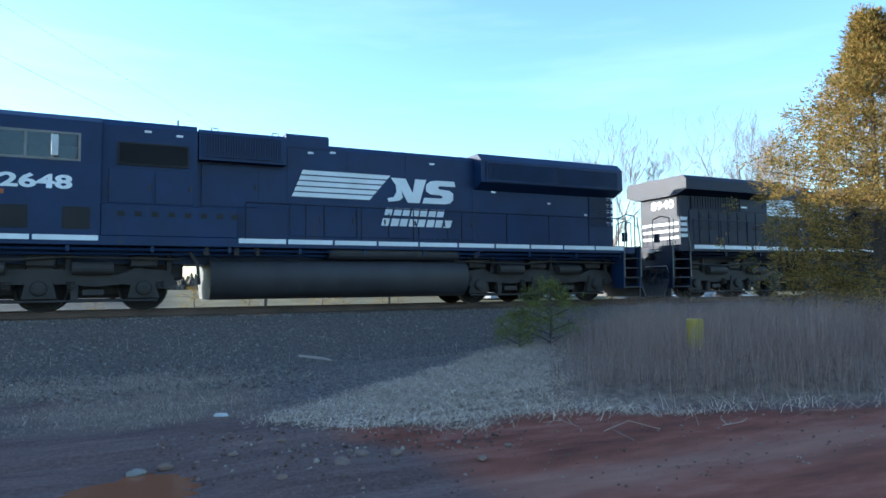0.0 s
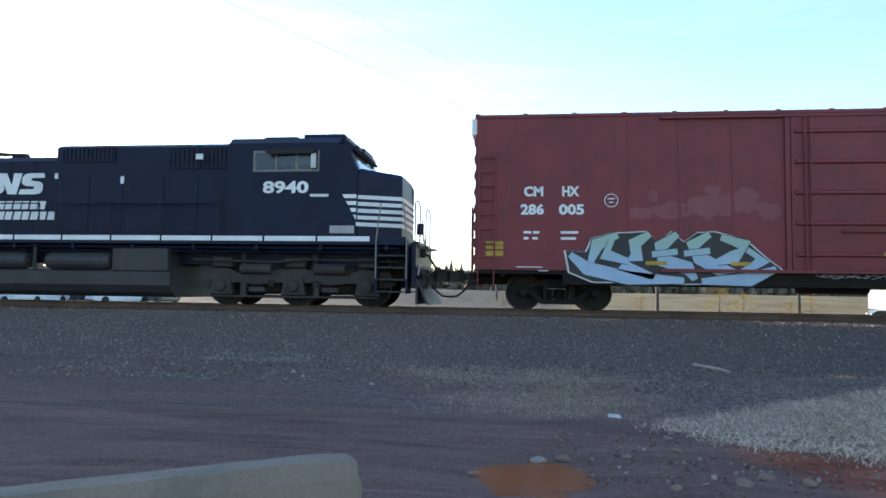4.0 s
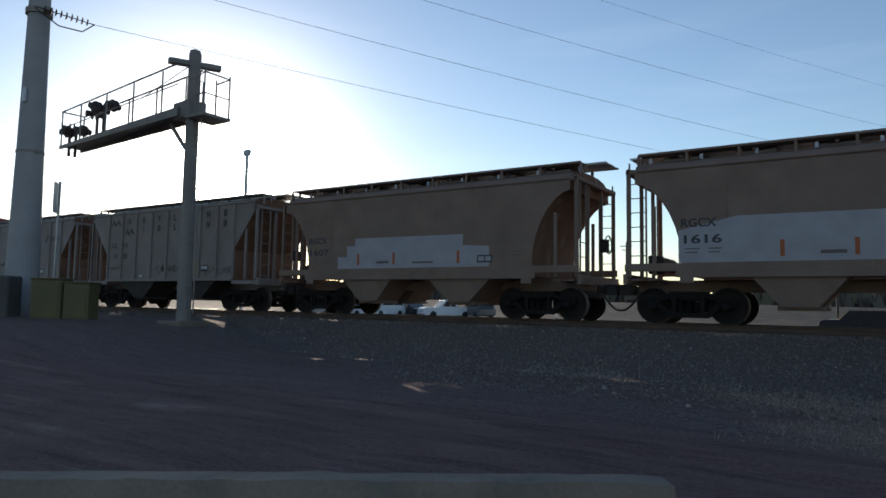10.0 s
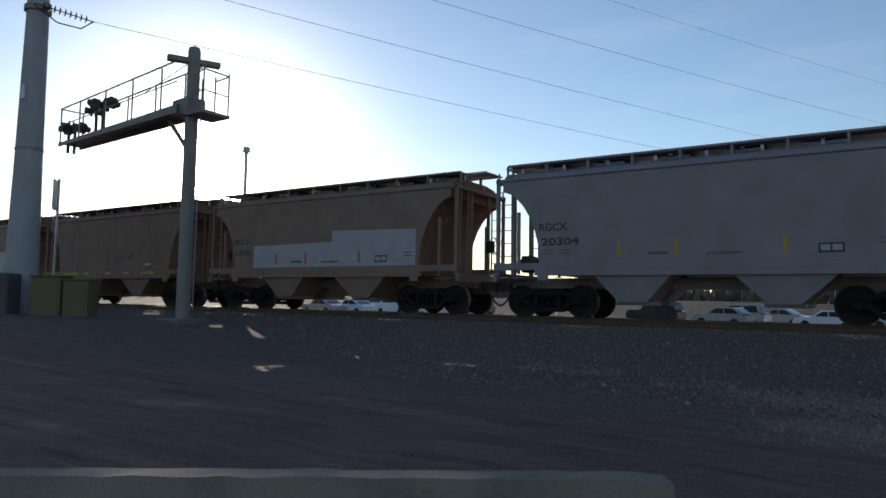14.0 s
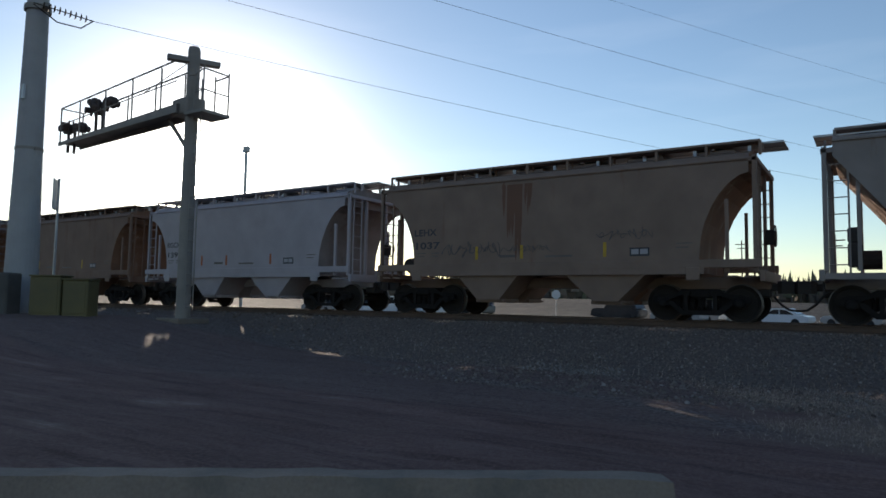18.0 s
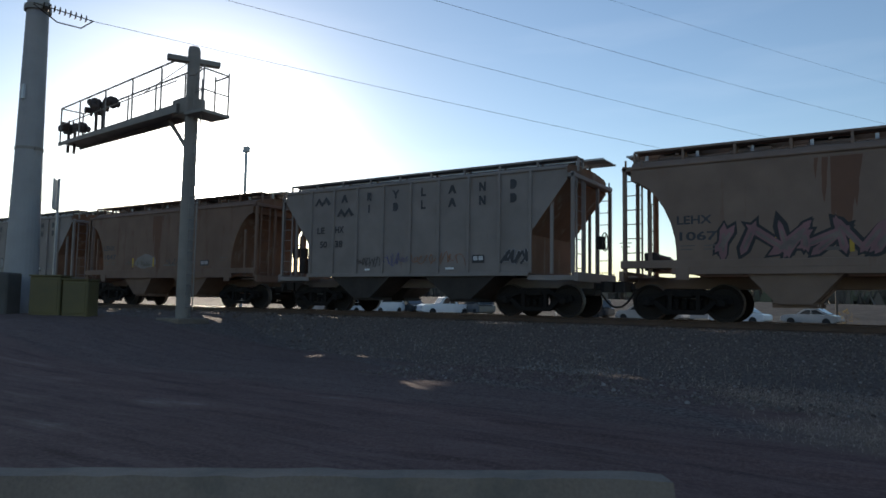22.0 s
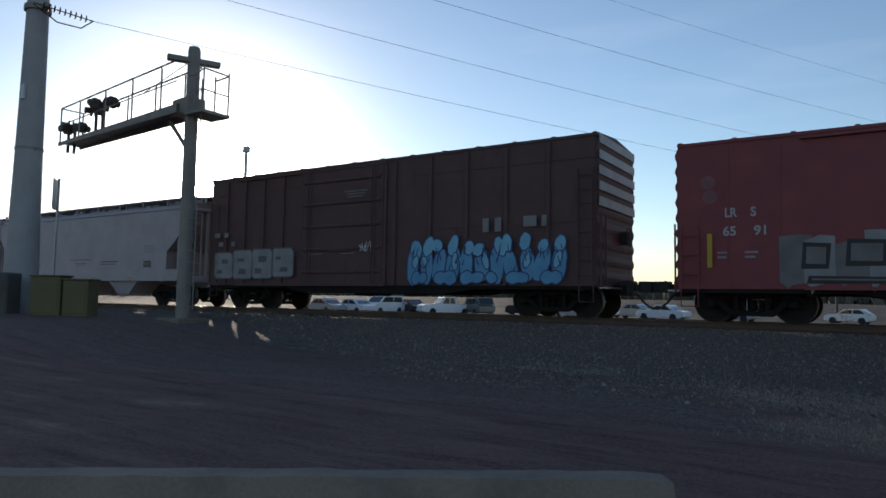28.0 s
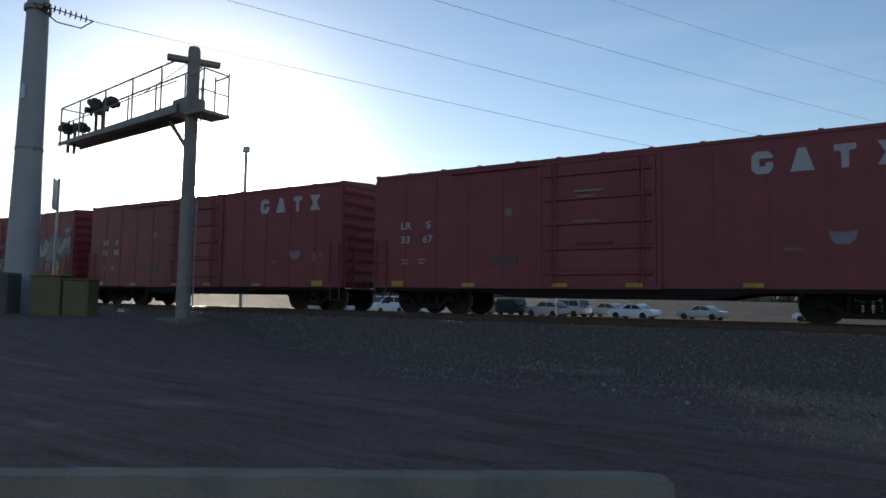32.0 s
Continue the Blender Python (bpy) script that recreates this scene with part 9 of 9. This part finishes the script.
for k, (x, y, h, w) in enumerate(((-22.75, 11.5, 1.3, 0.5), (-21.95, 12.05, 1.2, 0.42))):
    b_ = thing("utility_box", "olive-yellow metal utility cabinet by the crossing", "utility box", "utility boxes", m=pose(x, y, ground_z(x, y) - 0.05, 0, 0, 33))
    part("cabinet", box(BM(), -w, w, -0.35, 0.35, 0, h, 0.03), M_OLIVE, b_)
    part("cabinet_door", box(BM(), -w + 0.08, w - 0.08, -0.37, -0.345, 0.12, h - 0.1, 0.01), M_OLIVE, b_)
    part("cabinet_lid", box(BM(), -w - 0.03, w + 0.03, -0.38, 0.38, h, h + 0.05, 0.015), M_OLIVE, b_)

# ---- beyond the track: parked vehicles, sign, building, poles ----
M_TYRE = material("tyre", (0.025, 0.025, 0.027), rough=0.85, bump=0.0)
M_CARGLASS = material("car_glass", (0.03, 0.035, 0.04), rough=0.08, bump=0.0, spec=0.6)
M_LAMP = material("head_lamp", (0.7, 0.7, 0.72), rough=0.15, bump=0.0)


def car_wheel():
    return lathe(BM(), [(-0.11, 0.05), (-0.11, 0.2), (-0.12, 0.31), (-0.06, 0.335), (0.06, 0.335), (0.12, 0.31), (0.11, 0.2), (0.11, 0.05)], "y", 18)


def vehicle(x, y, yaw, shape, paint, label, group="parked vehicles", name="parked_car"):
    v = thing("pickup_truck" if shape == "pickup" else name, label, "truck" if shape == "pickup" else "car", group, m=pose(x, y, ground_z(x, y), 0, 0, yaw))
    L = {"sedan": 4.6, "suv": 4.6, "van": 4.8, "pickup": 5.4, "hatch": 4.1}[shape]
    h = {"sedan": 0.92, "suv": 1.05, "van": 1.1, "pickup": 1.05, "hatch": 0.95}[shape]
    hl = L / 2
    low = [(-hl, 0.42), (-hl + 0.02, h * 0.82), (-hl + 0.35, h - 0.02), (-0.9, h), (hl - 0.5, h), (hl, h * 0.9), (hl, 0.42), (hl - 0.35, 0.26), (-hl + 0.3, 0.26)]
    bm = prism(BM(), low, -0.88, 0.88)
    bmesh.ops.bevel(bm, geom=bm.edges[:], offset=0.06, segments=2, affect="EDGES")
    part("body", bm, paint, v)
    top = {"sedan": [(-1.05, h), (-0.35, 1.42), (0.75, 1.44), (1.55, h + 0.03)], "suv": [(-1.0, h), (-0.4, 1.68), (1.8, 1.70), (2.15, h)], "van": [(-1.5, h), (-0.75, 1.72), (2.0, 1.76), (2.3, h)], "pickup": [(-0.95, h), (-0.45, 1.72), (0.65, 1.74), (0.95, h)], "hatch": [(-1.0, h), (-0.3, 1.46), (1.2, 1.46), (1.85, h)]}[shape]
    bm = loft(BM(), [[(u, -0.80, w) for u, w in top], [(u, 0.80, w) for u, w in top]])
    part("cabin", bm, paint, v)
    (x0, z0), (x1, z1), (x2, z2), (x3, z3) = top
    for s_ in (-1, 1):
        mid = (x1 + x2) / 2
        for a, b in (((x0 + 0.28, x1 + 0.12), (mid - 0.04, mid - 0.04)), ((mid + 0.04, mid + 0.04), (x3 - 0.30, x2 - 0.10))):
            o = [(a[0], h + 0.05), (a[1], z1 - 0.09), (b[1], z1 - 0.09), (b[0], h + 0.05)]
            part("side_window", prism(BM(), o, s_ * 0.80, s_ * 0.815), M_CARGLASS, v)
    part("windscreen", prism(BM(), [(x0 + 0.05, h + 0.04), (x1 - 0.03, z1 - 0.06), (x1 - 0.06, z1 - 0.05), (x0 + 0.01, h + 0.05)], -0.7, 0.7), M_CARGLASS, v)
    part("rear_window", prism(BM(), [(x3 - 0.05, h + 0.06), (x2 + 0.03, z2 - 0.06), (x2 + 0.06, z2 - 0.05), (x3 - 0.01, h + 0.07)], -0.7, 0.7), M_CARGLASS, v)
    for y_ in (-0.6, 0.6):
        part("headlight", box(BM(), -hl - 0.02, -hl + 0.06, y_ - 0.18, y_ + 0.18, h * 0.62, h * 0.80, 0.02), M_LAMP, v)
    part("bumper", box(BM(), -hl - 0.05, -hl + 0.1, -0.85, 0.85, 0.36, 0.52, 0.04), paint, v)
    if shape == "pickup":
        part("load_bed", box(BM(), 1.1, hl - 0.08, -0.72, 0.72, h + 0.002, h + 0.03), M_TYRE, v)
    for wx in (-L * 0.31, L * 0.30):
        for wy in (-0.80, 0.80):
            place("wheel", shared("car_wheel", car_wheel, M_TYRE), v, pose(wx, wy, 0.335))
    return v


C_WHITE = material("car_white", (0.72, 0.73, 0.75), (0.66, 0.67, 0.69), rough=0.25, bump=0.0, spec=0.5)
C_SILVER = material("car_silver", (0.42, 0.44, 0.46), (0.36, 0.38, 0.40), rough=0.25, metal=0.5, bump=0.0)
C_DARK = material("car_dark", (0.035, 0.038, 0.045), (0.025, 0.027, 0.03), rough=0.2, bump=0.0, spec=0.5)
C_GREY = material("car_grey", (0.16, 0.165, 0.17), (0.12, 0.125, 0.13), rough=0.25, metal=0.3, bump=0.0)
VEHICLES = [
    (-40.75, 47.82, -6.4, "sedan", C_WHITE, "white parked sedan beyond the track"),
    (-39.98, 51.3, 89.3, "van", C_WHITE, "white parked van beyond the track"),
    (-39.32, 54.72, -23.2, "sedan", C_DARK, "dark parked sedan beyond the track"),
    (-34.91, 54.65, 54.1, "pickup", C_WHITE, "white pickup truck parked beyond the track"),
    (-32.45, 56.17, -31.7, "suv", C_GREY, "grey parked sport utility car"),
    (-43.06, 46.33, -8.3, "sedan", C_SILVER, "silver parked sedan beyond the track"),
]
STOP = (-23.31, 54.24, -1.08, 0, 0, 30)
for x, y, yaw, shape, paint, label in VEHICLES:
    vehicle(x, y, yaw, shape, paint, label)
QUEUE = []     # slow traffic on the road beyond the track
for x, y, shape, paint, label in (
    (-30.68, 60.29, "suv", C_DARK, "dark sport utility car in slow traffic beyond the track"),
    (-25.04, 57.95, "hatch", C_SILVER, "silver hatchback in slow traffic beyond the track"),
    (-24.47, 61.31, "suv", C_SILVER, "silver sport utility car in slow traffic beyond the track"),
    (-22.02, 65.88, "sedan", C_SILVER, "silver sedan in slow traffic beyond the track"),
    (-18.26, 62.33, "sedan", C_WHITE, "white sedan in slow traffic beyond the track"),
    (-13.45, 68.42, "sedan", C_SILVER, "silver sedan in slow traffic beyond the track"),
    (-4.24, 77.35, "hatch", C_WHITE, "white hatchback in slow traffic beyond the track"),
):
    QUEUE.append((vehicle(x, y, -13.9, shape, paint, label, "cars in slow traffic", "car"), x, y))
st = thing("stop_sign", "grey back of an octagonal sign on a post", "road sign", m=pose(*STOP))
part("post", box(BM(), -0.03, 0.03, -0.03, 0.03, 0, 2.0, 0.005), M_STEEL, st)
part("octagon", prism(BM(), [(0.40 * math.cos(radians(22.5 + 45 * k)), 2.1 + 0.40 * math.sin(radians(22.5 + 45 * k))) for k in range(8)], -0.05, -0.03), material("sign_back", (0.55, 0.55, 0.56), rough=0.4, metal=0.3, bump=0.0), st)
bd = thing("low_building", "long pale low building beyond the dry field", "building", m=pose(57, 92, ground_z(57, 92), 0, 0, 20))
part("wall", box(BM(), -12, 12, -5, 5, 0, 3.0), material("pale_wall", (0.30, 0.31, 0.34), rough=0.7), bd)
part("roof", prism(BM(), [(-5.6, 3.0), (0, 4.6), (5.6, 3.0)], -12.5, 12.5, "x"), material("grey_roof", (0.20, 0.20, 0.21), rough=0.7), bd)
for k in range(6):
    part("window", box(BM(), -10.4 + k * 4, -9.0 + k * 4, -5.03, -4.99, 1.0, 2.2), M_CARGLASS, bd)
for k, (x, y, h) in enumerate(((10.5, 55.2, 8.5), (22, 57.3, 9.0), (-38, 120, 11), (-20, 130, 11), (-4.0, 95, 10))):
    up = thing("utility_pole", "wooden utility pole beyond the track", "pole", "utility poles", m=pose(x, y, ground_z(x, y)))
    part("shaft", tube(BM(), (0, 0, -0.3), (0, 0, h), 0.15, 8, 0.10), M_TIE, up)
    part("crossarm", box(BM(), -1.1, 1.1, -0.06, 0.06, h - 0.8, h - 0.65), M_TIE, up)
    part("crossarm", box(BM(), -0.8, 0.8, -0.06, 0.06, h - 1.5, h - 1.36), M_TIE, up)


def motions():
    """Every car rolls along the track; its wheels turn while it passes the camera."""
    for car, x, L in CARS:
        walk(car, [(float(t), pose(x - travelled(t), TRACK_Y, 0)) for t in range(33)])
    # seconds and metres still to go along the road
    way = [(0, 72), (4, 57), (7, 44), (8, 40), (13, 18), (17, 13), (20, 10.5), (24.5, 7), (27.5, 3), (28.8, 1), (30, 0.2), (32, -0.8)]
    for ob, x, y in QUEUE:
        walk(ob, [(float(t), pose(x + 0.971 * s_, y - 0.24 * s_, ground_z(x + 0.971 * s_, y - 0.24 * s_), 0, 0, -13.9)) for t, s_ in way])
    for w, dx, r, at in SPINNING:
        t0 = t1 = None
        for k in range(0, 961):
            here = at - travelled(k / 30)
            if -36 < here < 24:
                t0 = k if t0 is None else t0
                t1 = k
        if t0 is None or (at < 14 and t1 < 3):
            continue
        rows = []
        for k in range(t0, t1 + 1):
            rows.append((k / 30, pose(dx, 0, r, 0, 0, 0) @ Matrix.Rotation(-travelled(k / 30) / r, 4, "Y")))
        if t0 > 0:
            rows.insert(0, (0.0, rows[0][1]))
        if t1 < 960:
            rows.append((32.0, rows[-1][1]))
        walk(w, rows)


motions()
